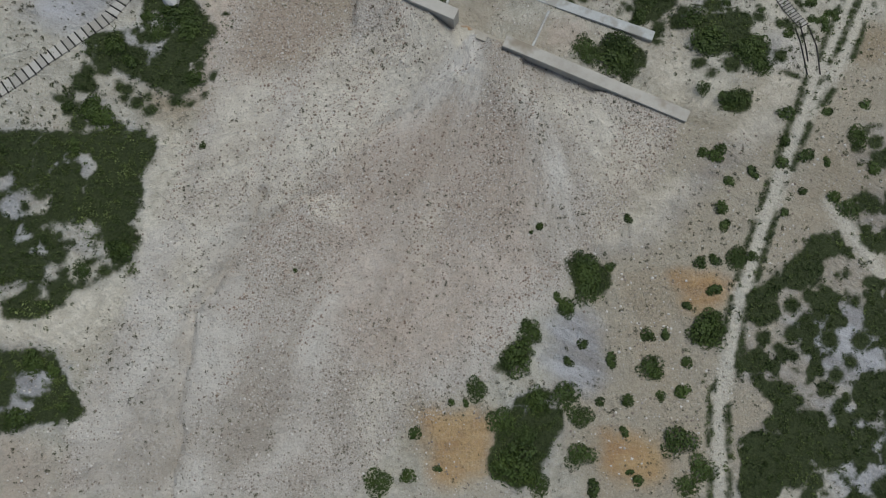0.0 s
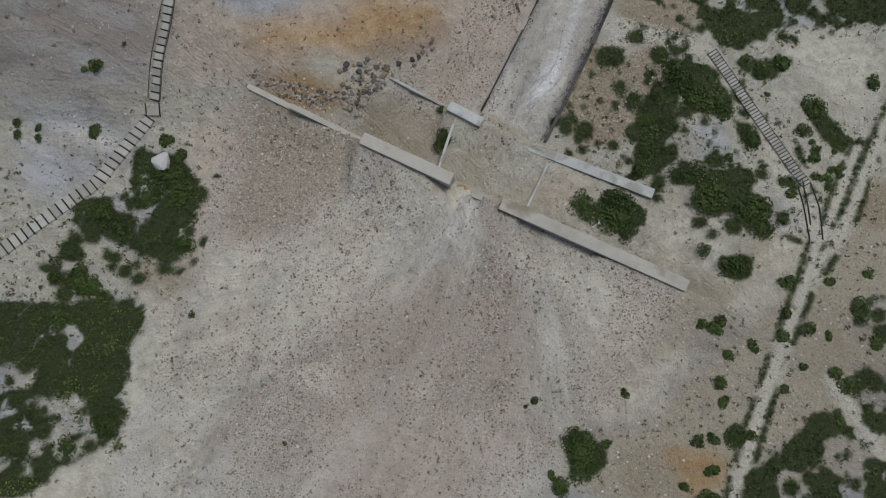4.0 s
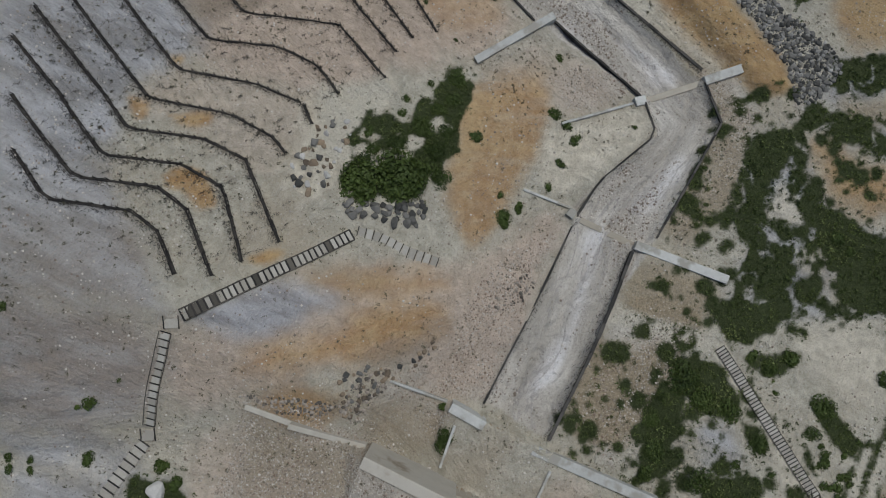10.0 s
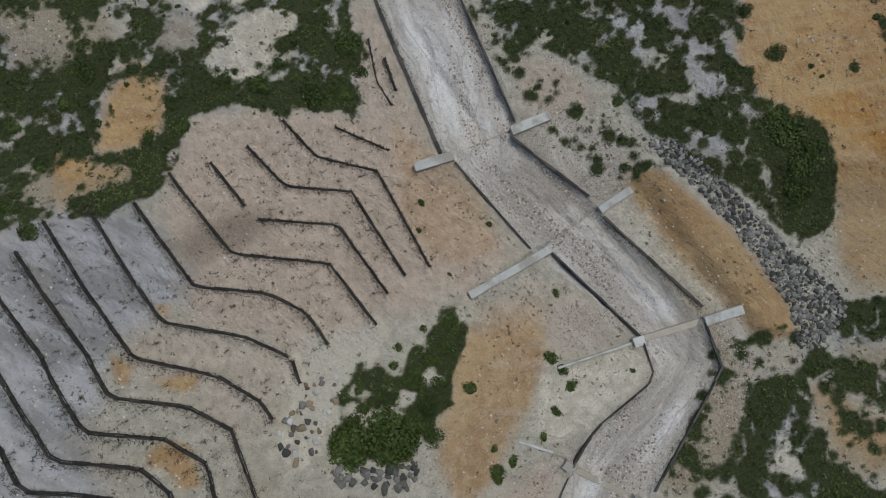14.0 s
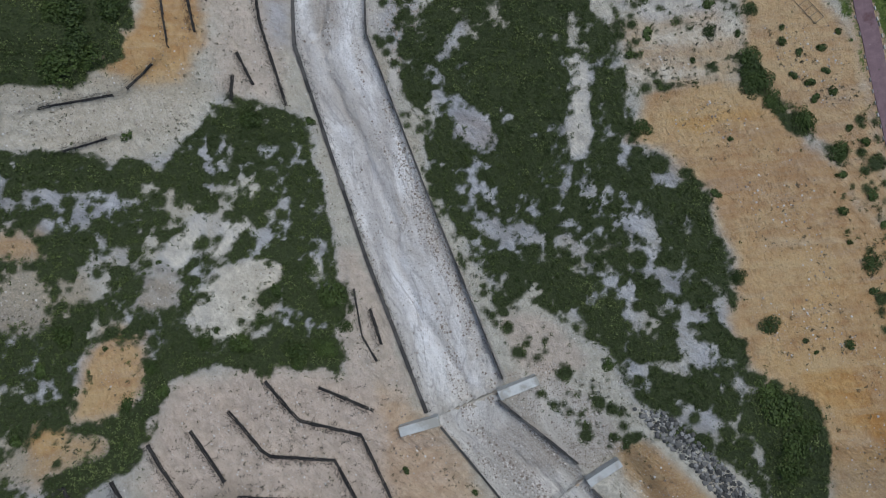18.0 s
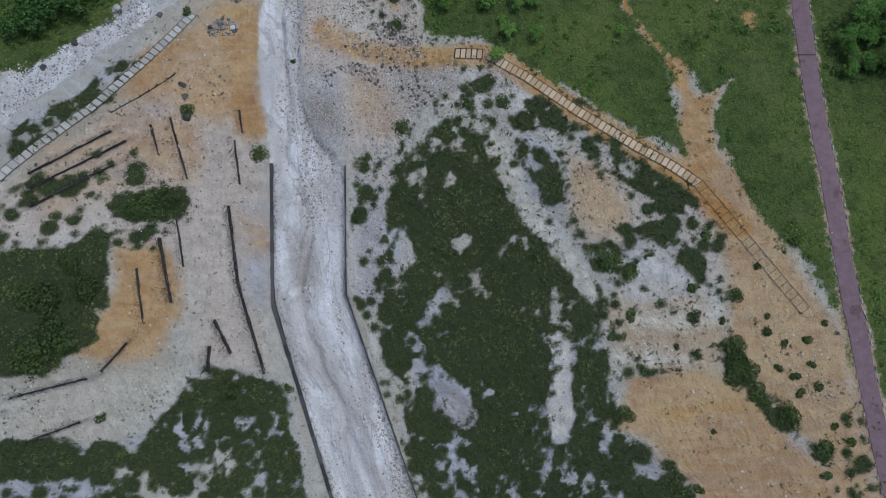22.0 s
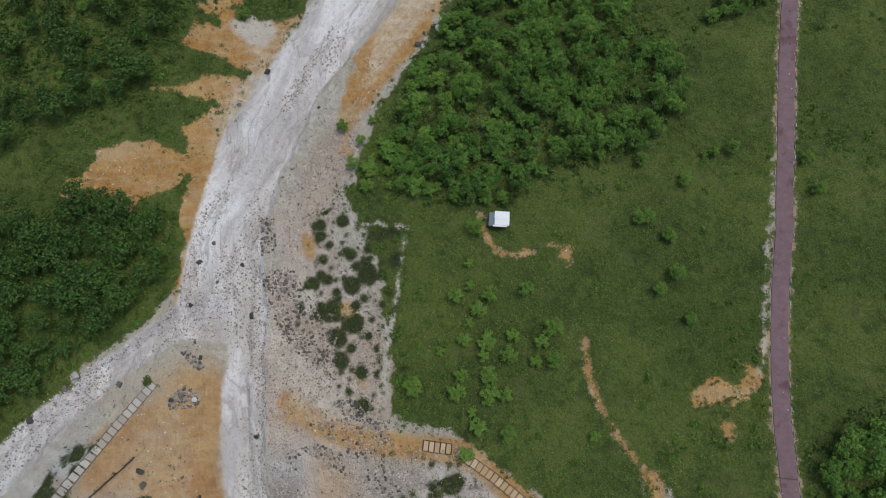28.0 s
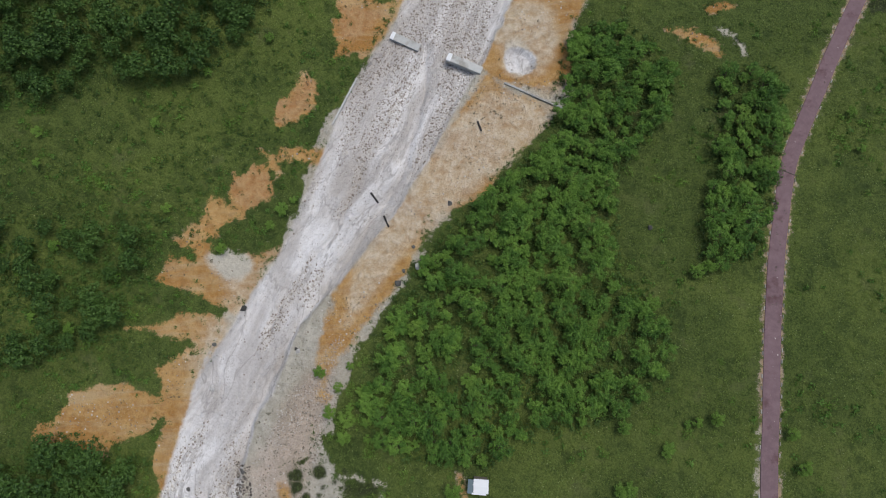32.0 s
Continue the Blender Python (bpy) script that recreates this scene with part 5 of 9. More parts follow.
WALL_RIGHT_BEND = [(32.1, 76.1), (43.5, 94.7), (41.4, 101.7)]
WALL_RIGHT_MID = [(41.4, 104.2), (26.1, 119)]
WALL_RIGHT_UP = [(24.1, 122.6), (11.1, 132.8)]
WALL_RIGHT_FAR = [(12, 135.9), (-1.9, 170), (-12.6, 197.9)] + [(-12.8, 201.8), (-13.6, 221.6)]
WALLS = [WALL_LEFT, WALL_LEFT_LOW, WALL_LEFT_MID, WALL_LEFT_FAR, WALL_RIGHT, WALL_RIGHT_BEND, WALL_RIGHT_MID, WALL_RIGHT_UP, WALL_RIGHT_FAR]
# check dams: outer, inner, inner and outer end; step down below; crest width; crest heights
DAMS = []
DAMS.append(([(-12.7, 44.7), (-0.1, 38.5), (6.8, 35.3), (32.6, 23.1)], 4.6, 1.75, (23.0, 20.8)))
DAMS.append(([(-0.5, 50.9), (4.5, 48.1), (11.6, 44.5), (29.7, 36.8)], 1.6, 1.5, (16.7, 15.8)))
DAMS.append(([(18.2, 80.5), (19.2, 79.7), (28.6, 75), (42.4, 69.4)], .8, 1.4, (12.3, 12.0)))
DAMS.append(([(29.9, 98.5), (31.7, 99), (41.3, 101.9), (47.3, 103.8)], .7, 1.5, (8.9, 8.9)))
DAMS.append(([(4, 106.1), (17.2, 113.7), (25.4, 120), (30.6, 123.4)], .8, 1.3, (8.5, 7.4)))
DAMS.append(([(-5.1, 127.6), (1.4, 129.5), (11.2, 133.6), (17.6, 136.2)], .7, 1.6, (6.6, 6.4)))
# wooden retaining fences on the hill
FENCES = []
FENCES.append([(-61, 88.4), (-54.6, 81.3)] + [(-54.6, 81.3), (-44, 79.7), (-39.9, 76.7), (-37, 70.9)])
FENCES.append([(-64.7, 97.7), (-52.2, 84.6), (-41.3, 83.3), (-37, 80.1), (-32.4, 70.6)])
FENCES.append([(-66.7, 107.6), (-49.3, 88), (-38.8, 86.8), (-32.6, 83.4), (-28.9, 72.6)])
FENCES.append([(-64.8, 113.2), (-46.9, 92.3), (-36.3, 90.9), (-29.9, 87.6), (-24.4, 75.4)])
FENCES.append([(-62.1, 118), (-45.4, 97.6), (-33, 95), (-26.4, 91.3), (-24.4, 88.8)])
FENCES.append([(-56.1, 120.5), (-41.9, 102.6), (-30, 100.4), (-22.6, 97.2), (-21, 93.6)])
FENCES.append([(-49.1, 121.1), (-37.8, 107.9), (-27.2, 106.9), (-21, 103.9), (-17.5, 99.1)])
FENCES.append([(-44.7, 126.2), (-33, 113), (-18.1, 111.5), (-10.4, 101.9)])
FENCES.append([(-38.4, 128.2), (-32.1, 120.8)])
FENCES.append([(-29.7, 118.6), (-17.2, 117.8), (-8.8, 106.7)])
FENCES.append([(-32.8, 131.1), (-26.1, 124.3), (-15.4, 123.5), (-6.2, 109.5)])
FENCES.append([(-27.2, 135.8), (-21.6, 129.6), (-11.4, 127.2), (-2.3, 110.9)])
FENCES.append([(-18.5, 134.8), (-9.6, 130.9)])
FENCES.append([(-10.5, 147.6), (-8.5, 141.7)])
FENCES.append([(-34.4, 213.6), (-31.7, 199.6), (-26.3, 183.8)])
FENCES.append([(-35, 193.1), (-32.1, 187.4)])
FENCES.append([(-35.4, 188.6), (-35.5, 184.2)])
FENCES.append([(-44.8, 207.3), (-41.9, 196.2)])
FENCES.append([(-47.7, 201.9), (-45.7, 192.7)])
FENCES.append([(-42.7, 210.8), (-40.8, 202.5)])
FENCES.append([(-45.8, 230), (-41.8, 218.5)])
FENCES.append([(-48.5, 228.1), (-46.7, 222.7)])
FENCES.append([(-34.5, 226.2), (-33, 218)])
FENCES.append([(-48, 189.3), (-51.5, 184.8)])
FENCES.append([(-53.7, 183.5), (-64.7, 180.6)])
FENCES.append([(-52.1, 224.8), (-64.8, 215.3)])
FENCES.append([(-53.6, 220.3), (-64.3, 212.1)])
FENCES.append([(-46.3, 239.1), (-55.1, 230.1)])
FENCES.append([(-54.5, 226.4), (-65.3, 217.8)])
FENCES.append([(-34.2, 232.3), (-33.4, 228)])
FENCES.append([(-13.4, 150.9), (-11.7, 143), (-9.2, 138.9)])
FENCES.append([(-54.9, 176.2), (-61.2, 173.8)])
# narrow rills that the water cut: line, depth
GULLIES = []
GULLIES.append(([(-28.3, 13.7), (-30.5, 7.4), (-33.9, 1.2), (-37.2, -3.3), (-39, -12.3), (-39.9, -27.2)], .7))
GULLIES.append(([(0.8, 34.2), (-4.3, 26.6), (-13.4, 21.8), (-17.4, 14.4), (-24.4, 12.1), (-29.8, 6.6)], .5))
GULLIES.append(([(-37.2, -3.3), (-40.8, -13.8), (-48.6, -23), (-52.8, -27.1)], .4))
GULLIES.append(([(24.9, 78.1), (18.1, 67.3), (13.4, 58.7), (8, 48.7)], .5))
GULLIES.append(([(8.8, 141.4), (3.8, 134.1), (13.3, 123.8), (23.4, 116.8), (32.8, 104.3)], .5))
GULLIES.append(([(39.6, 98.8), (36.3, 90.8), (27.8, 80.5)], .5))
GULLIES.append(([(-21.5, 214.5), (-23.1, 200.2), (-15.2, 181.1), (-7.8, 165.9), (-5.5, 152.3), (4.3, 136.6)], .6))
GULLIES.append(([(-28, 265.5), (-27.7, 244.3), (-25.3, 222.3), (-18.8, 209.8), (-22.8, 197.6)], .6))
GULLIES.append(([(-28.5, 273.6), (-29.1, 260.6), (-27.3, 244.1), (-25.3, 232.2)], .6))
GULLIES.append(([(-31.3, 282.5), (-33, 273.5), (-41, 264.7), (-54.8, 253.9), (-68.8, 240.5)], .6))
GULLIES.append(([(8.4, 370), (6.5, 355), (2.4, 339.3), (-4.1, 328.7), (-12.6, 317.3), (-18.7, 306.1), (-24.6, 290.9), (-28.3, 278.1)], .7))
GULLIES.append(([(-4.7, 342.7), (-9.8, 328.6), (-17.4, 321.7), (-22.2, 308.2)], .5))


BERM = [(31, 125), (36.4, 127.6), (44.1, 119.7), (51, 108.8), (56, 99.6), (49.3, 98.7), (42.1, 108.9)]


gx, gy = spread(-88, 108, .5, 2500), spread(-36, 390, .5, 2500)
GX, GY = np.meshgrid(gx, gy)
GZ = height(GX, GY)
C = cover(GX, GY)
T = tints(GX, GY)
FLOW = [(-90, -50), (-30, -28), (35, 4)] + AXIS[3:]
warp_a, warp_b = (rough(81, 26, GX, GY, 3) - .5) * 8, (rough(85, 20, GX, GY, 3) - .5) * 14
# the fan spreads from the spillway of the first dam
fan_r, fan_a = np.hypot(GX - 7, GY - 50), np.arctan2(GX - 7, 50 - GY + 1e-6)
below = np.clip((38 - .47 * (GX - 2) - GY) / 12 + .5, 0, 1)
FD = (fan_a * 38 + (fan_r - 45) * .12) * below + (GX - knots(GY, FLOW)) * (1 - below) + warp_a
FS = (50 - fan_r) * below + GY * (1 - below) + warp_b
T["cobble"] = np.clip((rough(72, 9, FD * 1.25, FS * .45, 5) - .44) * 6, 0, 1)
T["silt"] = np.maximum(T["silt"], np.clip((GY - 118) / 50, 0, .8) + np.clip((GY - 240) / 60, 0, .2))
core = (GX > -95) & (GX < 112) & (GY > -45) & (GY < 400)
hx, hy = GX[core], GY[core]
hz = np.zeros(hx.shape)
for ends, drop, _, _ in DAMS:
    d, _k = line_side([ends[0], ends[3]], hx, hy)
    mid = ((ends[0][0] + ends[3][0]) / 2, (ends[0][1] + ends[3][1]) / 2)
    half = math.dist(ends[0], ends[3]) / 2
    far = np.maximum(0, np.hypot(hx - mid[0], hy - mid[1]) - half)
    hz -= drop * np.clip(d / .6 + .5, 0, 1) * np.exp(-np.abs(d) / 14) * np.exp(-far / 4)
for poly in FENCES:
    d, _k = line_side(poly, hx, hy)
    m = np.abs(d) < 6
    mx, my = poly[len(poly) // 2]
    (ax, ay), (bx, by) = poly[0], poly[1]
    ux, uy = -(by - ay), bx - ax
    q = math.hypot(ux, uy)
    up = 1 if height(ax + ux / q * 4, ay + uy / q * 4) > height(ax - ux / q * 4, ay - uy / q * 4) else -1
    hz[m] += up * .62 * np.clip(d[m] / .5, -1, 1) * np.exp(-np.abs(d[m]) / 2.4)
hz += np.clip(depth_in(BERM, hx, hy), 0, 2.2) * .7
for poly, deep in GULLIES:
    d, _k = line_side(smooth_poly(poly), hx + (rough(91, 5, hx, hy, 3) - .5) * 3, hy)
    hz -= deep * 1.5 * np.exp(-(d / .7) ** 2)
hz += GZ[core]
for ends, drop, wide, (cl, cr) in DAMS:
    d, k = line_side([ends[0], ends[3]], hx, hy)
    crest = np.where(k < .5, cl, cr)
    mid = ((ends[0][0] + ends[3][0]) / 2, (ends[0][1] + ends[3][1]) / 2)
    far = np.maximum(0, np.hypot(hx - mid[0], hy - mid[1]) - math.dist(ends[0], ends[3]) / 2)
    hz = np.minimum(hz, np.maximum(hz - 3, crest - .3 + .3 * np.abs(d) + far))
    hz = np.where((d < .2) & (far < 3) & (d > -14), np.maximum(hz, np.minimum(hz + 3, crest - .5 + .12 * d - far)), hz)
GZ[core] = hz
inrun = np.clip(C["white"] / 1.0, 0, 1)
GZ -= inrun * 1.1
streak = rough(21, 3, FD * 2.2, FS * .35, 3)
GZ += (rough(3, 14, GX, GY, 4) - .5) * .9 + (rough(5, 2.2, GX, GY, 2) - .5) * .16 + inrun * (streak - .5) * .5
# rills on the bare slope beside the stairway
bare = np.clip(1 - np.hypot((GX + 62) / 32, (GY - 62) / 34) ** 2, 0, 1)
GZ += bare * (rough(41, 7, GX * .35 + GY * .45, GY - GX * .5, 3) - .5) * 2.6


def gz(x, y):
    """Height of the ground."""
    i, j = (np.asarray(x, float) + 88) / .5, (np.asarray(y, float) + 36) / .5
    i0, j0 = np.clip(np.floor(i).astype(int), 0, 391), np.clip(np.floor(j).astype(int), 0, 851)
    a, b = np.clip(i - i0, 0, 1), np.clip(j - j0, 0, 1)
    i0, j0 = i0 + OX, j0 + OY
    return (GZ[j0, i0] * (1 - a) + GZ[j0, i0 + 1] * a) * (1 - b) + (GZ[j0 + 1, i0] * (1 - a) + GZ[j0 + 1, i0 + 1] * a) * b


OX, OY = int(np.argmin(np.abs(gx + 88))), int(np.argmin(np.abs(gy + 36)))
me = bpy.data.meshes.new("ground")
nx, ny = len(gx), len(gy)
idx = np.arange(nx * ny).reshape(ny, nx)
quads = np.stack([idx[:-1, :-1], idx[:-1, 1:], idx[1:, 1:], idx[1:, :-1]], -1).reshape(-1, 4)
me.vertices.add(nx * ny)
me.vertices.foreach_set("co", np.stack([GX, GY, GZ], -1).astype(np.float32).ravel())
me.loops.add(quads.size)
me.loops.foreach_set("vertex_index", quads.ravel().astype(np.int32))
me.polygons.add(len(quads))
me.polygons.foreach_set("loop_start", np.arange(0, quads.size, 4, dtype=np.int32))
me.polygons.foreach_set("use_smooth", np.ones(len(quads), bool))
me.update(calc_edges=True)
for name, ks in (("cover_a", KINDS[:4]), ("cover_b", KINDS[4:])):
    a = me.color_attributes.new(name, "FLOAT_COLOR", "POINT")
    a.data.foreach_set("color", np.stack([np.clip(C[k] / 4 + .5, 0, 1) for k in ks], -1).astype(np.float32).ravel())

for name, ks in (("soil_a", TINTS[:4]), ("soil_b", TINTS[4:])):
    a = me.color_attributes.new(name, "FLOAT_COLOR", "POINT")
    a.data.foreach_set("color", np.stack([T[k] for k in ks], -1).astype(np.float32).ravel())
fl = me.attributes.new("flow", "FLOAT_VECTOR", "POINT")
fl.data.foreach_set("vector", np.stack([FD, FS * .3, FS * 0], -1).astype(np.float32).ravel())

# ---- materials ----


def shader(name, rough_=.9):
    m = bpy.data.materials.new(name)
    m.use_nodes = True
    b = m.node_tree.nodes["Principled BSDF"]
    b.inputs["Roughness"].default_value = rough_
    b.inputs["Specular IOR Level"].default_value = .25
    return m, m.node_tree.nodes, m.node_tree.links, b


def tex(nodes, links, scale, detail=4, co=None, rough_=.6):
    n = nodes.new("ShaderNodeTexNoise")
    n.inputs["Scale"].default_value, n.inputs["Detail"].default_value, n.inputs["Roughness"].default_value = scale, detail, rough_
    if co:
        links.new(co, n.inputs["Vector"])
    return n.outputs["Fac"]


def calc(nodes, links, op, a, b=0.0, clamp=False):
    n = nodes.new("ShaderNodeMath")
    n.operation, n.use_clamp = op, clamp
    for v, s in ((a, n.inputs[0]), (b, n.inputs[1])):
        if hasattr(v, "links"):
            links.new(v, s)
        else:
            s.default_value = v
    return n.outputs[0]


def blend(nodes, links, fac, a, b):
    n = nodes.new("ShaderNodeMix")
    n.data_type = "RGBA"
    for v, s in ((fac, n.inputs[0]), (a, n.inputs[6]), (b, n.inputs[7])):
        if hasattr(v, "links"):
            links.new(v, s)
        else:
            s.default_value = v if isinstance(v, float) else (*v, 1)
    return n.outputs[2]


def stretch(nodes, links, v, lo, hi):
    n = nodes.new("ShaderNodeMapRange")
    n.interpolation_type = "SMOOTHSTEP"
    links.new(v, n.inputs[0])
    n.inputs[1].default_value, n.inputs[2].default_value = lo, hi
    return n.outputs[0]


def ground_material():
    m, N, L, b = shader("ground_cover", .95)
    co = N.new("ShaderNodeTexCoord").outputs["Object"]
    at = N.new("ShaderNodeAttribute")
    at.attribute_name = "flow"
    flow = at.outputs["Vector"]
    fine, mid, big = tex(N, L, 3.2, 6, co, .75), tex(N, L, .55, 6, co, .65), tex(N, L, .07, 5, co)
    grit = tex(N, L, 9, 3, co, .7)
    run, runfine = tex(N, L, .16, 7, flow, .66), tex(N, L, .9, 5, flow, .65)
    k = {}
    for name, ks in (("cover_a", KINDS[:4]), ("cover_b", KINDS[4:]), ("soil_a", TINTS[:4]), ("soil_b", TINTS[4:])):
        a = N.new("ShaderNodeAttribute")
        a.attribute_name = name
        s = N.new("ShaderNodeSeparateColor")
        L.new(a.outputs["Color"], s.inputs[0])
        for q, i in zip(ks[:3], range(3)):
            k[q] = s.outputs[i]
        k[ks[3]] = a.outputs["Alpha"]
    jag = calc(N, L, "MULTIPLY", calc(N, L, "SUBTRACT", mid, .5), .7)
    jag = calc(N, L, "ADD", jag, calc(N, L, "MULTIPLY", calc(N, L, "SUBTRACT", fine, .5), .45))

    def mask(q, soft, amount=1.0):
        return stretch(N, L, calc(N, L, "ADD", k[q], calc(N, L, "MULTIPLY", jag, amount)), .5 - soft, .5 + soft)

    def tone(v, lo, hi, a, c):
        return blend(N, L, stretch(N, L, v, lo, hi), a, c)

    def turned(angle, long):
        n = N.new("ShaderNodeMapping")
        n.vector_type = "TEXTURE"
        n.inputs["Rotation"].default_value, n.inputs["Scale"].default_value = (0, 0, radians(angle)), (long, 1, 1)
        L.new(co, n.inputs["Vector"])
        return n.outputs[0]

    def part_of(q, v, rough_=.55):
        """A soft tint, frayed by a texture."""
        f = calc(N, L, "ADD", k[q], calc(N, L, "MULTIPLY", calc(N, L, "MULTIPLY", calc(N, L, "SUBTRACT", v, .5), rough_ * 4), calc(N, L, "MULTIPLY", k[q], calc(N, L, "SUBTRACT", 1.25, k[q]))))
        return calc(N, L, "ADD", f, 0.0, True)
    stain = tex(N, L, .22, 7, co, .7)
    wash = tex(N, L, .035, 6, co, .65)
    slope = tex(N, L, .3, 7, turned(-28, 4.5), .66)
    bands = tex(N, L, .42, 6, turned(6, 7), .62)
    # bare sand
    sand = tone(mid, .3, .7, (.40, .375, .31), (.57, .545, .465))
    sand = blend(N, L, calc(N, L, "MULTIPLY", stretch(N, L, big, .42, .62), .6), sand, tone(fine, .3, .7, (.40, .362, .290), (.52, .478, .39)))
    sand = blend(N, L, calc(N, L, "MULTIPLY", stretch(N, L, wash, .52, .66), .5), sand, tone(mid, .3, .7, (.40, .342, .262), (.50, .435, .34)))
    sand = blend(N, L, calc(N, L, "MULTIPLY", stretch(N, L, stain, .55, .72), .4), sand, (.27, .238, .20))
    c = blend(N, L, mask("grey", .5, .6), sand, tone(slope, .36, .62, (.27, .268, .272), (.49, .49, .495)))
    # gravel fan: pale runs between stony ones
    bed = tone(run, .36, .62, (.42, .378, .32), (.63, .595, .535))
    bed = blend(N, L, calc(N, L, "MULTIPLY", k["cobble"], .45), bed, tone(fine, .3, .7, (.27, .225, .18), (.47, .415, .355)))
    bed = blend(N, L, calc(N, L, "MULTIPLY", stretch(N, L, runfine, .5, .75), .35), bed, (.38, .32, .27))
    c = blend(N, L, mask("stony", .3), c, bed)
    # soil tints; brown also carries the shade painted on the terraces
    c = blend(N, L, part_of("tan", mid), c, tone(fine, .3, .7, (.26, .212, .142), (.42, .352, .252)))
    c = blend(N, L, part_of("pink", mid), c, tone(mid, .3, .7, (.45, .362, .292), (.60, .50, .415)))
    c = blend(N, L, part_of("lilac", slope, .8), c, tone(slope, .36, .64, (.26, .262, .285), (.50, .505, .53)))
    c = blend(N, L, part_of("brown", mid), c, tone(fine, .3, .7, (.165, .135, .105), (.33, .275, .215)))
    clay = tone(calc(N, L, "ADD", calc(N, L, "MULTIPLY", mid, .45), calc(N, L, "MULTIPLY", big, .55)), .38, .62, (.405, .205, .058), (.54, .345, .14))
    clay = blend(N, L, calc(N, L, "MULTIPLY", stretch(N, L, bands, .46, .68), .5), clay, tone(fine, .3, .7, (.49, .375, .215), (.58, .475, .32)))
    clay = blend(N, L, calc(N, L, "MULTIPLY", stretch(N, L, stain, .54, .68), .45), clay, (.34, .18, .075))
    c = blend(N, L, part_of("orange", bands, .7), c, clay)
    c = blend(N, L, mask("ochre", .22, .95), c, clay)
    c = blend(N, L, calc(N, L, "MULTIPLY", mask("rust", .3, .8), .7), c, tone(mid, .3, .7, (.40, .20, .08), (.50, .32, .16)))
    c = blend(N, L, part_of("pale", mid, .7), c, tone(mid, .3, .7, (.56, .51, .415), (.74, .69, .585)))
    # silt of the stream
    silt = tone(run, .40, .66, (.60, .575, .56), (.88, .87, .87))
    silt = blend(N, L, calc(N, L, "MULTIPLY", stretch(N, L, runfine, .54, .74), .5), silt, (.46, .43, .40))
    cobbly = stretch(N, L, tex(N, L, .12, 5, flow, .6), .5, .62)
    silt = blend(N, L, calc(N, L, "MULTIPLY", cobbly, .55), silt, tone(fine, .3, .7, (.36, .32, .28), (.56, .515, .47)))
    dirty = tone(run, .40, .64, (.46, .43, .385), (.70, .67, .62))
    dirty = blend(N, L, calc(N, L, "MULTIPLY", stretch(N, L, runfine, .52, .74), .5), dirty, (.34, .305, .265))
    silt = blend(N, L, part_of("silt", run, .7), dirty, silt)
    vein = N.new("ShaderNodeMath")
    vein.operation = "ABSOLUTE"
    L.new(calc(N, L, "SUBTRACT", tex(N, L, .2, 4, flow, .55), .5), vein.inputs[0])
    silt = blend(N, L, calc(N, L, "MULTIPLY", calc(N, L, "SUBTRACT", 1.0, stretch(N, L, vein.outputs[0], .0, .022)), .6), silt, (.40, .375, .36))
    c = blend(N, L, mask("white", .1, .35), c, silt)
    c = blend(N, L, calc(N, L, "MULTIPLY", calc(N, L, "MULTIPLY", k["lilac"], .75), mask("white", .1, .35)), c, tone(mid, .3, .7, (.30, .295, .30), (.56, .555, .56)))
    c = blend(N, L, calc(N, L, "MULTIPLY", part_of("brown", mid), mask("white", .1, .35)), c, tone(fine, .3, .7, (.22, .185, .15), (.44, .39, .335)))
    c = blend(N, L, mask("path", .25, .6), c, tone(fine, .3, .7, (.50, .465, .385), (.64, .605, .52)))
    # meadow turf and the soil under the heath
    turf = tone(fine, .35, .65, (.022, .043, .008), (.10, .14, .032))
    turf = blend(N, L, calc(N, L, "MULTIPLY", stretch(N, L, mid, .4, .65), .5), turf, tone(grit, .4, .6, (.036, .072, .011), (.18, .225, .06)))
    turf = blend(N, L, calc(N, L, "MULTIPLY", stretch(N, L, wash, .46, .6), .7), turf, tone(fine, .3, .7, (.062, .098, .016), (.165, .205, .05)))
    turf = blend(N, L, calc(N, L, "MULTIPLY", stretch(N, L, stain, .52, .66), .6), turf, (.024, .045, .010))
    turf = blend(N, L, calc(N, L, "MULTIPLY", stretch(N, L, tex(N, L, .14, 5, co, .6), .58, .7), .4), turf, tone(grit, .3, .7, (.07, .08, .032), (.14, .15, .07)))
    c = blend(N, L, mask("green", .1, 1.5), c, turf)
    c = blend(N, L, mask("mat", .1, .5), c, tone(fine, .3, .7, (.025, .036, .012), (.06, .075, .03)))
    # gravel: one tone for each small stone
    open_ground = calc(N, L, "SUBTRACT", 1.0, calc(N, L, "MAXIMUM", mask("green", .1, 1.5), mask("mat", .1, .8)))
    fine_soil = calc(N, L, "MAXIMUM", mask("ochre", .22, .95), calc(N, L, "MAXIMUM", calc(N, L, "MAXIMUM", k["orange"], k["lilac"]), calc(N, L, "MAXIMUM", k["pale"], k["pink"])))
    pebbly = calc(N, L, "SUBTRACT", 1.0, calc(N, L, "MULTIPLY", fine_soil, .75))
    stony = calc(N, L, "MAXIMUM", mask("stony", .3), calc(N, L, "MULTIPLY", mask("white", .1), .5))
    for size, share, dark, pale in ((2.6, .42, (.17, .135, .105), (.60, .57, .53)), (6.0, .5, (.22, .185, .15), (.62, .595, .56))):
        vo = N.new("ShaderNodeTexVoronoi")
        vo.inputs["Scale"].default_value, vo.inputs["Randomness"].default_value = size, 1
        L.new(co, vo.inputs["Vector"])
        sp = N.new("ShaderNodeSeparateColor")
        L.new(vo.outputs["Color"], sp.inputs[0])
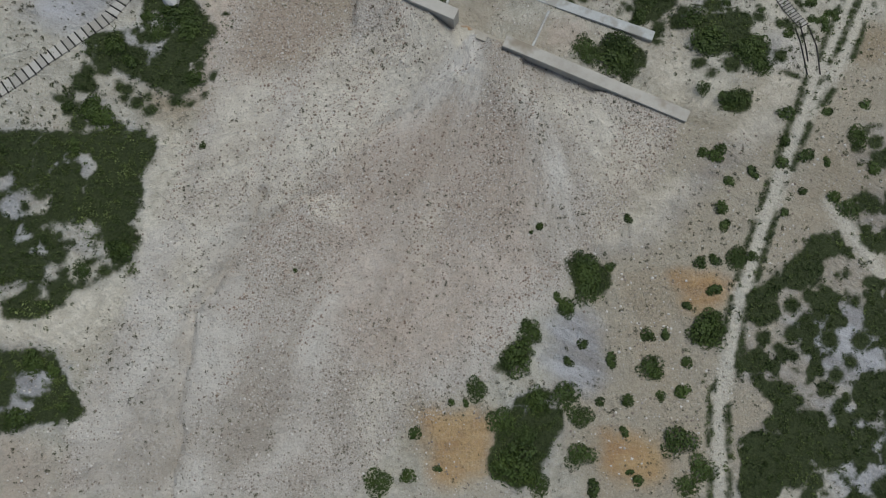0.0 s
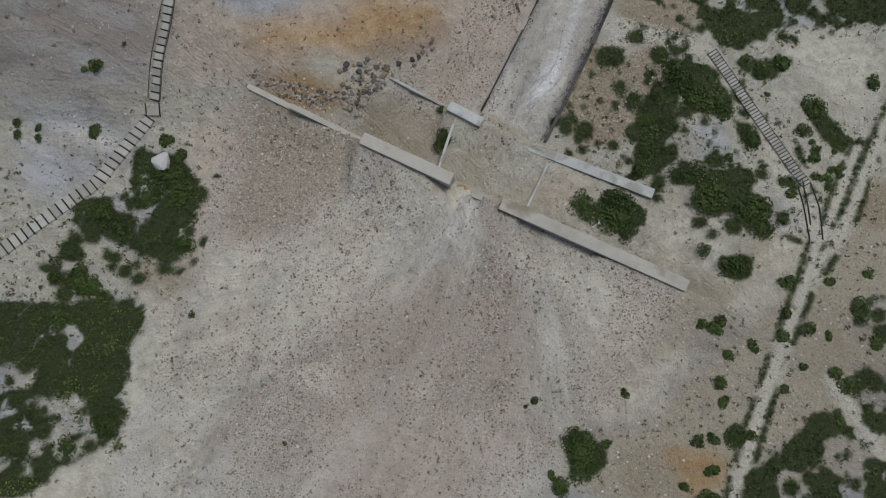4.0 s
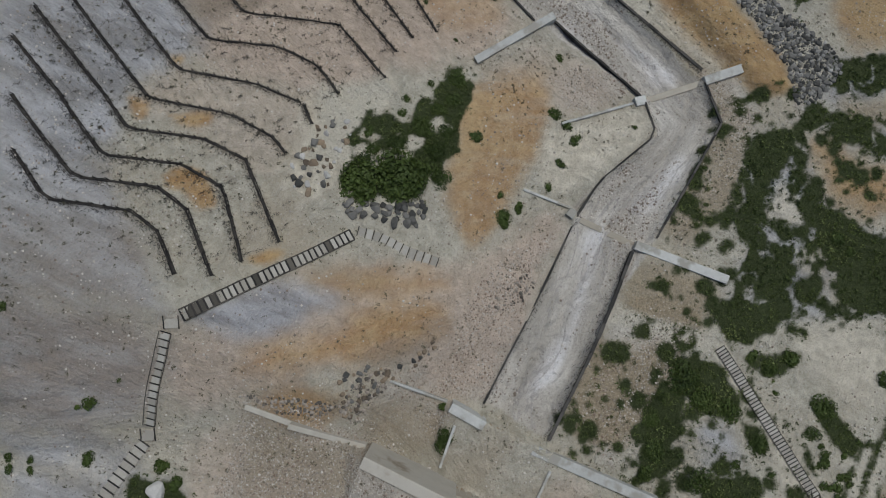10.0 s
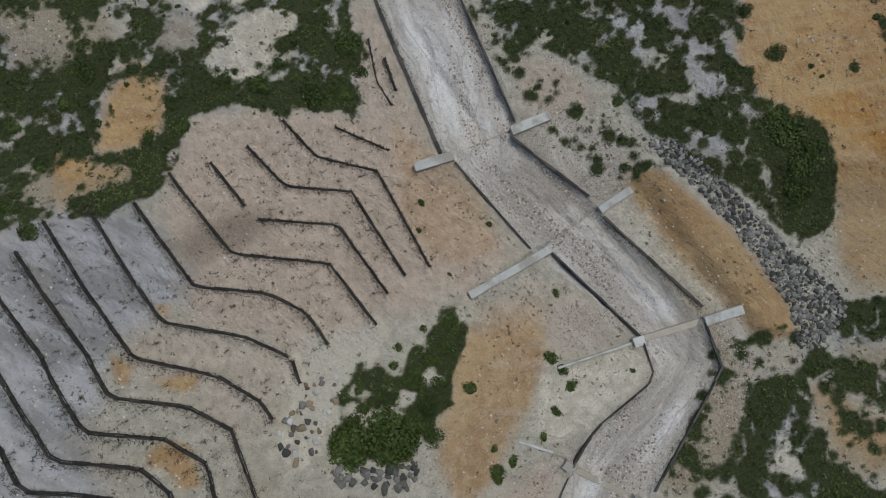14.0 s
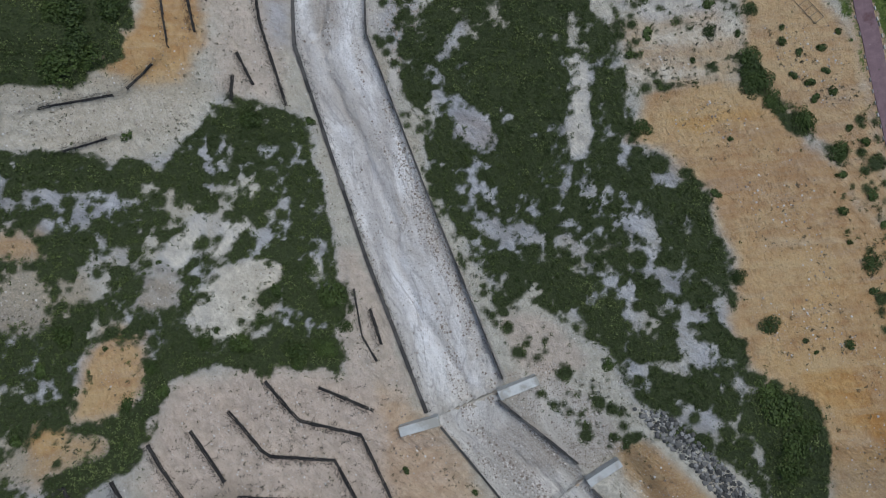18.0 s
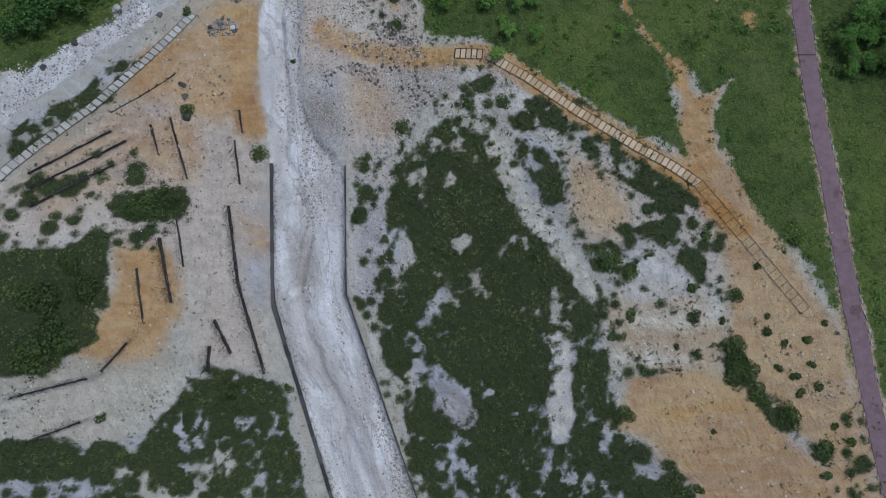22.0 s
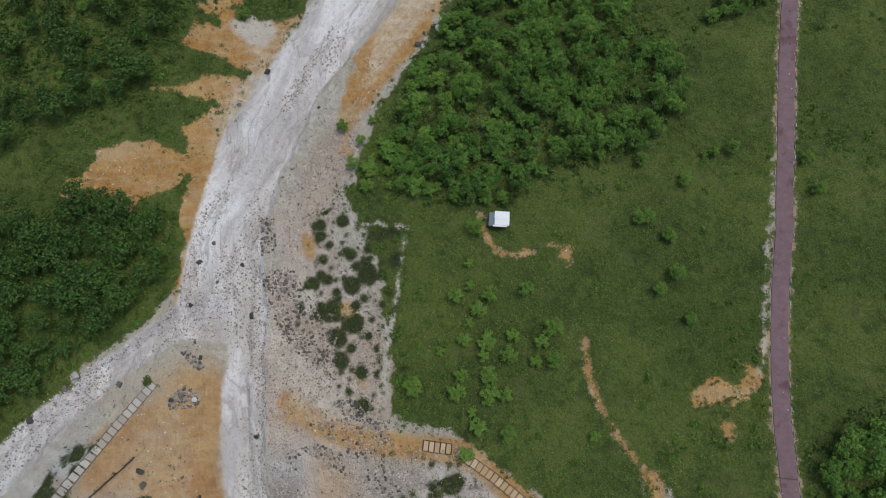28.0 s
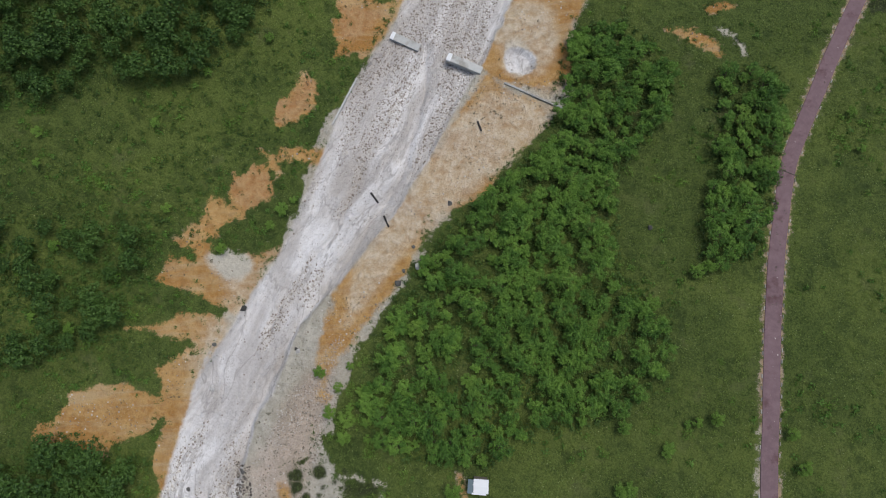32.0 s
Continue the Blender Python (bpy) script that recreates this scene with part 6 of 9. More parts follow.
        here = calc(N, L, "MULTIPLY", calc(N, L, "SUBTRACT", 1.0, stretch(N, L, vo.outputs["Distance"], .25, .5)), stretch(N, L, sp.outputs[0], 1 - share, 1 - share * .8))
        here = calc(N, L, "MULTIPLY", here, calc(N, L, "ADD", calc(N, L, "MULTIPLY", pebbly, .34), calc(N, L, "MULTIPLY", calc(N, L, "MULTIPLY", stony, calc(N, L, "ADD", k["cobble"], .25)), .5)))
        here = calc(N, L, "MULTIPLY", calc(N, L, "MULTIPLY", here, open_ground), stretch(N, L, stain, .3, .55))
        c = blend(N, L, here, c, blend(N, L, stretch(N, L, sp.outputs[1], .15, .85), dark, pale))
    dull = N.new("ShaderNodeMix")
    dull.data_type, dull.blend_type = "RGBA", "MULTIPLY"
    L.new(calc(N, L, "MULTIPLY", stretch(N, L, grit, .45, .7), .5), dull.inputs[0])
    L.new(c, dull.inputs[6])
    dull.inputs[7].default_value = (.66, .62, .58, 1)
    L.new(dull.outputs[2], b.inputs["Base Color"])
    bump = N.new("ShaderNodeBump")
    bump.inputs["Strength"].default_value, bump.inputs["Distance"].default_value = .8, .3
    L.new(calc(N, L, "ADD", fine, calc(N, L, "MULTIPLY", grit, .4)), bump.inputs["Height"])
    lumps = N.new("ShaderNodeBump")
    lumps.inputs["Strength"].default_value, lumps.inputs["Distance"].default_value = .9, 1.1
    L.new(calc(N, L, "ADD", mid, calc(N, L, "MULTIPLY", runfine, .6)), lumps.inputs["Height"])
    L.new(lumps.outputs[0], bump.inputs["Normal"])
    L.new(bump.outputs[0], b.inputs["Normal"])
    return m


me.materials.append(ground_material())
ground = tagged(new("ground", me), "pale volcanic sand, ochre soil and green turf on a slope", "ground", kind="structure")

# ---- building helpers ----


def mesh_of(name, verts, faces, material, smooth=False):
    verts, faces = np.asarray(verts, np.float32), np.asarray(faces, np.int32)
    m = bpy.data.meshes.new(name)
    k = faces.shape[1]
    m.vertices.add(len(verts))
    m.vertices.foreach_set("co", verts.ravel())
    m.loops.add(faces.size)
    m.loops.foreach_set("vertex_index", faces.ravel())
    m.polygons.add(len(faces))
    m.polygons.foreach_set("loop_start", np.arange(0, faces.size, k, dtype=np.int32))
    m.polygons.foreach_set("use_smooth", np.full(len(faces), smooth))
    m.update(calc_edges=True)
    m.materials.append(material)
    return m


def thing(name, at, label, category, group=""):
    e = new(name)
    e.empty_display_size = .3
    e.location = at
    return tagged(e, label, category, group)


def part(name, data, parent, m, label=""):
    """A part of a thing, at the world pose m."""
    o = new(name, data)
    o.parent = parent
    base, up = parent, Matrix()
    while base:
        up = base.matrix_basis.inverted() @ up if base.parent is None else up @ base.matrix_basis.inverted()
        base = base.parent
    o.matrix_basis = up @ m
    return tagged(o, label)


def box_mesh(name, material, bevel=.06):
    """A unit cube, with bevelled edges."""
    bm = bmesh.new()
    bmesh.ops.create_cube(bm, size=1)
    bmesh.ops.bevel(bm, geom=bm.edges[:], offset=bevel, segments=1, affect="EDGES")
    m = bpy.data.meshes.new(name)
    bm.to_mesh(m)
    m.materials.append(material)
    return m


def log_mesh(name, material, seed):
    """A log of length 1 along x and radius 1, uneven."""
    r = np.random.RandomState(seed)
    rings, sides = 5, 7
    v, f = [], []
    for i in range(rings):
        for j in range(sides):
            a, q = 2 * math.pi * j / sides, (1 + r.uniform(-.14, .14)) * (1 - .12 * i / rings)
            v.append((i / (rings - 1) - .5, q * math.cos(a), q * math.sin(a)))
    for i in range(rings - 1):
        for j in range(sides):
            a, b = i * sides + j, i * sides + (j + 1) % sides
            f.append((a, b, b + sides, a + sides))
    m = bpy.data.meshes.new(name)
    m.from_pydata(v, [], f + [tuple(range(sides))[::-1], tuple(range((rings - 1) * sides, rings * sides))])
    m.materials.append(material)
    return m


def along(a, b, thick, wide=None):
    """The pose of a unit length that reaches from a to b."""
    a, b = Vector(a), Vector(b)
    d = b - a
    x = d.normalized()
    y = Vector((0, 0, 1)).cross(x)
    y = y.normalized() if y.length > 1e-4 else Vector((0, 1, 0))
    z = x.cross(y)
    rot = Matrix((x, y, z)).transposed().to_4x4()
    return Matrix.Translation((a + b) / 2) @ rot @ Matrix.Diagonal((d.length, wide or thick, thick, 1))


def walkline(poly, step):
    """Points at even steps along a line, with the direction."""
    p = np.array(poly, float)
    seg = np.hypot(*np.diff(p, axis=0).T)
    s = np.concatenate([[0], np.cumsum(seg)])
    n = max(1, int(round(s[-1] / step)))
    at = np.linspace(0, s[-1], n + 1)
    x, y = np.interp(at, s, p[:, 0]), np.interp(at, s, p[:, 1])
    i = np.clip(np.searchsorted(s, at, "right") - 1, 0, len(seg) - 1)
    d = np.diff(p, axis=0)[i] / seg[i][:, None]
    return np.stack([x, y], 1), d


def ground_point(x, y, up=0.0):
    return Vector((float(x), float(y), float(gz(x, y)) + up))


def smooth_line(poly, step=2.0):
    """A line with its corners eased."""
    p = np.array(poly, float)
    for _ in range(2):
        q = [p[0]]
        for a, b in zip(p, p[1:]):
            q += [a * .75 + b * .25, a * .25 + b * .75]
        p = np.array(q + [p[-1]])
    return p.tolist()


def varied(name, a, c, scale=2.0, rough_=.85, spread_=.5, bump_=.3, per="object", dark=None, dark_at=(.58, .7)):
    """A material between two colours, by object or by piece, with grain and stains."""
    m, N, L, b = shader(name, rough_)
    co = N.new("ShaderNodeTexCoord").outputs["Object"] if per == "object" else N.new("ShaderNodeNewGeometry").outputs["Position"]
    if per == "island":
        rnd = N.new("ShaderNodeNewGeometry").outputs["Random Per Island"]
    else:
        rnd = N.new("ShaderNodeObjectInfo").outputs["Random"]
    grain = tex(N, L, scale, 5, co, .7)
    f = calc(N, L, "ADD", calc(N, L, "MULTIPLY", rnd, spread_), calc(N, L, "MULTIPLY", grain, 1 - spread_))
    c_ = blend(N, L, stretch(N, L, f, .25, .75), a, c)
    if dark:
        c_ = blend(N, L, stretch(N, L, tex(N, L, scale * .35, 4, co), *dark_at), c_, dark)
    L.new(c_, b.inputs["Base Color"])
    if bump_:
        bump = N.new("ShaderNodeBump")
        bump.inputs["Strength"].default_value, bump.inputs["Distance"].default_value = bump_, .05
        L.new(tex(N, L, scale * 4, 4, co), bump.inputs["Height"])
        L.new(bump.outputs[0], b.inputs["Normal"])
    return m


def leafy(name, a, c, light, moods=0.0):
    """Leaves: a shade for each leaf, and one for each plant."""
    m, N, L, b = shader(name, .6)
    geo, info = N.new("ShaderNodeNewGeometry"), N.new("ShaderNodeObjectInfo")
    one = blend(N, L, stretch(N, L, geo.outputs["Random Per Island"], 0, 1), a, c)
    patch = calc(N, L, "ADD", stretch(N, L, tex(N, L, .3, 4, geo.outputs["Position"]), .42, .66), stretch(N, L, tex(N, L, .06, 3, geo.outputs["Position"]), .4, .62))
    drift = calc(N, L, "ADD", calc(N, L, "MULTIPLY", info.outputs["Random"], .4), calc(N, L, "MULTIPLY", patch, .3))
    mood = calc(N, L, "FRACT", calc(N, L, "MULTIPLY", info.outputs["Random"], 7.31))
    dim = N.new("ShaderNodeMix")
    dim.data_type, dim.blend_type = "RGBA", "MULTIPLY"
    clump = stretch(N, L, tex(N, L, .4, 2, geo.outputs["Position"]), .46, .62)
    L.new(calc(N, L, "MULTIPLY", calc(N, L, "MAXIMUM", stretch(N, L, mood, .45, 1), clump), moods), dim.inputs[0])
    L.new(blend(N, L, drift, one, light), dim.inputs[6])
    dim.inputs[7].default_value = (.52, .62, .62, 1)
    L.new(dim.outputs[2], b.inputs["Base Color"])
    return m


concrete_m = varied("weathered_concrete", (.37, .375, .365), (.52, .525, .51), .7, .9, .3, .3, "world", (.30, .29, .26), (.5, .64))
brown_concrete_m = varied("brown_concrete", (.30, .275, .235), (.43, .405, .36), .35, .9, .3, .3, "world", (.25, .215, .165))
face_m = varied("stained_concrete", (.31, .28, .23), (.43, .40, .345), .5, .9, .3, .3, "world", (.30, .19, .10), (.55, .66))
# near-black: the shade on the walls' inner faces is put into this colour
wall_m = varied("shade_toned_wall_stone", (.035, .034, .033), (.085, .08, .075), 1.2, .9, .5, .5, "world")
wood_m = varied("old_dark_wood", (.022, .021, .022), (.055, .051, .048), 3, .9, .5, .5)
tread_m = varied("packed_tread", (.28, .265, .235), (.40, .385, .35), 2, .95, .5, .4, "world")
ochre_tread_m = varied("ochre_plank", (.40, .28, .155), (.52, .40, .26), 2, .9, .5, .4, "world")
rail_m = varied("grey_timber", (.06, .056, .05), (.12, .11, .095), 3, .9, .5, .5)
soft_m = varied("sun_bleached_timber", (.12, .095, .07), (.24, .20, .15), 3, .9, .5, .5)
rock_m = varied("grey_boulder", (.05, .05, .048), (.17, .165, .155), 1.5, .9, .55, .8, "object", (.07, .068, .058))
ochre_rock_m = varied("rusty_rock", (.10, .08, .062), (.25, .195, .14), 1.5, .9, .55, .8, "object", (.07, .06, .05))
pale_rock_m = varied("pale_rock", (.34, .33, .32), (.52, .51, .49), 1.5, .9, .4, .6, "object", (.24, .22, .20))
pebble_m = varied("river_stone", (.235, .195, .16), (.60, .565, .52), .8, .9, .9, 0, "island")
fan_m = varied("fan_gravel", (.22, .185, .15), (.53, .49, .44), .8, .9, .9, 0, "island")
cobble_m = varied("brown_cobble", (.21, .155, .12), (.43, .355, .295), .8, .9, .9, 0, "island")
pale_pebble_m = varied("pale_stone", (.30, .27, .24), (.62, .59, .55), .8, .9, .9, 0, "island")
bush_m = leafy("shrub_leaf", (.016, .029, .006), (.04, .062, .013), (.06, .09, .018))
heath_m = leafy("heath_leaf", (.018, .032, .008), (.050, .076, .019), (.15, .185, .055))
dry_m = leafy("dry_shrub_leaf", (.05, .05, .03), (.11, .105, .065), (.10, .095, .06))
tree_m = leafy("tree_leaf", (.024, .074, .012), (.10, .21, .032), (.16, .29, .045), .85)
lime_m = leafy("light_leaf", (.055, .13, .017), (.12, .225, .036), (.14, .24, .038))
grass_m = leafy("meadow_blade", (.026, .06, .009), (.15, .215, .045), (.13, .19, .035))
pale_m = leafy("seed_head", (.14, .185, .07), (.31, .36, .17), (.23, .30, .10))
far_leaf_m = leafy("far_wood_leaf", (.017, .048, .010), (.052, .11, .021), (.08, .15, .028))
moss_m = leafy("moss_leaf", (.05, .075, .02), (.125, .16, .05), (.20, .23, .085))
fern_m = leafy("fern_leaf", (.016, .042, .008), (.05, .10, .018), (.10, .165, .03))
under_m = leafy("undergrowth_leaf", (.018, .046, .009), (.05, .10, .02), (.075, .135, .026))
brush_m = leafy("dry_brush_leaf", (.05, .045, .035), (.13, .115, .09), (.06, .085, .03))
bark_m = varied("bark", (.05, .04, .03), (.11, .09, .07), 4, .95, .4, .5)
asphalt_m = varied("red_asphalt", (.14, .092, .102), (.195, .132, .145), .8, .85, .1, .3, "world", (.10, .055, .06), (.56, .72))
kerb_m = varied("kerb_stone", (.26, .245, .23), (.50, .48, .45), 2, .9, .6, .3)
roof_m = varied("white_sheet_roof", (.66, .68, .70), (.78, .80, .82), .6, .45, .2, .1)
blue_m = varied("blue_grey_sheet", (.10, .14, .16), (.15, .20, .22), .8, .5, .2, .1)
plank_m = varied("hut_plank", (.16, .14, .12), (.24, .21, .18), 3, .9, .4, .4)

box_concrete = box_mesh("concrete_block", concrete_m, .03)
LOGS = [log_mesh("log", wood_m, 50 + i) for i in range(4)]
RAILS = [log_mesh("rail_log", rail_m, 60 + i) for i in range(3)]

# ---- check dams ----


def wall_piece(name, a, b, top_a, top_b, foot_a, foot_b, wide, material, bend=0.0):
    """An upright wall from a to b with a battered back, as one mesh."""
    a, b = Vector((*a, 0)), Vector((*b, 0))
    n = Vector((a.y - b.y, b.x - a.x, 0)).normalized()
    bm = bmesh.new()
    steps = max(1, int((b - a).length / 3))
    rings = []
    for i in range(steps + 1):
        k = i / steps
        p, t, f = a.lerp(b, k), top_a + (top_b - top_a) * k, foot_a + (foot_b - foot_a) * k
        rings.append([bm.verts.new(q) for q in (p - n * wide / 2 + Vector((0, 0, f)), p + n * (wide / 2 + bend) + Vector((0, 0, f)),
                                                p + n * wide / 2 + Vector((0, 0, t)), p - n * wide / 2 + Vector((0, 0, t)))])
    for r, q in zip(rings, rings[1:]):
        for i in range(4):
            bm.faces.new((r[i], q[i], q[(i + 1) % 4], r[(i + 1) % 4]))
    bm.faces.new(rings[0])
    bm.faces.new(rings[-1][::-1])
    bmesh.ops.recalc_face_normals(bm, faces=bm.faces[:])
    sharp = [e for e in bm.edges if len(e.link_faces) == 2 and e.calc_face_angle(0) > .8]
    bmesh.ops.bevel(bm, geom=sharp, offset=.06, segments=1, affect="EDGES")
    m = bpy.data.meshes.new(name)
    bm.to_mesh(m)
    bm.free()
    m.materials.append(material)
    return m


for k, (ends, drop, wide, (crest_l, crest_r)) in enumerate(DAMS):
    wing_m = brown_concrete_m if k == 0 else concrete_m
    (p0, p1, p2, p3) = ends
    n = Vector((p0[1] - p3[1], p3[0] - p0[0])).normalized()
    up = [float(gz(p[0] - n.x * 2, p[1] - n.y * 2)) for p in ends]
    low = [float(gz(p[0] + n.x * 2, p[1] + n.y * 2)) for p in ends]
    foot = min(low + up) - .8
    dam = thing("check_dam", (*p1, foot), "weathered pale concrete check dam with a low spillway", "dam", "check dams along the stream")
    part("wing_wall", wall_piece("wing_wall", p0, p1, max(crest_l, up[0] + .25), max(crest_l, up[1] + .25), foot, foot, wide, wing_m), dam, Matrix())
    part("wing_wall", wall_piece("wing_wall", p2, p3, max(crest_r, up[2] + .25), max(crest_r, up[3] + .25), foot, foot, wide, wing_m), dam, Matrix())
    mid_up = max(float(gz((p1[0] + p2[0]) / 2 - n.x * 2, (p1[1] + p2[1]) / 2 - n.y * 2)) + .12, foot + 1.2)
    q1 = (p1[0] + (p2[0] - p1[0]) * .004, p1[1] + (p2[1] - p1[1]) * .004)
    part("spillway_sill", wall_piece("spillway_sill", q1, p2, mid_up, mid_up, foot, foot, wide * .7, face_m), dam, Matrix(), "ochre-stained spillway sill")
# buried training walls beside the dams
for poly in ([(-28.8, 52.4), (-22.9, 49.6), (-13, 45.3)], [(-9.3, 55), (-1, 51.3)], [(14.1, 41.5), (11, 35.3)], [(0.1, 48.1), (-2.2, 41.7)],
             [(11.2, 83.9), (18.9, 81.1)], [(17.7, 94.8), (29.9, 98.5)], [(-6.6, 362.5), (-11.3, 352.1)], [(24.2, 361.4), (35.8, 355.4)]):
    t = thing("training_wall", ground_point(*poly[0], -.4), "low pale concrete training wall flush with the gravel", "wall")
    for a, b in zip(poly, poly[1:]):
        between = [float(gz(a[0] + (b[0] - a[0]) * q / 8, a[1] + (b[1] - a[1]) * q / 8)) for q in range(9)]
        clear = max(z - (between[0] + (between[8] - between[0]) * q / 8) for q, z in enumerate(between)) + .3
        za, zb = between[0], between[8]
        part("wall_length", wall_piece("wall_length", a, b, za + clear, zb + clear, za - .9, zb - .9, .8 if poly[0][0] < -20 else .4, brown_concrete_m if poly[0][0] < -20 else concrete_m), t, Matrix())
# the far dam: two wing blocks and an apron
for a, b, lab in (([(0.2, 372.3)], [(6.3, 369.5)], "short sloping concrete wing"), ([(12.3, 367.1)], [(19.5, 364.1)], "pale block-topped concrete wing")):
    a, b = a[0], b[0]
    za = max(float(gz(*a)), float(gz(*b)))
    t = thing("dam_wing", (*a, za - 1), "pale concrete dam wing half buried in white silt", "dam")
    part("wing_wall", wall_piece("wing_wall", a, b, za + .5, za + .5, za - 2.5, za - 2.5, 1.6, concrete_m), t, Matrix())
    part("end_block", box_mesh("end_block", roof_m, .05), t, along((*a, za + .3), (a[0] + (b[0] - a[0]) * .12, a[1] + (b[1] - a[1]) * .12, za + .3), .6, 1.65), "whitewashed end block")

# ---- channel walls ----


def twigs(seed, pts, dirs, side, count, stray=1.0):
    r = np.random.RandomState(seed)
    i = r.randint(0, len(pts), count)
    off = side * np.abs(r.normal(.25, .35, count)) + r.normal(0, .15, count)
    x = pts[i, 0] - dirs[i, 1] * off + r.uniform(-stray, stray, count)
    y = pts[i, 1] + dirs[i, 0] * off + r.uniform(-stray, stray, count)
    ang, ln, w = r.uniform(0, 6.3, count), r.uniform(.2, .75, count), r.uniform(.015, .04, count)
    z = gz(x, y) + r.uniform(.02, .3, count)
    dx, dy, dz = np.cos(ang) * ln, np.sin(ang) * ln, r.uniform(-.1, .3, count)
    px, py = -np.sin(ang) * w, np.cos(ang) * w
    v = np.stack([np.stack([x - px, y - py, z], 1), np.stack([x + px, y + py, z], 1), np.stack([x + dx, y + dy, z + dz], 1), np.stack([x, y, z + .05], 1)], 1).reshape(-1, 3)
    b = np.arange(count)[:, None] * 4
    f = np.concatenate([b + [0, 1, 2], b + [1, 3, 2], b + [3, 0, 2]])
    return v, f


# caps and panels both carry the painted shade of the inner face
cap_mesh, panel_mesh = box_mesh("cap", wall_m, .05), box_mesh("panel", wall_m, .04)
for k, poly in enumerate(WALLS):
    thick = (.3, .3, .32, .62, .5, .34, .42, .4, .32)[k]
    pts, dirs = walkline(poly, 2.4)
    t = tagged(new(f"channel_wall_{k + 1}"), "stone-filled timber wall lining the stream channel, its shade put into the dark colour", "wall", kind="structure")
    t.location = ground_point(*pts[0])
    tops = np.array([max(float(gz(p[0] - d[1] * s, p[1] + d[0] * s)) for s in (-1.1, 1.1)) for p, d in zip(pts, dirs)])
    tops = np.convolve(np.pad(tops, 2, mode="edge"), np.ones(5) / 5, "valid")
    for i, (a, b) in enumerate(zip(pts, pts[1:])):
        bank = tops[i:i + 2]
        jog = random.uniform(-.06, .06)
        pa, pb = Vector((*a, bank[0] - .75 + jog)), Vector((*b, bank[1] - .75 + jog))
        part("panel", panel_mesh, t, along(pa, pa.lerp(pb, .985), 1.7, thick * .75))
        pa.z, pb.z = pa.z + .92, pb.z + .92
        part("cap", cap_mesh, t, along(pa, pa.lerp(pb, .97), .16, thick + random.uniform(-.08, .08)))
    fine, way = walkline(poly, .5)
    v, f = twigs(850 + k, fine, way, 1 if k > 3 else -1, int(len(fine) * (12 if thick > .4 else 4)), .25)
    o = Vector(ground_point(*pts[0]))
    tagged(part("brushwood", mesh_of("brushwood", v - np.array(o), f, wood_m), t, Matrix.Translation(o), "dark dead twigs caught on the wall"), kind="stuff")

# ---- stairways ----
dark_plank = box_mesh("dark_tread", rail_m, .05)
tread_mesh, plank_mesh = box_mesh("tread", tread_m, .05), box_mesh("plank_tread", ochre_tread_m, .05)


SOFT = [log_mesh("edge_timber", soft_m, 70 + i) for i in range(3)]


def stairway(poly, step, wide, label, mesh, log_r=.1, rail=True, treads=True, rail_r=.07, logs=None):
    pts, dirs = walkline(poly, step)
    logs = logs or LOGS
    t = thing("stairway", ground_point(*pts[0]), label, "stairway", "timber stairways on the slopes")
    for i, ((x, y), (dx, dy)) in enumerate(zip(pts, dirs)):
        z = float(gz(x, y)) + .12
        n = Vector((-dy, dx, 0)) * wide / 2
        c = Vector((x, y, z))
        w = random.uniform(.92, 1.06)
        part("riser_log", logs[i % 3], t, along(c - n * w, c + n * w, log_r, log_r))
        if treads and i + 1 < len(pts):
            q = Vector((pts[i + 1][0], pts[i + 1][1], float(gz(*pts[i + 1])) + .1))
            part("tread", dark_plank if log_r > .14 and random.random() < .25 else mesh, t, along(c.lerp(q, .12) - Vector((0, 0, .05)), c.lerp(q, .9) - Vector((0, 0, .05)), .14, wide * .86))
    if rail:
        for s in (-1, 1):
            for i in range(0, len(pts) - 1, 2):
                j = min(i + 2, len(pts) - 1)
                a, b = (Vector((pts[k][0] - dirs[k][1] * s * wide / 2, pts[k][1] + dirs[k][0] * s * wide / 2, 0)) for k in (i, j))
                a.z, b.z = float(gz(a.x, a.y)) + .16, float(gz(b.x, b.y)) + .16
                part("side_rail", RAILS[i % 3], t, along(a, b, rail_r, rail_r))


GREY_STAIR = "pale gravel steps framed by dark weathered logs"
stairway([(-67.6, 24.1), (-64.2, 26.6), (-60, 29.4), (-53.8, 34.3), (-48.5, 38.6), (-44.6, 44.5), (-42.3, 47.8)], 1.05, 1.9, GREY_STAIR, tread_mesh, .11, False)
stairway([(-41.4, 50.2), (-39.8, 56.3), (-37.8, 63.1)], 1.05, 1.5, GREY_STAIR, tread_mesh)
stairway([(-35.6, 65.3), (-26.8, 70), (-19.7, 73.7), (-14.7, 76.5)], .8, 1.7, "dark timber trestle steps with log rails along the slope", tread_mesh, .15, rail_r=.12)
stairway([(-13.9, 76.9), (-10.9, 76.1), (-6.9, 74), (-2.3, 72.3)], 1.1, 1.9, "worn gravel steps with thin log edges", tread_mesh, .07, False, rail_r=.05)
stairway([(40.3, 59.1), (42.5, 55.6), (45.8, 49.8), (49.1, 44), (52.5, 37.8)], .52, 1.6, "closely set dark log steps on white sand", tread_mesh, .075, rail_r=.06)
stairway([(-69.6, 216.7), (-66, 221.8), (-58.7, 230.7), (-55.2, 236.8), (-50.6, 244.1), (-44.8, 252.1)], 1.25, 1.7, "pale gravel steps with thin timber edges beside the side stream", tread_mesh, .06, rail_r=.045, logs=SOFT)
stairway([(6.6, 242.8), (11.7, 242.4)], 1.0, 1.9, "short timber steps on ochre soil", plank_mesh, .1)
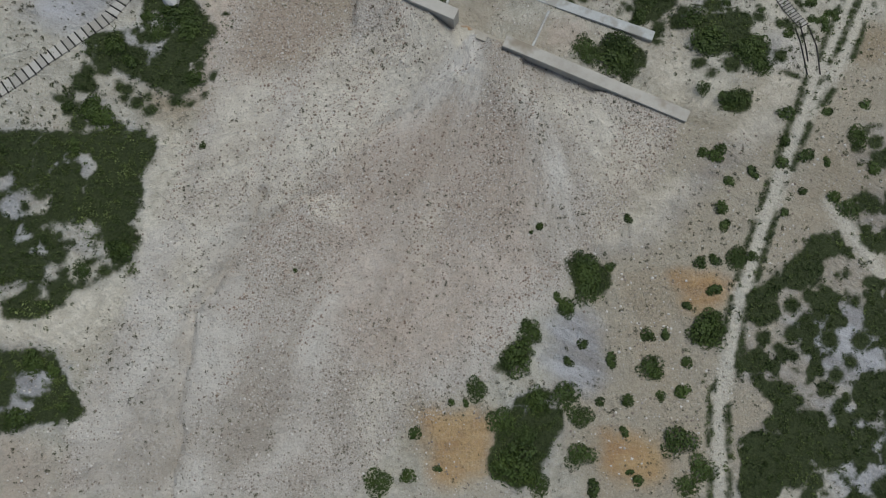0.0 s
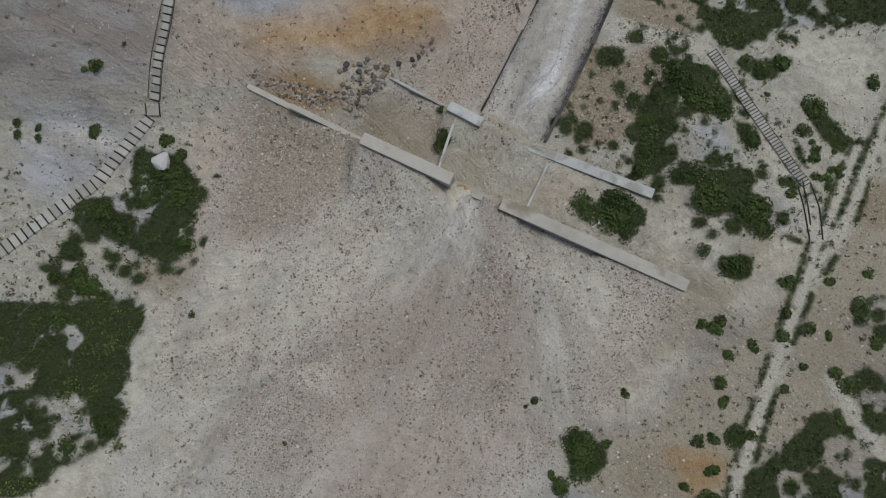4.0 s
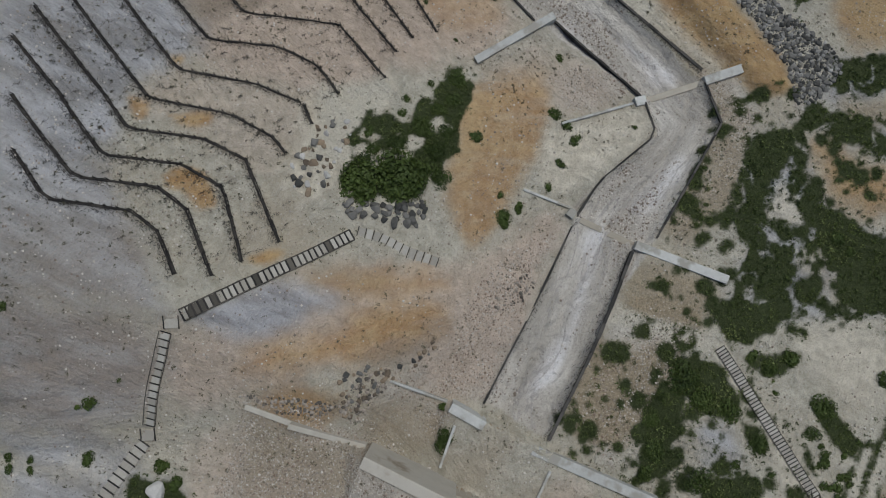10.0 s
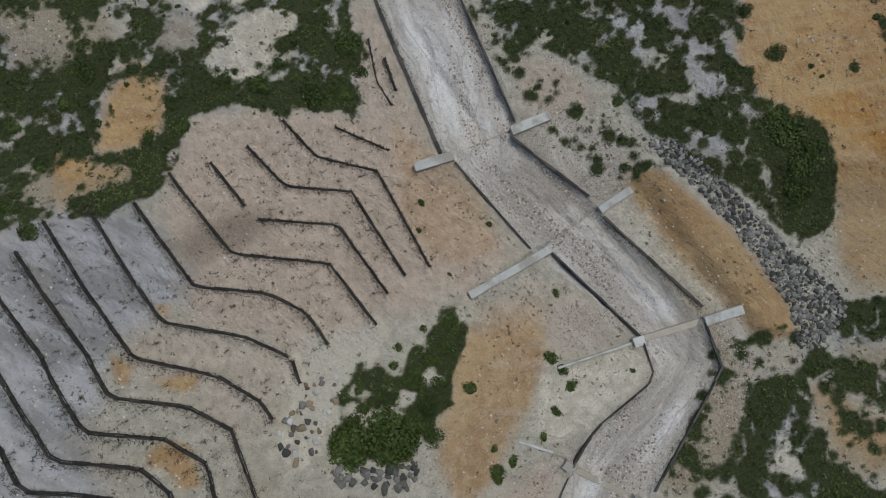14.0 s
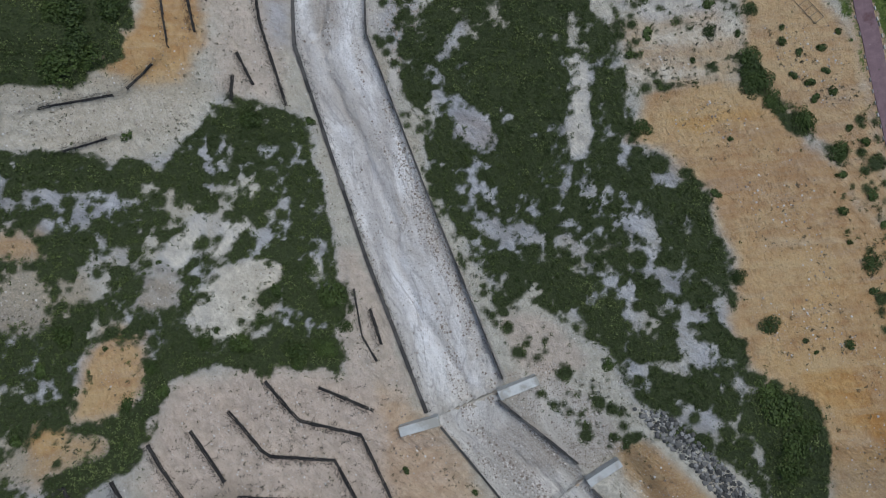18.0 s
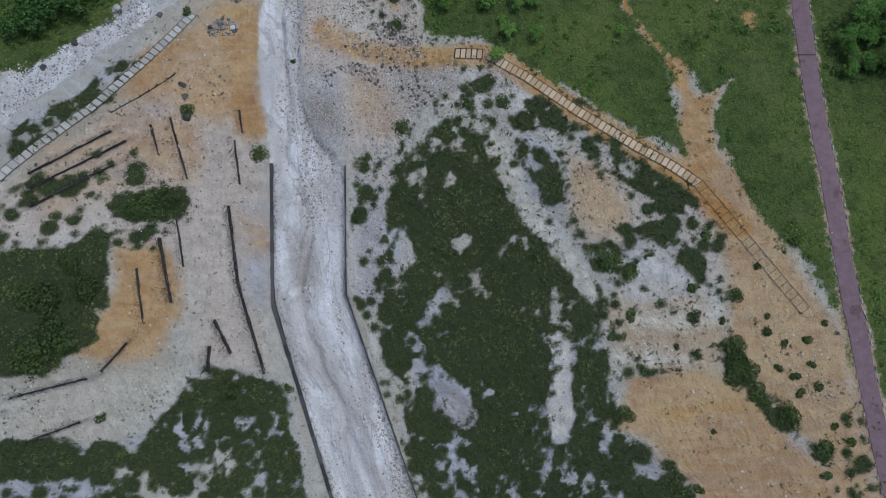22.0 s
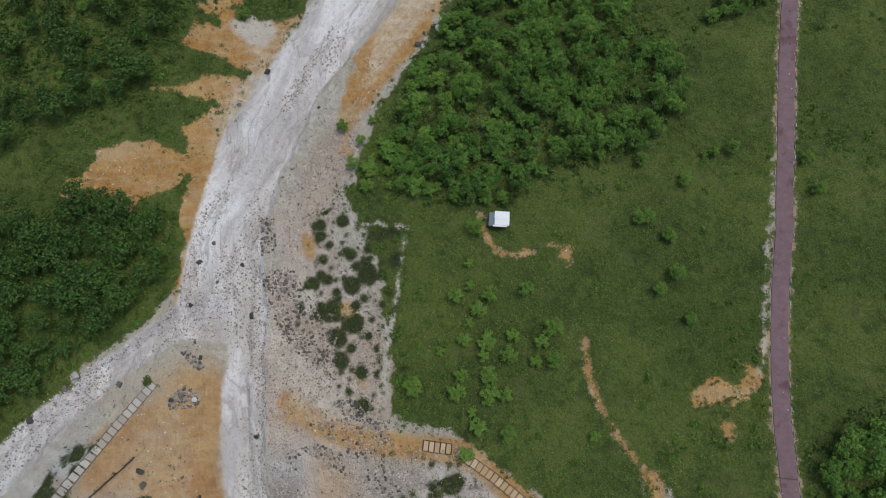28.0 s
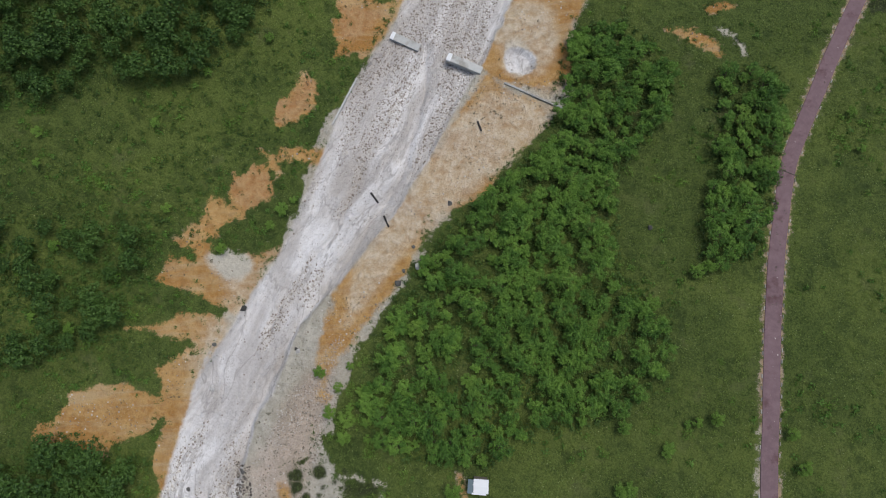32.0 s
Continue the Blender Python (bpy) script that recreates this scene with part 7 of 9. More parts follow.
stairway([(12.7, 242.1), (19.3, 238), (29.1, 230.7), (38.4, 224.4), (43.9, 221.1), (48.8, 217.4)], 1.05, 1.7, "ochre plank steps edged with timber below the meadow", plank_mesh, .07, rail_r=.055, logs=SOFT)
stairway([(48.7, 217.6), (55, 209.1), (59.2, 203.5), (64.9, 196.2)], 1.35, 1.8, "ochre soil steps with half-buried log edges", plank_mesh, .065, treads=False, rail_r=.045, logs=SOFT)
# landings between the flights
for p in [(-41.7, 48.9), (-37, 64.4), (50.2, 35.5)][:2]:
    t = thing("stair_landing", ground_point(*p), "small gravel landing framed by logs between stair flights", "landing")
    part("deck", tread_mesh, t, along(ground_point(p[0] - .8, p[1], .06), ground_point(p[0] + .8, p[1], .06), .16, 1.6))
    for s in (-1, 1):
        part("edge_log", LOGS[0], t, along(ground_point(p[0] + s * .9, p[1] - .9, .14), ground_point(p[0] + s * .9, p[1] + .9, .14), .09))
for poly in ([(51.2, 37.5), (51.2, 34), (51.2, 29.4)], [(53.2, 38), (53.5, 34.3), (53.1, 29.4)], [(52.1, 39.2), (51.7, 31.6)],):
    pts, dirs = walkline(poly, 1.2)
    t = thing("path_edging", ground_point(*pts[0]), "line of dark logs edging the white path", "edging")
    for i, (a, b) in enumerate(zip(pts, pts[1:])):
        part("edging_log", LOGS[i % 4], t, along(ground_point(*a, .06), ground_point(*b, .06), .1))

# ---- retaining fences ----


for k, poly in enumerate(FENCES):
    pts, dirs = walkline(poly, 1.7)
    big = k < 18
    t = thing("retaining_fence", ground_point(*pts[0]), "dark weathered log fence holding back a terrace of pale soil" if big else "short dark log fence across the ochre slope",
              "fence", "retaining fences on the terraces" if big else "log fences on the lower slope")
    (ax, ay), (bx, by) = poly[0], poly[1]
    n0 = Vector((ay - by, bx - ax)).normalized() * 4
    up = 1 if height(ax + n0.x, ay + n0.y) > height(ax - n0.x, ay - n0.y) else -1
    tall = .62 if big else .4
    for i, ((x, y), (dx, dy)) in enumerate(zip(pts, dirs)):
        z = float(gz(x, y))
        lean = Vector((-dy, dx, 0)) * -up * .16
        p = Vector((x, y, z - .4))
        part("post", LOGS[i % 4], t, along(p, p + lean + Vector((random.uniform(-.05, .05), 0, tall + .55 + random.uniform(-.1, .15))), .085))
        if i + 1 < len(pts):
            q = pts[i + 1]
            for j in range(3 if big else 2):
                h = .02 + j * .21
                o = Vector((-dy, dx, 0)) * up * (.03 + .09 * j + random.uniform(-.05, .06))
                a, b = Vector((x, y, z + h)) + o, Vector((q[0], q[1], float(gz(*q)) + h)) + o
                ext = (b - a) * random.uniform(.0, .07)
                part("log_rail", LOGS[(i + j) % 4], t, along(a - ext, b + ext, random.uniform(.09, .14)))
    thin_pts, thin_dirs = walkline(poly, .4)
    v, f = twigs(900 + k, thin_pts, thin_dirs, up, int(len(thin_pts) * (15 if big else 6)), .2)
    o = Vector(ground_point(*pts[0]))
    tagged(part("brushwood", mesh_of("brushwood", v - np.array(o), f, wood_m), t, Matrix.Translation(o), "tangle of dead dark twigs"), kind="stuff")

# ---- road ----
ROAD = smooth_line([(87.3, 121.3), (78.8, 155.5), (74.7, 179.9), (72.3, 197)] + [(72.4, 194.8), (70.9, 207.5), (69.2, 222.5), (68.1, 237.3)] + [(67.5, 255.1), (68.4, 273.2)] + [(71.1, 303.7), (72.4, 314.7), (74.1, 326.4)] + [(75.2, 331.7), (77.5, 343.2), (79.9, 348.8), (87.5, 365), (93.6, 377.4), (101.6, 393.2), (116.7, 414.5)])
rp, rd = walkline(ROAD, 1.0)


def ribbon(name, pts, dirs, half, lift, material, rows=5, label="", crown=0.0):
    off = np.linspace(-half, half, rows)
    x = pts[:, :1] - dirs[:, 1:] * off
    y = pts[:, 1:] + dirs[:, :1] * off
    zc = gz(pts[:, 0], pts[:, 1])
    z = np.maximum(np.repeat(zc[:, None], rows, 1) * .4 + gz(x, y) * .6, gz(x, y)) + lift - crown * (off / half) ** 2
    idx = np.arange(len(pts) * rows).reshape(-1, rows)
    f = np.stack([idx[:-1, :-1], idx[1:, :-1], idx[1:, 1:], idx[:-1, 1:]], -1).reshape(-1, 4)[:, ::-1]
    v = np.stack([x, y, z], -1).reshape(-1, 3)
    edge = np.concatenate([idx[:, 0], idx[::-1, -1]])
    low = v[edge] - [0, 0, .6]
    n, m = len(v), len(edge)
    q = np.stack([edge, np.roll(edge, -1), n + (np.arange(m) + 1) % m, n + np.arange(m)], 1)
    return mesh_of(name, np.concatenate([v, low]), np.concatenate([f, q]), material)


road = tagged(new("road", ribbon("road", rp, rd, 1.42, .14, asphalt_m, 7, crown=.05)), "narrow reddish-purple asphalt lane with worn edges", "road", kind="structure")
kerb_data = [box_mesh("kerb", kerb_m, .12) for _ in range(1)][0]
for s in (-1, 1):
    kerb = tagged(new("kerb_line"), "row of small pale kerb stones beside the red lane", "kerb", kind="structure")
    kerb.location = ground_point(*rp[40])
    for i in range(30, len(rp) - 40):
        if random.random() < .22:
            continue
        x, y = rp[i][0] - rd[i][1] * s * 1.62, rp[i][1] + rd[i][0] * s * 1.62
        a, b = ground_point(x - rd[i][0] * .32, y - rd[i][1] * .32, .12), ground_point(x + rd[i][0] * .36, y + rd[i][1] * .36, .12)
        if s == 1 and i % 2 or s == -1 and i % 2 == 0:
            continue
        part("kerb_stone", kerb_data, kerb, along(a, b, .26, .13 * random.uniform(.7, 1.3)))
gate = thing("lane_drain", ground_point(*[(76.7, 343)][0]), "dark metal drain bar lying across the red lane", "drain")
ga, gb = [(75.7, 342.8), (79.1, 341.3)]
part("bar", RAILS[0], gate, along(ground_point(*ga, .26), ground_point(*gb, .26), .07))
gate2 = thing("lane_drain", ground_point(*[(67.6, 240.4)][0]), "dark metal drain bar lying across the red lane", "drain")
ga, gb = [(66, 240.5), (69.3, 240.3)]
part("bar", RAILS[0], gate2, along(ground_point(*ga, .26), ground_point(*gb, .26), .06))

# ---- hut ----
hx0, hy0 = [(19.8, 283.7)][0]
hz0 = float(gz(hx0, hy0))
hut = thing("hut", (hx0, hy0, hz0), "small plank hut with a white sheet-metal roof among the meadow shrubs", "hut")
unit = {k: box_mesh(k, m_, .015) for k, m_ in (("hut_wall", plank_m), ("roof_sheet", roof_m), ("porch_sheet", blue_m), ("roof_ridge", roof_m), ("doorway", wood_m))}


def slab(name, cx, cy, cz, sx, sy, sz, tilt=0.0, label=""):
    part(name, unit[name], hut, Matrix.Translation((hx0 + cx, hy0 + cy, hz0 + cz)) @ pose(0, 0, 0, 0, tilt, -3) @ Matrix.Diagonal((sx, sy, sz, 1)), label)


for cx, cy, sx, sy in ((-.85, 0, .1, 2.3), (1.5, 0, .1, 2.3), (.33, 1.1, 2.3, .1), (.33, -1.1, 2.3, .1)):
    slab("hut_wall", cx, cy, 1.0, sx, sy, 2.2)
slab("roof_sheet", .45, .75, 2.22, 2.7, 1.3, .06, 2, "white corrugated sheet")
slab("roof_sheet", .45, -.5, 2.16, 2.7, 1.25, .06, 2, "white corrugated sheet")
slab("roof_sheet", .1, -1.25, 2.05, 2.6, .3, .05, 0, "grey-white eaves sheet")
slab("porch_sheet", -1.4, 0, 1.95, 1.05, 2.5, .06, -5, "blue-grey porch sheet")
slab("roof_ridge", -.6, .42, 2.28, .9, .07, .07)
slab("doorway", .1, -1.17, .9, .7, .06, 1.8)

# ---- stones ----


def chip_verts(seed):
    """A small flat stone of eight faces."""
    r = np.random.RandomState(seed)
    v = np.array([(1, 0, 0), (0, 1, 0), (-1, 0, 0), (0, -1, 0), (0, 0, .6), (0, 0, -.6)], float) * r.uniform(.75, 1.2, (6, 1)) + r.uniform(-.15, .15, (6, 3))
    f = np.array([(i, (i + 1) % 4, 4) for i in range(4)] + [((i + 1) % 4, i, 5) for i in range(4)])
    return v, f


def stone_verts(seed, squash=.7):
    r = np.random.RandomState(seed)
    bm = bmesh.new()
    bmesh.ops.create_icosphere(bm, subdivisions=1, radius=1)
    v = np.array([q.co[:] for q in bm.verts]) * r.uniform(.72, 1.15, (12, 1)) * [1, r.uniform(.7, 1), squash]
    f = np.array([[q.index for q in p.verts] for p in bm.faces])
    bm.free()
    return v, f


def scatter(base, x, y, z, size, seed, tall=1.0):
    """Copies of one small shape, turned at random, as arrays."""
    v, f = base
    r = np.random.RandomState(seed)
    a = r.uniform(0, 6.283, len(x))
    ca, sa = np.cos(a)[:, None], np.sin(a)[:, None]
    s = size[:, None]
    X = (v[:, 0] * ca - v[:, 1] * sa) * s + x[:, None]
    Y = (v[:, 0] * sa + v[:, 1] * ca) * s + y[:, None]
    Z = v[:, 2] * s * tall + z[:, None]
    V = np.stack([X, Y, Z], -1).reshape(-1, 3)
    F = (f[None] + (np.arange(len(x)) * len(v))[:, None, None]).reshape(-1, f.shape[1])
    return V, F


def rnd(n, lo, hi, seed, power=1.0):
    return lo + (hi - lo) * np.random.RandomState(seed).rand(n) ** power


def gather(parts):
    V, F, n = [], [], 0
    for v, f in parts:
        V.append(v)
        F.append(f + n)
        n += len(v)
    return np.concatenate(V), np.concatenate(F)


def pick(mask, count, seed, lo=-1e9, noise_=None):
    """Random places on the plan where a cover is deeper than lo."""
    r = np.random.RandomState(seed)
    x, y = r.uniform(-87, 106, count), r.uniform(-35, 388, count)
    i, j = np.round((x + 88) / .5).astype(int) + OX, np.round((y + 36) / .5).astype(int) + OY
    keep = mask[j, i] > lo
    if noise_ is not None:
        keep &= noise_(x, y) > r.rand(len(x))
    return x[keep], y[keep]


def stones(name, label, mask, count, seed, lo, smin, smax, material, power=3.0, noise_=None):
    x, y = pick(mask, count, seed, lo, noise_)
    r = np.random.RandomState(seed + 1)
    size = smin + (smax - smin) * r.rand(len(x)) ** power
    z = gz(x, y) + size * .15
    V, F = gather([scatter(chip_verts(seed + 10 + k), x[k::3], y[k::3], z[k::3], size[k::3], seed + k) for k in range(3)])
    return tagged(new(name, mesh_of(name, V, F, material)), label, "stones", kind="stuff")


banded = lambda x, y: .04 + .9 * T["cobble"][np.round((y + 36) / .5).astype(int) + OY, np.round((x + 88) / .5).astype(int) + OX]
free = -np.maximum(C["mat"], C["green"])
stones("fan_stones", "scattered brown, grey and pale stones over the gravel fan", np.minimum(C["stony"], free), 1300000, 301, -.3, .05, .17, fan_m, 3, banded)
stones("fan_cobbles", "clusters of rust-brown cobbles on the gravel fan", np.minimum(C["stony"], free), 700000, 304, 0, .06, .2, cobble_m, 3, lambda x, y: np.clip((rough(87, 11, (x - knots(y, FLOW)) * 1.5, y * .6, 4) - .55) * 9, .012, .8))
side_bank = [(-74.2, 236.1), (-64.8, 248.8), (-52.1, 257.5), (-41.9, 266.3), (-33.3, 269.4), (-31.8, 264.7), (-47.4, 260.1), (-57.3, 251.8), (-63.6, 239.4), (-71.1, 227.6)]
stones("channel_stones", "stones and cobbles strewn along the white stream bed", np.minimum(C["white"], .5 - depth_in(side_bank, GX, GY)), 1500000, 302, .2, .05, .25, pebble_m, 2.8,
       lambda x, y: np.clip((rough(73, 7, (x - knots(y, FLOW)) * 1.3, y * .3, 3) - .5) * 8, .012, 1))
bare_ground = -np.maximum.reduce([C["green"], C["mat"], C["white"]])
quiet = np.clip(np.maximum.reduce([T["orange"], T["lilac"], T["pale"], T["pink"] * .7]) - np.clip(C["stony"], 0, 1), 0, 1)
loose_ground = bare_ground - quiet * 6 * (rough(95, 9, GX, GY, 3) + .12)
stones("loose_stones", "small loose stones on bare volcanic soil", loose_ground, 260000, 303, .5, .05, .22, pebble_m, 4, lambda x, y: np.clip((rough(74, 9, x, y, 3) - .38) * 3.5, .05, .7))

BOULDERS = []
for k in range(6):
    r = np.random.RandomState(400 + k)
    bm = bmesh.new()
    for _ in range(17):
        q = Vector(r.normal(size=3))
        q.normalize()
        q = q * r.uniform(.82, 1.12)
        bm.verts.new((q.x * 1.1, q.y, q.z * .75))
    hull = bmesh.ops.convex_hull(bm, input=bm.verts[:])
    bmesh.ops.delete(bm, geom=[q for q in hull["geom_interior"] if isinstance(q, bmesh.types.BMVert)], context="VERTS")
    bmesh.ops.bevel(bm, geom=bm.edges[:], offset=.05, segments=1, affect="EDGES")
    BOULDERS.append(bm)


def boulder_set(mat, name):
    out = []
    for bm in BOULDERS:
        m = bpy.data.meshes.new(name)
        bm.to_mesh(m)
        m.materials.append(mat)
        out.append(m)
    return out


grey_b, ochre_b, pale_b = boulder_set(rock_m, "boulder"), boulder_set(ochre_rock_m, "rusty_boulder"), boulder_set(pale_rock_m, "pale_boulder")


def boulder(x, y, r, meshes, label, group):
    o = new("boulder", random.choice(meshes))
    o.matrix_basis = Matrix.Translation(ground_point(x, y, r * .18)) @ pose(0, 0, 0, random.uniform(-12, 12), random.uniform(-12, 12), random.uniform(0, 360)) @ Matrix.Diagonal((r * random.uniform(.8, 1.25), r, r * random.uniform(.7, 1), 1))
    return tagged(o, label, "boulder", group)


def fill(poly, count, seed, gap):
    """Places inside a polygon, no closer than gap."""
    r = random.Random(seed)
    xs, ys = [p[0] for p in poly], [p[1] for p in poly]
    out = []
    for _ in range(count * 12):
        x, y = r.uniform(min(xs), max(xs)), r.uniform(min(ys), max(ys))
        if depth_in(poly, np.array([x]), np.array([y]))[0] > 0 and all((x - a) ** 2 + (y - b) ** 2 > gap * gap for a, b in out):
            out.append((x, y))
            if len(out) >= count:
                break
    return out


for x, y in fill([(33, 131.8), (38.3, 131.5), (47.1, 122.8), (55.7, 113.3), (62.3, 106.8), (63.3, 103.1), (58.9, 97.8), (55.6, 97.8), (54.9, 104.1), (49.6, 113.4), (41.8, 123), (36.4, 127.7)], 250, 5, .62):
    boulder(x, y, random.uniform(.28, .6), grey_b if random.random() < .95 else pale_b, "grey angular boulder in the rock belt below the berm", "boulders in the rock belt")
for x, y in fill([(-16.4, 81.9), (-12.4, 81.3), (-7.6, 81.5), (-3.9, 82.1), (-3.5, 80.1), (-5.5, 77.7), (-12.4, 78.9), (-16.3, 79.9)], 34, 6, .7):
    boulder(x, y, random.uniform(.4, .85), grey_b, "grey boulder beside the green shrub thicket", "boulders round the thicket")
for x, y in fill([(-20.5, 93.2), (-16.9, 94.8), (-14.4, 93.1), (-17, 86.6), (-18.4, 83.5), (-22.6, 82.1), (-24.4, 86.9), (-21.5, 90)], 42, 7, .6):
    boulder(x, y, random.uniform(.25, .8), random.choice((ochre_b, pale_b, grey_b)), "rust-tinted boulder on pale ground below the terraces", "boulders round the thicket")
for x, y in fill([(-17.2, 55.8), (-13.3, 57.4), (-9.4, 56.9), (-5.3, 58.9), (-2.8, 61.4), (-1.6, 60.5), (-5.3, 56.8), (-10.2, 54.8), (-13.5, 49.2), (-16.6, 49.3)], 45, 8, .6):
    boulder(x, y, random.uniform(.2, .55), ochre_b if random.random() < .6 else grey_b, "dark rusty rock in the rubble behind the dam", "rubble behind the dam")
ROCKY = [[(33, 131.8), (38.3, 131.5), (47.1, 122.8), (55.7, 113.3), (62.3, 106.8), (63.3, 103.1), (58.9, 97.8), (55.6, 97.8), (54.9, 104.1), (49.6, 113.4), (41.8, 123), (36.4, 127.7)],
         [(4.9, 65.7), (11.2, 70.6), (12.9, 69.2), (11.1, 66.5), (7.5, 64.8)], [(-14.6, 245.4), (-1.6, 248.4), (0.7, 243.9), (-1.3, 239.5), (3, 235.1), (-1.1, 229.8), (-4.5, 238.5)],
         [(-26.7, 271.4), (-19.6, 273.7), (-14.7, 267.3), (-9.9, 261.1), (-10.6, 252.7), (-19.9, 260.8)], side_bank]
rub = []
for k, (poly, count) in enumerate(zip(ROCKY, (1300, 60, 260, 420, 1500))):
    q = np.array(fill(poly, count, 60 + k, .3))
    size = rnd(len(q), .12, .3 if k == 4 else .5, 64 + k, 1.8)
    rub.append(scatter(stone_verts(70 + k), q[:, 0], q[:, 1], gz(q[:, 0], q[:, 1]) + size * .2, size, 80 + k))
PILES = [[(-27.4, 284.2), (-24, 284.2), (-23.2, 278.1), (-26.4, 276.4)], [(-26.2, 273.1), (-20.2, 274.3), (-18.6, 270.8), (-23.1, 267.9)], [(-10.5, 249.6), (-6.6, 250.3), (-1.9, 245.3), (-8.2, 247.1)],
         [(-42.2, 249.4), (-38.7, 251.8), (-35.8, 250), (-36.2, 247.7), (-41.3, 247.4)], [(-40.4, 258), (-38.8, 258.3), (-35.2, 255.2), (-36.8, 254.5)], [(-18.5, 240.3), (-13.3, 242), (-8.4, 240.8), (-7.5, 236.9), (-9.8, 237.7), (-15.3, 240.4), (-17.2, 236.4)],
         [(-22.9, 265), (-19.5, 264), (-12.5, 256.8), (-14, 255.2), (-21, 260.8)], [(-16.6, 51.4), (-13.3, 56.2), (-9.3, 56.9), (-9.8, 54.1), (-14.8, 48.3)], [(-29.0, 54.0), (-22.7, 53.4), (-16.6, 51.8), (-18.3, 50.2), (-24.3, 51.1)]]
side_stream = rub.pop()
for k, poly in enumerate(PILES):
    q = np.array(fill(poly, 150, 160 + k, .22))
    size = rnd(len(q), .1, .4, 164 + k, 1.6)
    rub.append(scatter(stone_verts(170 + k), q[:, 0], q[:, 1], gz(q[:, 0], q[:, 1]) + size * .2, size, 180 + k))
tagged(new("pale_rubble", mesh_of("pale_rubble", *side_stream, varied("lilac_rubble", (.20, .19, .19), (.62, .60, .60), .8, .9, .9, 0, "island"))), "pale lilac-grey rubble in the side stream", "stones", kind="stuff")
tagged(new("belt_rubble", mesh_of("belt_rubble", *rub.pop(0), varied("grey_rubble", (.05, .05, .048), (.24, .235, .225), .8, .9, .9, 0, "island"))), "loose dark grey rubble between the boulders of the rock belt", "stones", kind="stuff")
tagged(new("rubble", mesh_of("rubble", *gather(rub), varied("brown_rubble", (.095, .084, .073), (.33, .29, .25), .8, .9, .9, 0, "island"))), "loose brown-grey rubble between the boulders and along the banks", "stones", kind="stuff")
SINGLE_ROCKS = [(-40, 41.4)] + [(-44.7, 236.8), (-43.2, 230.2), (-39.3, 249.8), (-36.8, 249.2), (-41.1, 249.1), (-66.4, 245.2), (-69.6, 239.1), (-36.4, 256.9)] + [(-32.7, 298.1), (-27.1, 314.1), (-36.1, 279), (-38.7, 275.1), (-40.1, 266.8), (-15.6, 306), (-35, 271.3), (-37.8, 259.9), (-43.9, 234.5), (-27.8, 264.9), (-60, 253.3), (-51.1, 251.8), (-61.8, 250.7), (-10.8, 256.9), (-30.3, 274.7)] + [(7.5, 323), (6.5, 327), (4.7, 322.1), (3.7, 319.8), (-15.9, 306.4), (-32.6, 298.2), (-27.1, 314.2), (13.4, 335.8), (51.7, 331.1), (-32.2, 306.9), (-35.6, 288.4), (-25.3, 282.9)]
for i, (x, y) in enumerate(SINGLE_ROCKS):
    boulder(x, y, (1.5 if i == 0 else random.uniform(.4, .9)), pale_b if i == 0 or i % 5 == 4 else grey_b, "large weathered rock lying alone on the ground", "single large rocks")
# driftwood on the far stream bed
for a, b in zip([(-2.8, 338), (0.1, 333.2), (18.8, 353)], [(-1.2, 335.9), (1.3, 330.9), (19.6, 350.9)]):
    t = thing("driftwood_log", ground_point(*a), "dark fallen trunk lying on the white stream bed", "log")
    stem = part("trunk", LOGS[1], t, along(ground_point(*a, .15), ground_point(*b, .15), .22))
    m_ = ((a[0] + b[0]) / 2, (a[1] + b[1]) / 2)
    part("branch", LOGS[2], stem, along(ground_point(*m_, .2), ground_point(m_[0] + .9, m_[1] + .5, .5), .08))

# ---- plants ----


def leaf_cloud(seed, radius, count, leaf, lobes, flat=.6, base=0.0):
    """Leaf tufts on the skin of several lobes."""
    r = np.random.RandomState(seed)
    cen = np.zeros((lobes, 3))
    a = r.uniform(0, 6.283, lobes)
    d = radius * r.uniform(.25, .68, lobes)
    cen[:, 0], cen[:, 1], cen[:, 2] = np.cos(a) * d, np.sin(a) * d, r.uniform(-.15, .25, lobes) * radius * flat
    cen[0] = 0, 0, radius * .25 * flat
    rad = radius * r.uniform(.32, .55, lobes)
    rad[0] = radius * .6
    k = r.choice(lobes, count, p=rad ** 2 / (rad ** 2).sum())
    n = r.normal(size=(count, 3))
    n[:, 2] = np.abs(n[:, 2]) * 1.1 - .25
    n /= np.linalg.norm(n, axis=1)[:, None]
    p = cen[k] + n * rad[k][:, None] * r.uniform(.8, 1.08, (count, 1)) * [1, 1, flat]
    p[:, 2] += base
    n = n + r.normal(0, .45, (count, 3))
    n /= np.linalg.norm(n, axis=1)[:, None]
    u = np.cross(n, r.normal(size=(count, 3)))
    u /= np.linalg.norm(u, axis=1)[:, None]
    w = np.cross(n, u)
    s = (leaf * r.uniform(.6, 1.3, count))[:, None]
    mid = p + n * s * .25
    v = np.stack([p - u * s, mid - w * s * .75, p + u * s * 1.1, mid + w * s * .75], 1).reshape(-1, 3)
    b = np.arange(count)[:, None] * 4
    return v, np.concatenate([b + [0, 1, 2], b + [0, 2, 3]])


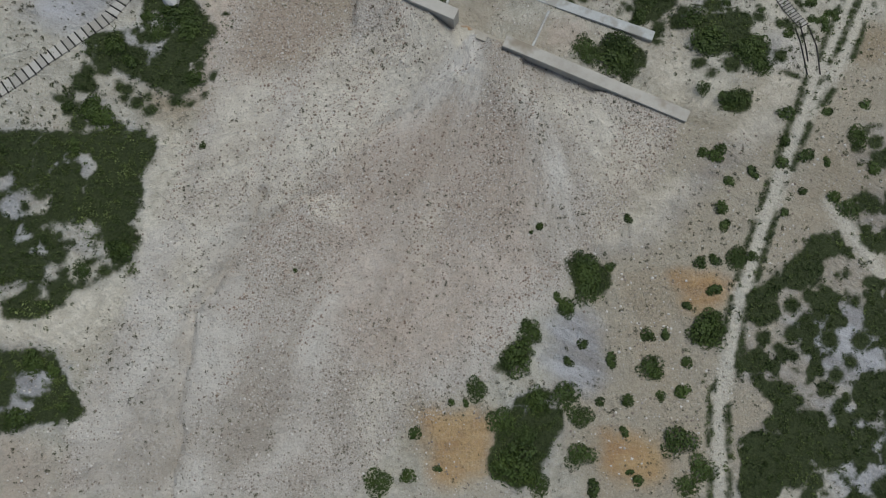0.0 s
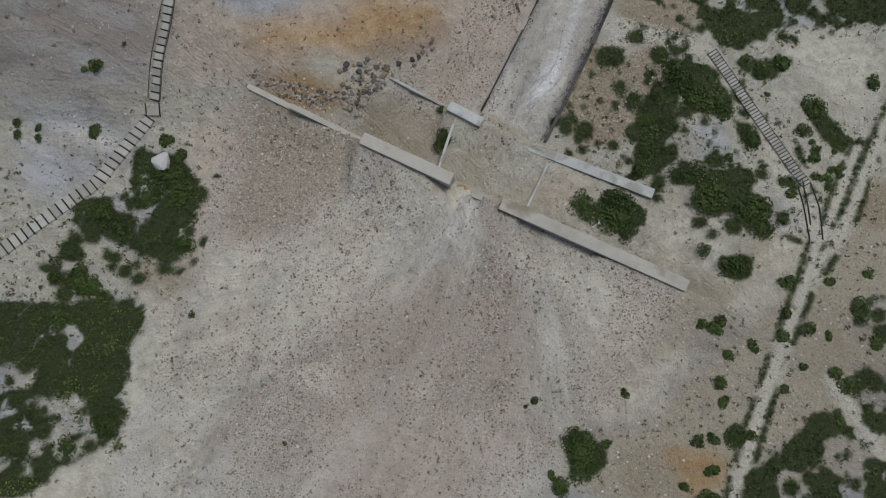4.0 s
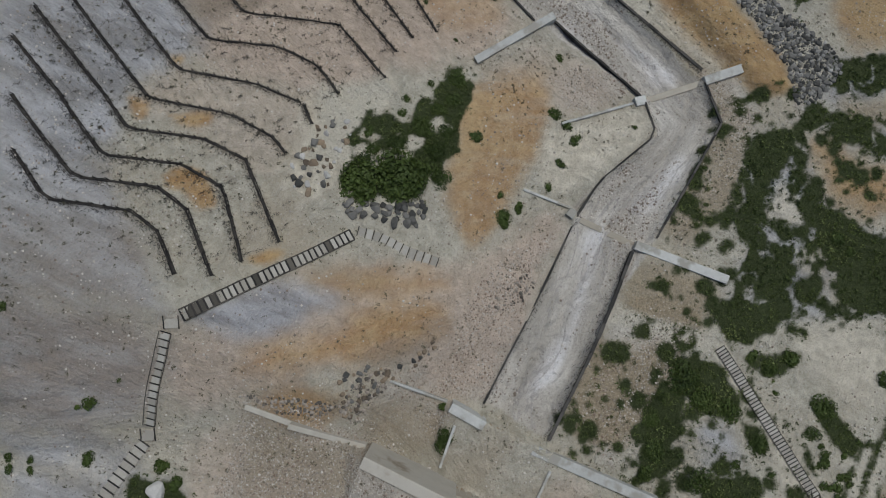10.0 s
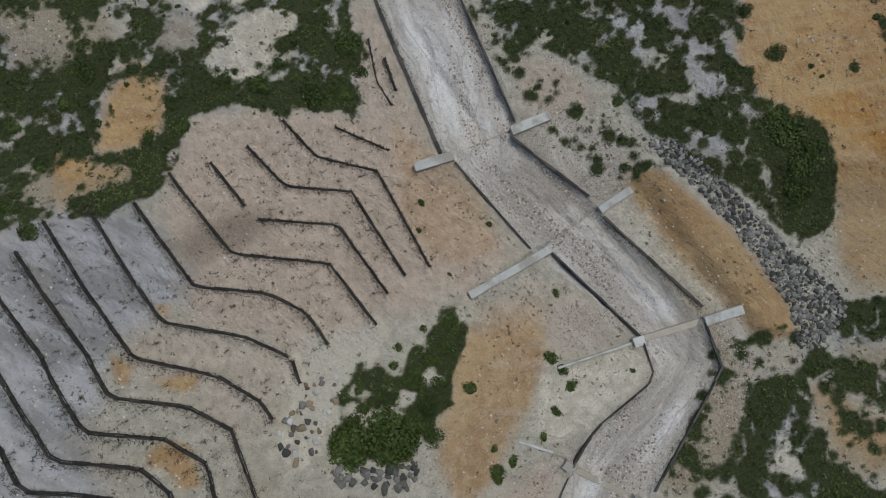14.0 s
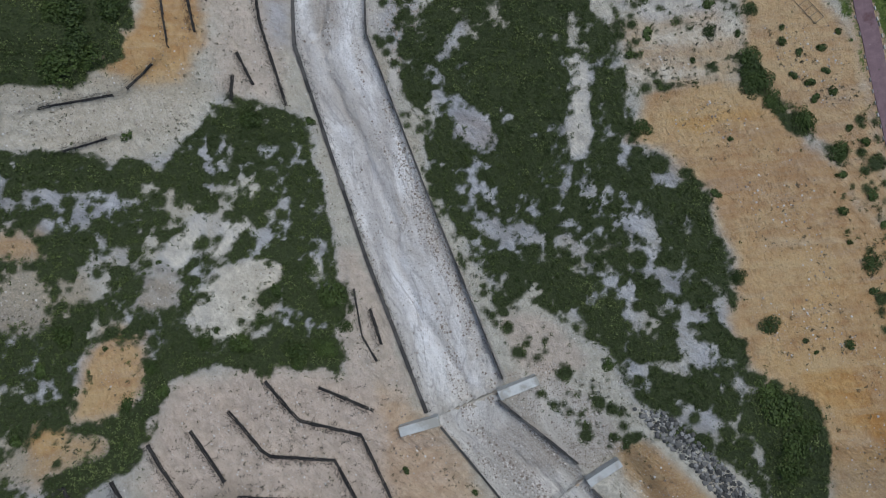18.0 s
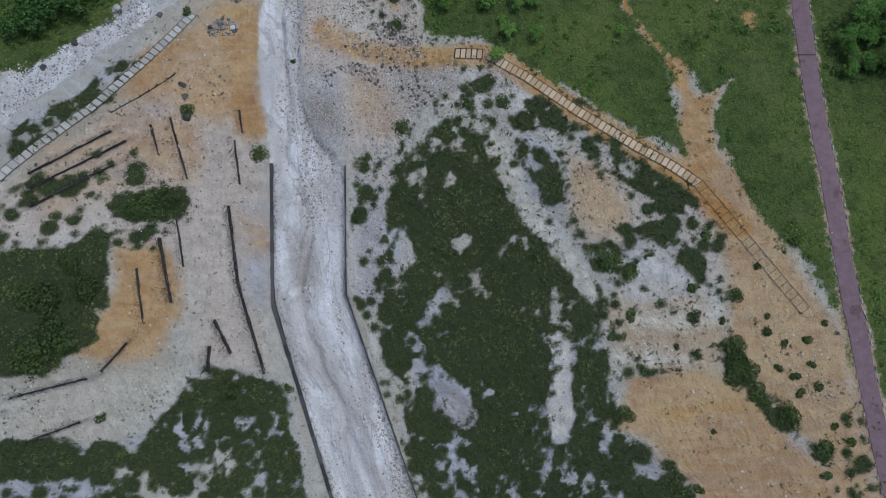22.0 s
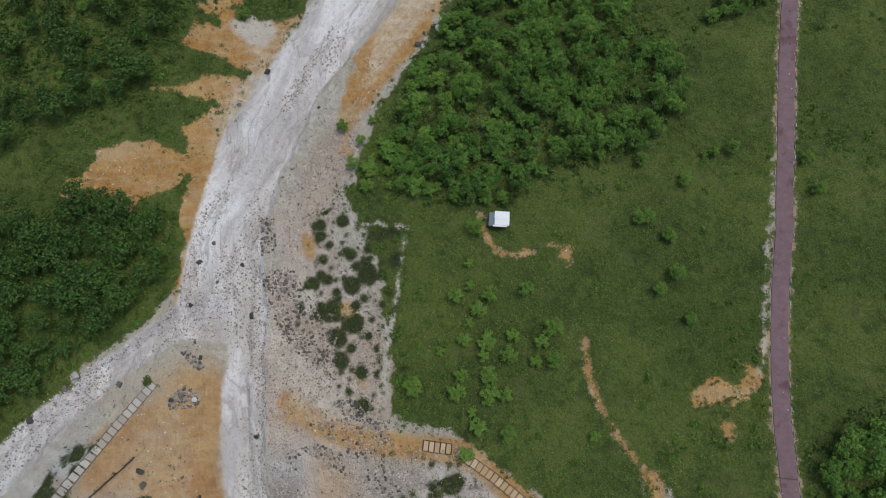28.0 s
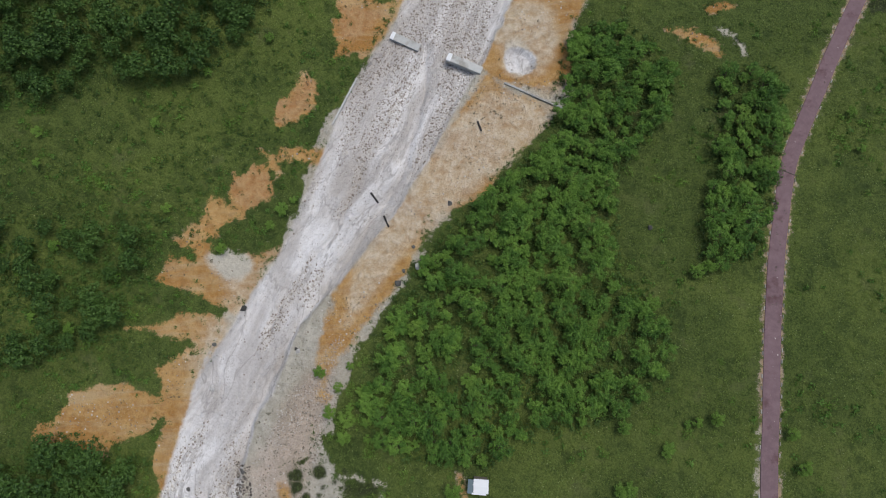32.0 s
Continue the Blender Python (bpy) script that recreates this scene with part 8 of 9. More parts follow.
def tree_kind(seed, radius, tall, mat):
    """A tree's trunk with limbs, and its crown of many small lobes, as two meshes."""
    r = np.random.RandomState(seed)
    lobes = []
    n = int(14 + radius * 4)
    for i in range(n):
        a, d = i * 2.4 + r.uniform(-.9, .9), radius * math.sqrt((i + r.uniform(0, 1)) / n) * .9
        v, f = leaf_cloud(seed * 31 + i, radius * r.uniform(.28, .42), 74, .125, 4, .85, 0)
        lobes.append((v + [math.cos(a) * d, math.sin(a) * d, tall + radius * .85 * (1 - (d / radius) ** 2) + r.uniform(-.2, .2)], f))
    v, f = gather(lobes)
    crown = mesh_of("crown", v, f, mat)
    bm = bmesh.new()

    def limb(a, b, r0, r1):
        q = along(a, b, 1)
        vs = bmesh.ops.create_cone(bm, segments=6, radius1=r0, radius2=r1, depth=1, cap_ends=True)["verts"]
        m = q @ Matrix.Rotation(math.pi / 2, 4, "Y")
        bmesh.ops.transform(bm, matrix=m, verts=vs)
    limb((0, 0, -.4), (.05, .02, tall * .7), .17, .11)
    for i in range(5):
        a = i * 1.26 + r.uniform(-.3, .3)
        limb((.04, .02, tall * .6), (math.cos(a) * radius * .6, math.sin(a) * radius * .6, tall + r.uniform(0, .3)), .08, .03)
    trunk = bpy.data.meshes.new("trunk")
    bm.to_mesh(trunk)
    bm.free()
    trunk.materials.append(bark_m)
    return trunk, crown


TREES = [tree_kind(500 + i, 1.15 + .24 * i, 1.8 + .3 * i, tree_m) for i in range(6)]
LIMES = [tree_kind(520 + i, 1.2 + .3 * i, 1.4 + .2 * i, lime_m) for i in range(3)]


def tree(x, y, kinds, label, group, scale=1.0):
    trunk, crown = random.choice(kinds)
    t = thing("tree", ground_point(x, y), label, "tree", group)
    m = Matrix.Translation(ground_point(x, y)) @ pose(0, 0, 0, 0, 0, random.uniform(0, 360)) @ Matrix.Diagonal((scale, scale, scale * random.uniform(.6, .9), 1))
    part("trunk", trunk, t, m)
    part("crown", crown, t, m)


FOREST = []
FOREST.append(([(37.7, 371.8), (47.9, 373.9), (57.5, 363.8), (56, 354.2), (44.7, 342.6), (44.1, 322.7), (53.9, 314.6), (52.3, 302.5), (41.3, 296.1), (31.3, 293.7), (20.1, 287.2), (6.5, 288.4), (-0.1, 291), (-2.6, 298.1), (3.4, 313.2), (9.7, 325.5), (22.9, 338.1), (34, 348.5)], 330, 1.6))
FOREST.append(([(66.1, 362.4), (76.7, 362.2), (76.8, 344.9), (69.8, 327.4), (60.4, 323), (63.5, 339.3)], 60, 1.7))
FOREST.append(([(11.2, 278.4), (19.5, 275.3), (27.7, 270.3), (30.7, 262.3), (28.7, 252.3), (21.8, 239.6), (14.9, 238.3), (11.6, 251.7), (3.4, 251.3), (9.3, 265.8)], 26, 2.6))
FOREST.append(([(-84.7, 284.9), (-58.3, 288.2), (-44.8, 283.9), (-45.6, 272.2), (-56.8, 261.2), (-67, 250.6), (-76.1, 244)], 90, 2.0))
FOREST.append(([(-86.5, 328.9), (-43.9, 330.9), (-47.7, 317.7), (-52.6, 307), (-67.8, 304.3), (-85, 292.7)], 40, 3.0))
FOREST.append(([(-78.6, 378.1), (-19.9, 385), (-28.1, 369.8), (-36.4, 362.1), (-47.8, 357.9), (-52.8, 362.9), (-63.2, 353.7), (-79.2, 351.8)], 80, 2.1))
FOREST.append(([(72.4, 244.7), (78.3, 250.4), (87, 248.9), (85.7, 237.4), (72.6, 236.7)], 14, 2.6))
FOREST.append(([(73.5, 246), (85.6, 252.5), (84.1, 238.2), (75.4, 237.2)], 10, 2.6))
FAR_WOODS = FOREST[3:6]
infill = []
for k, (poly, count, gap) in enumerate(FOREST):
    if 3 <= k < 6:
        continue
    places = sorted(fill(poly, count, 20 + k, gap))
    inner = places[110:] if k == 0 else []
    infill += inner
    for x, y in places[:110]:
        if np.hypot(rp[:, 0] - x, rp[:, 1] - y).min() < 3.4:
            continue
        if random.random() < .16 or k == 2:
            tree(x, y, LIMES, "young light-green broadleaf tree at the wood's edge", "trees of the streamside wood", random.uniform(.7, 1.1))
        else:
            tree(x, y, TREES, "rounded dark-green broadleaf tree in the streamside wood", "trees of the streamside wood", random.uniform(.75, 1.1))
far = [[], [], [], []]
for k, (poly, count, gap) in enumerate(FAR_WOODS):
    for i, q in enumerate(fill(poly, count, 23 + k, gap)):
        far[i % 4].append(q)
crowns = []
for k, places in enumerate(far):
    q = np.array(places)
    lobes = []
    for i in range(10):
        d = math.sqrt((i + .2) / 10) * .8
        v, f = leaf_cloud(1300 + k * 20 + i, .44, 80, .085, 3, .85)
        lobes.append((v + [math.cos(i * 2.4) * d, math.sin(i * 2.4) * d, 1.0 + .5 * (1 - d * d)], f))
    crowns.append(scatter(gather(lobes), q[:, 0], q[:, 1], gz(q[:, 0], q[:, 1]), rnd(len(q), 1.6, 3.0, 1400 + k), 1400 + k))
    stems = np.array([(.06, 0, -.2), (-.05, .05, -.2), (-.05, -.05, -.2), (.02, 0, 1.2)]), np.array([(0, 1, 3), (1, 2, 3), (2, 0, 3)])
    crowns.append(scatter(stems, q[:, 0], q[:, 1], gz(q[:, 0], q[:, 1]), rnd(len(q), 1.6, 3.0, 1400 + k), 1400 + k))
tagged(new("far_wood", mesh_of("far_wood", *gather(crowns), far_leaf_m)), "dense dark-green broadleaf wood on the far bank", "trees", kind="stuff")
q, crowns = np.array(infill), []
for k, (trunk, crown) in enumerate(TREES):
    shape = np.empty(len(crown.vertices) * 3, np.float32), np.empty(len(crown.loops), np.int32)
    crown.vertices.foreach_get("co", shape[0])
    crown.loops.foreach_get("vertex_index", shape[1])
    at_ = q[k::6]
    crowns.append(scatter((shape[0].reshape(-1, 3), shape[1].reshape(-1, 3)), at_[:, 0], at_[:, 1], gz(at_[:, 0], at_[:, 1]), rnd(len(at_), .75, 1.1, 1500 + k), 1510 + k, .8))
tagged(new("wood_canopy", mesh_of("wood_canopy", *gather(crowns), tree_m)), "closed dark-green canopy inside the streamside wood", "trees", kind="stuff")
LONE = [(52.9, 266.6), (44.7, 284.3), (49.5, 281.2), (52.8, 291.1), (58, 296.3), (38.3, 306.4), (50.6, 315.9), (51.4, 274.7), (4.9, 252.4), (61.4, 324.4), (15.3, 282.6), (20.5, 288), (36.4, 246), (9.4, 259.6)] + [(89.5, 353.9), (90.7, 346.5), (62.3, 335.9), (59.4, 323), (48.9, 316), (-66.4, 347.6), (-35.4, 361.1), (-63.1, 325.8), (-51.5, 319.9), (-67.1, 311.9), (-44.8, 350.4), (-66.7, 341.7), (75.8, 290.1), (-23.8, 369.1), (-42.4, 333.6), (-59.4, 309.8)]
LONE += [(-10.7, 302.5), (-7.1, 299.6), (-5, 303.6), (-8.6, 295), (-5.2, 293.8), (-2, 298.3), (-1.1, 290.4)] + [(-4.8, 295.9), (-1.3, 293.5), (-2.7, 299.1), (-5.6, 290.6), (-20.4, 334.2), (-18.2, 336), (-22.5, 330.7), (-31.7, 325.9)]
LONE += [(46.1, 284.6), (50.0, 280.6), (50.8, 274.6), (52.9, 266.3), (56.3, 296.0), (61.3, 297.1), (53.2, 291.9), (45.5, 295.0), (51.1, 317.0), (61.2, 323.7), (65.7, 328.3), (47.4, 315.9), (47.9, 271.6), (74.9, 289.4), (73.6, 295.0)]
for x, y in LONE:
    tree(x, y, LIMES, "single bright-green bushy tree in the meadow", "single trees in the meadow", random.uniform(.55, .95))

BUSHES = [mesh_of("shrub", *leaf_cloud(600 + i, 1.0, 210, .15, 6, .5, .12), bush_m) for i in range(6)]
SHRUBS = []
SHRUBS += [(-47.7, 54.1, 1.02), (-49.6, 46.2, 0.91), (-59, 46.9, 0.74), (-56.4, 46.1, 0.60), (-39.9, 44.8, 1.08), (-37.9, 42.3, 1.08), (16.6, 2.4, 1.96), (16.8, -1.3, 2.19), (20, 2, 0.78), (13.6, -3.9, 1.40), (9, -6.7, 1.71), (35.7, 17.3, 1.12), (36.9, 18, 0.96), (34.5, 17.7, 0.96), (36.6, 28.3, 1.31), (39.9, 25.9, 2.28), (38.3, 35.2, 2.50), (46, 19, 0.97), (45.3, 15.9, 1.12), (48.9, 17, 1.12), (51.5, 15.8, 0.80), (52.7, 23.3, 0.98), (47, 23, 1.30), (36.2, 9.6, 1.11), (40.9, 14.8, 0.96), (37.7, 13.4, 0.96), (44.6, 8.7, 0.80), (47.6, 11.7, 0.80), (36.4, 7.3, 0.95), (58.5, 24.4, 1.15), (56.2, 19.2, 1.61), (57.9, 14.5, 1.12)]
SHRUBS += [(52.1, 10.8, 1.12), (53.5, 9.3, 1.59), (37.5, 2.4, 1.42), (32.2, 2.1, 1.10), (34.5, 2.5, 0.95), (23, 8.6, 0.79), (10.6, 7.7, 0.63), (30.3, -3.8, 0.78), (34.2, -1.6, 1.10), (39.9, 2.7, 0.95), (-35.9, 20.5, 0.61), (-23.4, 2.6, 0.46), (54.6, 44.6, 0.69), (54.8, 42.8, 0.87), (58, 43.2, 0.70), (57.1, 40.1, 0.86), (55.3, 38.7, 1.03), (60.5, 45, 0.70), (51.2, 57.2, 1.23), (-1.6, 50.5, 0.67), (-2.1, 45.1, 1.16), (-0.8, 46, 0.83), (43.5, 33.4, 2.50), (44.7, 30.9, 1.66), (23.4, 33.6, 2.45), (25.2, 35.3, 1.97), (20.1, 34.1, 1.46), (25.7, 31.1, 1.47), (-50.5, 25.4, 1.94), (-48.7, 24.2, 1.49), (-53.4, 25.8, 0.89), (-52.9, 19.7, 0.89)]
SHRUBS += [(-50.7, 25.3, 1.87), (-52.8, 21, 0.75), (-46.9, 6.2, 1.81), (-51.6, 3.2, 1.35), (-56.3, -1.2, 0.74), (24.6, -7.3, 1.10), (27, -7.3, 0.94), (19.5, -10.6, 1.09), (15.7, -8.6, 0.94), (13.6, -3.5, 1.25), (13.7, -10.8, 0.78), (9.3, -6.9, 0.94), (6.4, -10.6, 2.34), (8.2, -5.3, 0.78), (1.3, -13.9, 1.71), (4.2, -18.1, 1.86), (-2.2, -15.9, 0.62), (-0.3, -16.1, 0.62), (-7.3, -19.7, 1.08), (-12.3, -25.9, 1.85), (-8.1, -25.6, 1.24), (-4.3, -24.6, 0.62), (6.7, -24.1, 3.10), (14.7, -23.1, 1.86), (13.1, -15.3, 1.95), (15.3, -18.3, 1.71), (17.6, -16.2, 0.78), (20.8, -20.3, 0.78), (21.4, -16.3, 1.09), (24.8, -11.8, 1.72), (29.8, -11.2, 0.94), (32.7, -7.1, 2.36)]
SHRUBS += [(27.9, -21.6, 2.34), (30.7, -25.3, 1.95), (16.3, -27.6, 1.24), (37.8, 3.2, 1.43), (30.3, -3.6, 0.63), (29.1, -15, 1.25), (26.1, -15.6, 0.78), (10.7, 7.9, 0.63), (9.5, 7.1, 0.39), (17, 1.4, 1.89), (20.1, 1.7, 0.63), (12.6, -2, 0.78), (8.9, -26.3, 1.86), (4.4, -24.7, 1.24), (9.3, -16, 1.87), (7.6, -20.4, 1.55), (22.4, -26.6, 0.93), (28.7, -27.5, 1.55), (33.6, -5.2, 1.42), (25.5, -12.6, 1.10), (21.3, -25.5, 0.62), (-37, 29.8, 1.53), (-38.7, 38.9, 2.00), (-41.9, 36.3, 1.37), (-47.7, 34.5, 1.65), (-45.5, 32.1, 1.21), (-57.5, -8.7, 1.63), (-59.5, -16, 1.77), (-55.3, -10.2, 1.04), (-53.8, -14.7, 0.89), (7.8, 79.5, 1.41), (10.4, 81.1, 0.89)]
SHRUBS += [(-49.5, 45.5, 1.07), (-58.9, 45.3, 0.75), (-56.5, 44.9, 0.60), (-40, 44.3, 1.09), (-38.1, 42.1, 0.93), (-40.4, 38.6, 2.31), (-38.1, 37, 1.85), (-55.8, 66.6, 0.96), (-1.6, 50.6, 0.68), (-1.3, 46.4, 1.51), (19.1, 35.5, 1.81), (23.6, 36.2, 1.98), (25, 33.1, 1.65), (51.6, 57, 1.24), (45.4, 57.9, 1.06), (48, 55.9, 1.41), (48.5, 52.3, 0.53), (41.3, 42.2, 0.86), (36.3, 39.9, 2.04), (38.2, 35.7, 1.85), (42.8, 33.4, 2.18), (49.6, 36.2, 1.02), (46.7, 40.8, 0.69), (54.9, 43.5, 0.87), (54.6, 41.9, 1.05), (54.2, 39.1, 0.87), (56.2, 38.7, 0.87), (57.9, 40.2, 0.87), (55.7, 37.2, 0.86), (58, 39, 0.69), (65.5, 53.8, 1.25), (55.7, 49.7, 1.94)]
SHRUBS += [(53.1, 46.4, 1.40), (61.9, 73.7, 0.90), (60.3, 75.9, 1.27), (-43.8, 56.8, 0.44), (-48.9, 53.5, 0.59), (-43.2, 38.7, 1.07), (34.6, 55.1, 2.43), (36.9, 51.7, 2.08), (41.2, 49.9, 1.91), (45, 44.9, 1.74), (29.7, 48.5, 1.37), (29.7, 43.7, 1.69), (28.2, 40.6, 1.18), (17.8, 106.6, 0.74), (-3.9, 121.4, 0.75), (-4.3, 116.8, 0.55), (7.4, 117.9, 0.66), (0.8, 109.5, 0.46), (-3.2, 101, 0.71), (-7.1, 98.2, 0.87), (-2.2, 96.4, 1.40), (16.8, 96.2, 1.26), (18.6, 94.4, 1.08), (19.9, 92.2, 1.26), (17.1, 88.3, 0.90), (15.2, 84.4, 0.89), (8, 79.2, 1.23), (10.2, 80.9, 0.71), (7.5, 82.9, 0.70), (3.6, 92.2, 1.22), (-7.8, 95.6, 0.86), (29.5, 94.3, 0.55)]
SHRUBS += [(40.4, 87.3, 0.54), (-59.2, 143.6, 1.80), (-52.8, 141.4, 0.54), (-62.4, 137.6, 1.25), (-70.1, 133.6, 1.24), (-65, 126.9, 1.23), (-56.9, 134.4, 0.90), (-45.5, 138.2, 1.46), (-43.5, 134.3, 1.28), (-48.8, 132.2, 1.09), (-49, 126.1, 0.72), (-14.2, 84.3, 3.16), (-7.6, 85.2, 4.06), (-1.8, 85.4, 1.89), (-5.1, 86.3, 2.56), (-0.9, 92.9, 1.56), (0.8, 101.7, 1.61), (-0.1, 98.1, 1.41), (-2.6, 89.6, 1.89), (-4.4, 93, 1.72), (-11.8, 89.8, 1.18), (-12.7, 92.3, 1.02), (-8.5, 90.5, 1.53), (29.2, 138.6, 1.33), (55.8, 131.6, 2.75), (57.3, 126.8, 2.56), (56.8, 122.5, 2.40), (59.1, 129.5, 1.83), (53.5, 134.6, 1.84), (-63.9, 116, 1.70), (-68.3, 119.8, 1.71), (-22.4, 140.1, 2.27)]
SHRUBS += [(-17.7, 140.8, 1.72), (-31.9, 141.8, 2.06), (-37.5, 142.5, 1.67), (-52.2, 176.9, 1.30), (50, 176.2, 0.57), (66, 142.7, 0.92), (67, 169.8, 0.94), (66.9, 163.8, 0.93), (67.4, 158.9, 0.56), (66.8, 173.5, 1.87), (61.8, 179.1, 2.07), (53.4, 190.7, 1.90), (55.9, 185.9, 1.71), (58.8, 181.1, 0.76), (70.5, 155.4, 1.66), (70.5, 151, 0.92), (59.5, 143.1, 0.55), (61.1, 141.3, 0.46), (47.1, 194.8, 1.34), (51.7, 194.2, 0.76), (44.2, 190, 0.57), (71.4, 166.1, 1.12), (72.7, 161.6, 0.74), (68.7, 177.7, 0.75), (33.6, 191.2, 0.97), (37, 195.1, 1.16), (35.7, 178.5, 1.73), (47.1, 167, 0.95), (47.3, 199.8, 1.15), (33.4, 204.3, 2.53), (37.2, 202.2, 1.55), (54.6, 145.4, 1.67)]
SHRUBS += [(49.9, 153.3, 1.31), (-17, 149.5, 2.31), (-14.9, 144.8, 1.35), (-18.4, 141.2, 2.09), (-20.9, 154.2, 1.35), (-26.3, 150.5, 1.14), (-35.8, 144.3, 0.74), (-45.3, 155.4, 0.56), (-28.7, 146, 1.32), (-62.8, 196.2, 2.14), (-59.2, 191.6, 2.69), (-55.3, 199.1, 2.39), (-61.7, 188.7, 1.97), (-22.3, 181.1, 1.00), (-32.7, 180.7, 2.15), (63.7, 182.9, 0.94), (60.4, 186.7, 0.76), (58.8, 192.5, 0.95), (67.8, 194.2, 0.75), (65, 191.4, 0.94), (71.2, 175.3, 0.94), (-30.1, 223.9, 1.66), (-47.9, 212.5, 3.12), (-44.6, 214.1, 2.57), (-49.9, 211.5, 1.55), (-62, 187.7, 3.60), (-57.4, 189.3, 2.74), (-60.2, 196.7, 3.27), (-55.1, 198.3, 2.78), (-58, 202.9, 2.22), (53.8, 188.7, 2.10), (53.3, 185.1, 1.91)]
SHRUBS += [(56.8, 182.5, 1.72), (63, 185.5, 0.95), (65.6, 187.4, 0.76), (63.8, 207.4, 0.96), (-45.9, 252.2, 1.06), (-43.5, 231.4, 1.43), (-9.4, 223.5, 0.83), (-24.9, 242.6, 0.63), (66.4, 183.8, 0.95), (61.4, 190.8, 0.76), (58.9, 195.3, 0.57), (-11.1, 212, 0.72), (-8, 214.1, 0.62), (-5.7, 208, 0.82), (-3.2, 228.8, 1.45), (9.3, 232.8, 1.43), (15.4, 232.7, 1.42), (57.5, 203.5, 0.77), (53.7, 198.8, 1.34), (49.5, 209, 1.16)]
BIG_BUSHES = [mesh_of("large_shrub", *leaf_cloud(640 + i, 1.0, 900, .07, 9, .42, .1), bush_m) for i in range(3)]
SHRUBS += [(*[(-14.4, 84.3)][0], 3.6), (*[(-8.4, 85.3)][0], 4.3), (*[(-13.2, 87.8)][0], 1.5)]
for x, y, r in SHRUBS:
    o = new("shrub", random.choice(BIG_BUSHES if r > 1.3 else BUSHES))
    o.matrix_basis = Matrix.Translation(ground_point(x, y)) @ pose(0, 0, 0, 0, 0, random.uniform(0, 360)) @ Matrix.Diagonal((r * 1.15, r * random.uniform(.95, 1.25), r * random.uniform(.6, .85), 1))
    tagged(o, "low dark-green evergreen shrub on bare volcanic soil", "shrub", "evergreen shrubs")


def leafy_stuff(name, label, places, size, material, leaves, seed, flat=.5, leaf=.2, lobes=3):
    x, y = places
    V, F = gather([scatter(leaf_cloud(seed + k, 1.0, leaves, leaf, lobes, flat, .08), x[k::4], y[k::4], gz(x[k::4], y[k::4]), size[k::4], seed + k) for k in range(4)])
    return tagged(new(name, mesh_of(name, V, F, material)), label, "plants", kind="stuff")


p = pick(C["mat"], 165000, 701, -.12)
leafy_stuff("heath", "mat of low dark-green heath shrubs with bare gaps", p, rnd(len(p[0]), .28, .66, 702), heath_m, 13, 710)
p = pick(C["thick"], 120000, 732, .4, lambda x, y: np.clip((rough(84, 4, x, y, 4) - .4) * 4, .06, .8))
leafy_stuff("moss", "lighter olive moss and grass cushions on the heath", (p[0], p[1]), rnd(len(p[0]), .4, .8, 733), moss_m, 9, 735, .62, .22)
thin = lambda x, y: np.clip((rough(75, 8, x, y, 3) - .34) * 2.6, .03, .9)
p = pick(loose_ground - np.clip(C["stony"], 0, 1) * 6 * rough(96, 6, GX, GY, 3), 110000, 703, .8, thin)
leafy_stuff("small_shrubs", "tiny dark dots of heath and dry shrublets on bare soil", p, rnd(len(p[0]), .10, .42, 704, 3), dry_m, 12, 720, .6, .3)
edge_ring = 1.6 - np.abs(C["mat"])
p = pick(np.minimum(edge_ring, -C["white"]), 30000, 705, 0)
leafy_stuff("edge_shrubs", "small dark shrubs fringing the heath mats", p, rnd(len(p[0]), .18, .5, 706, 2), bush_m, 14, 730, .55, .25)
p = pick(C["green"], 95000, 707, .3, lambda x, y: np.clip((rough(76, 9, x, y, 4) - .36) * 4, .12, 1))
leafy_stuff("meadow", "rough meadow of grass tufts and pale flower heads", p, rnd(len(p[0]), .22, .55, 708), grass_m, 7, 740, .5, .28, 2)
p = pick(C["green"], 14000, 709, .6, lambda x, y: np.clip((rough(77, 9, x, y, 3) - np.where(x < knots(y, FLOW), .42, .52)) * 6, 0, 1))
leafy_stuff("meadow_shrubs", "knee-high green shrubs spread through the meadow", p, rnd(len(p[0]), .5, 1.1, 711), tree_m, 22, 750, .5, .2)
p = pick(np.where(GX < knots(GY, FLOW), C["green"], -9), 70000, 716, .3, lambda x, y: np.clip((rough(79, 7, x, y, 4) - .3) * 3, .05, .9))
leafy_stuff("ferns", "dark-green ferns and low bushes over the far bank", p, rnd(len(p[0]), .4, .95, 717, 2), fern_m, 14, 780, .5, .22)
LIME_EDGE = [(-10.7, 302.3), (-4.1, 306.8), (3.9, 301.3), (6.5, 289.6), (-4.3, 285), (-10.7, 291.3)]
p = pick(C["green"], 26000, 741, .8, lambda x, y: np.where(depth_in(LIME_EDGE, x, y) > 0, 1, np.clip((rough(86, 13, x, y, 3) - .56) * 6, .012, .6)))
leafy_stuff("lime_shrubs", "rounded light-green bushes dotted through the meadow", p, rnd(len(p[0]), .35, 1.5, 742, 2.2), lime_m, 70, 745, .5, .11, 5)
verge = 1.3 - np.abs(C["green"] + .4)
p = pick(np.minimum(verge, .3 - C["white"]), 120000, 751, 0, lambda x, y: np.where(np.abs(line_side(rp[::6].tolist(), x, y)[0]) < 2.6, 0, np.clip((rough(88, 4, x, y, 4) - .38) * 5, .05, .9)))
leafy_stuff("verge_shrubs", "ragged green shrubs and ferns along the edge of the turf", p, rnd(len(p[0]), .18, .75, 752, 2), fern_m, 14, 755, .55, .24)
wood_in = np.full(GX.shape, -9.0)
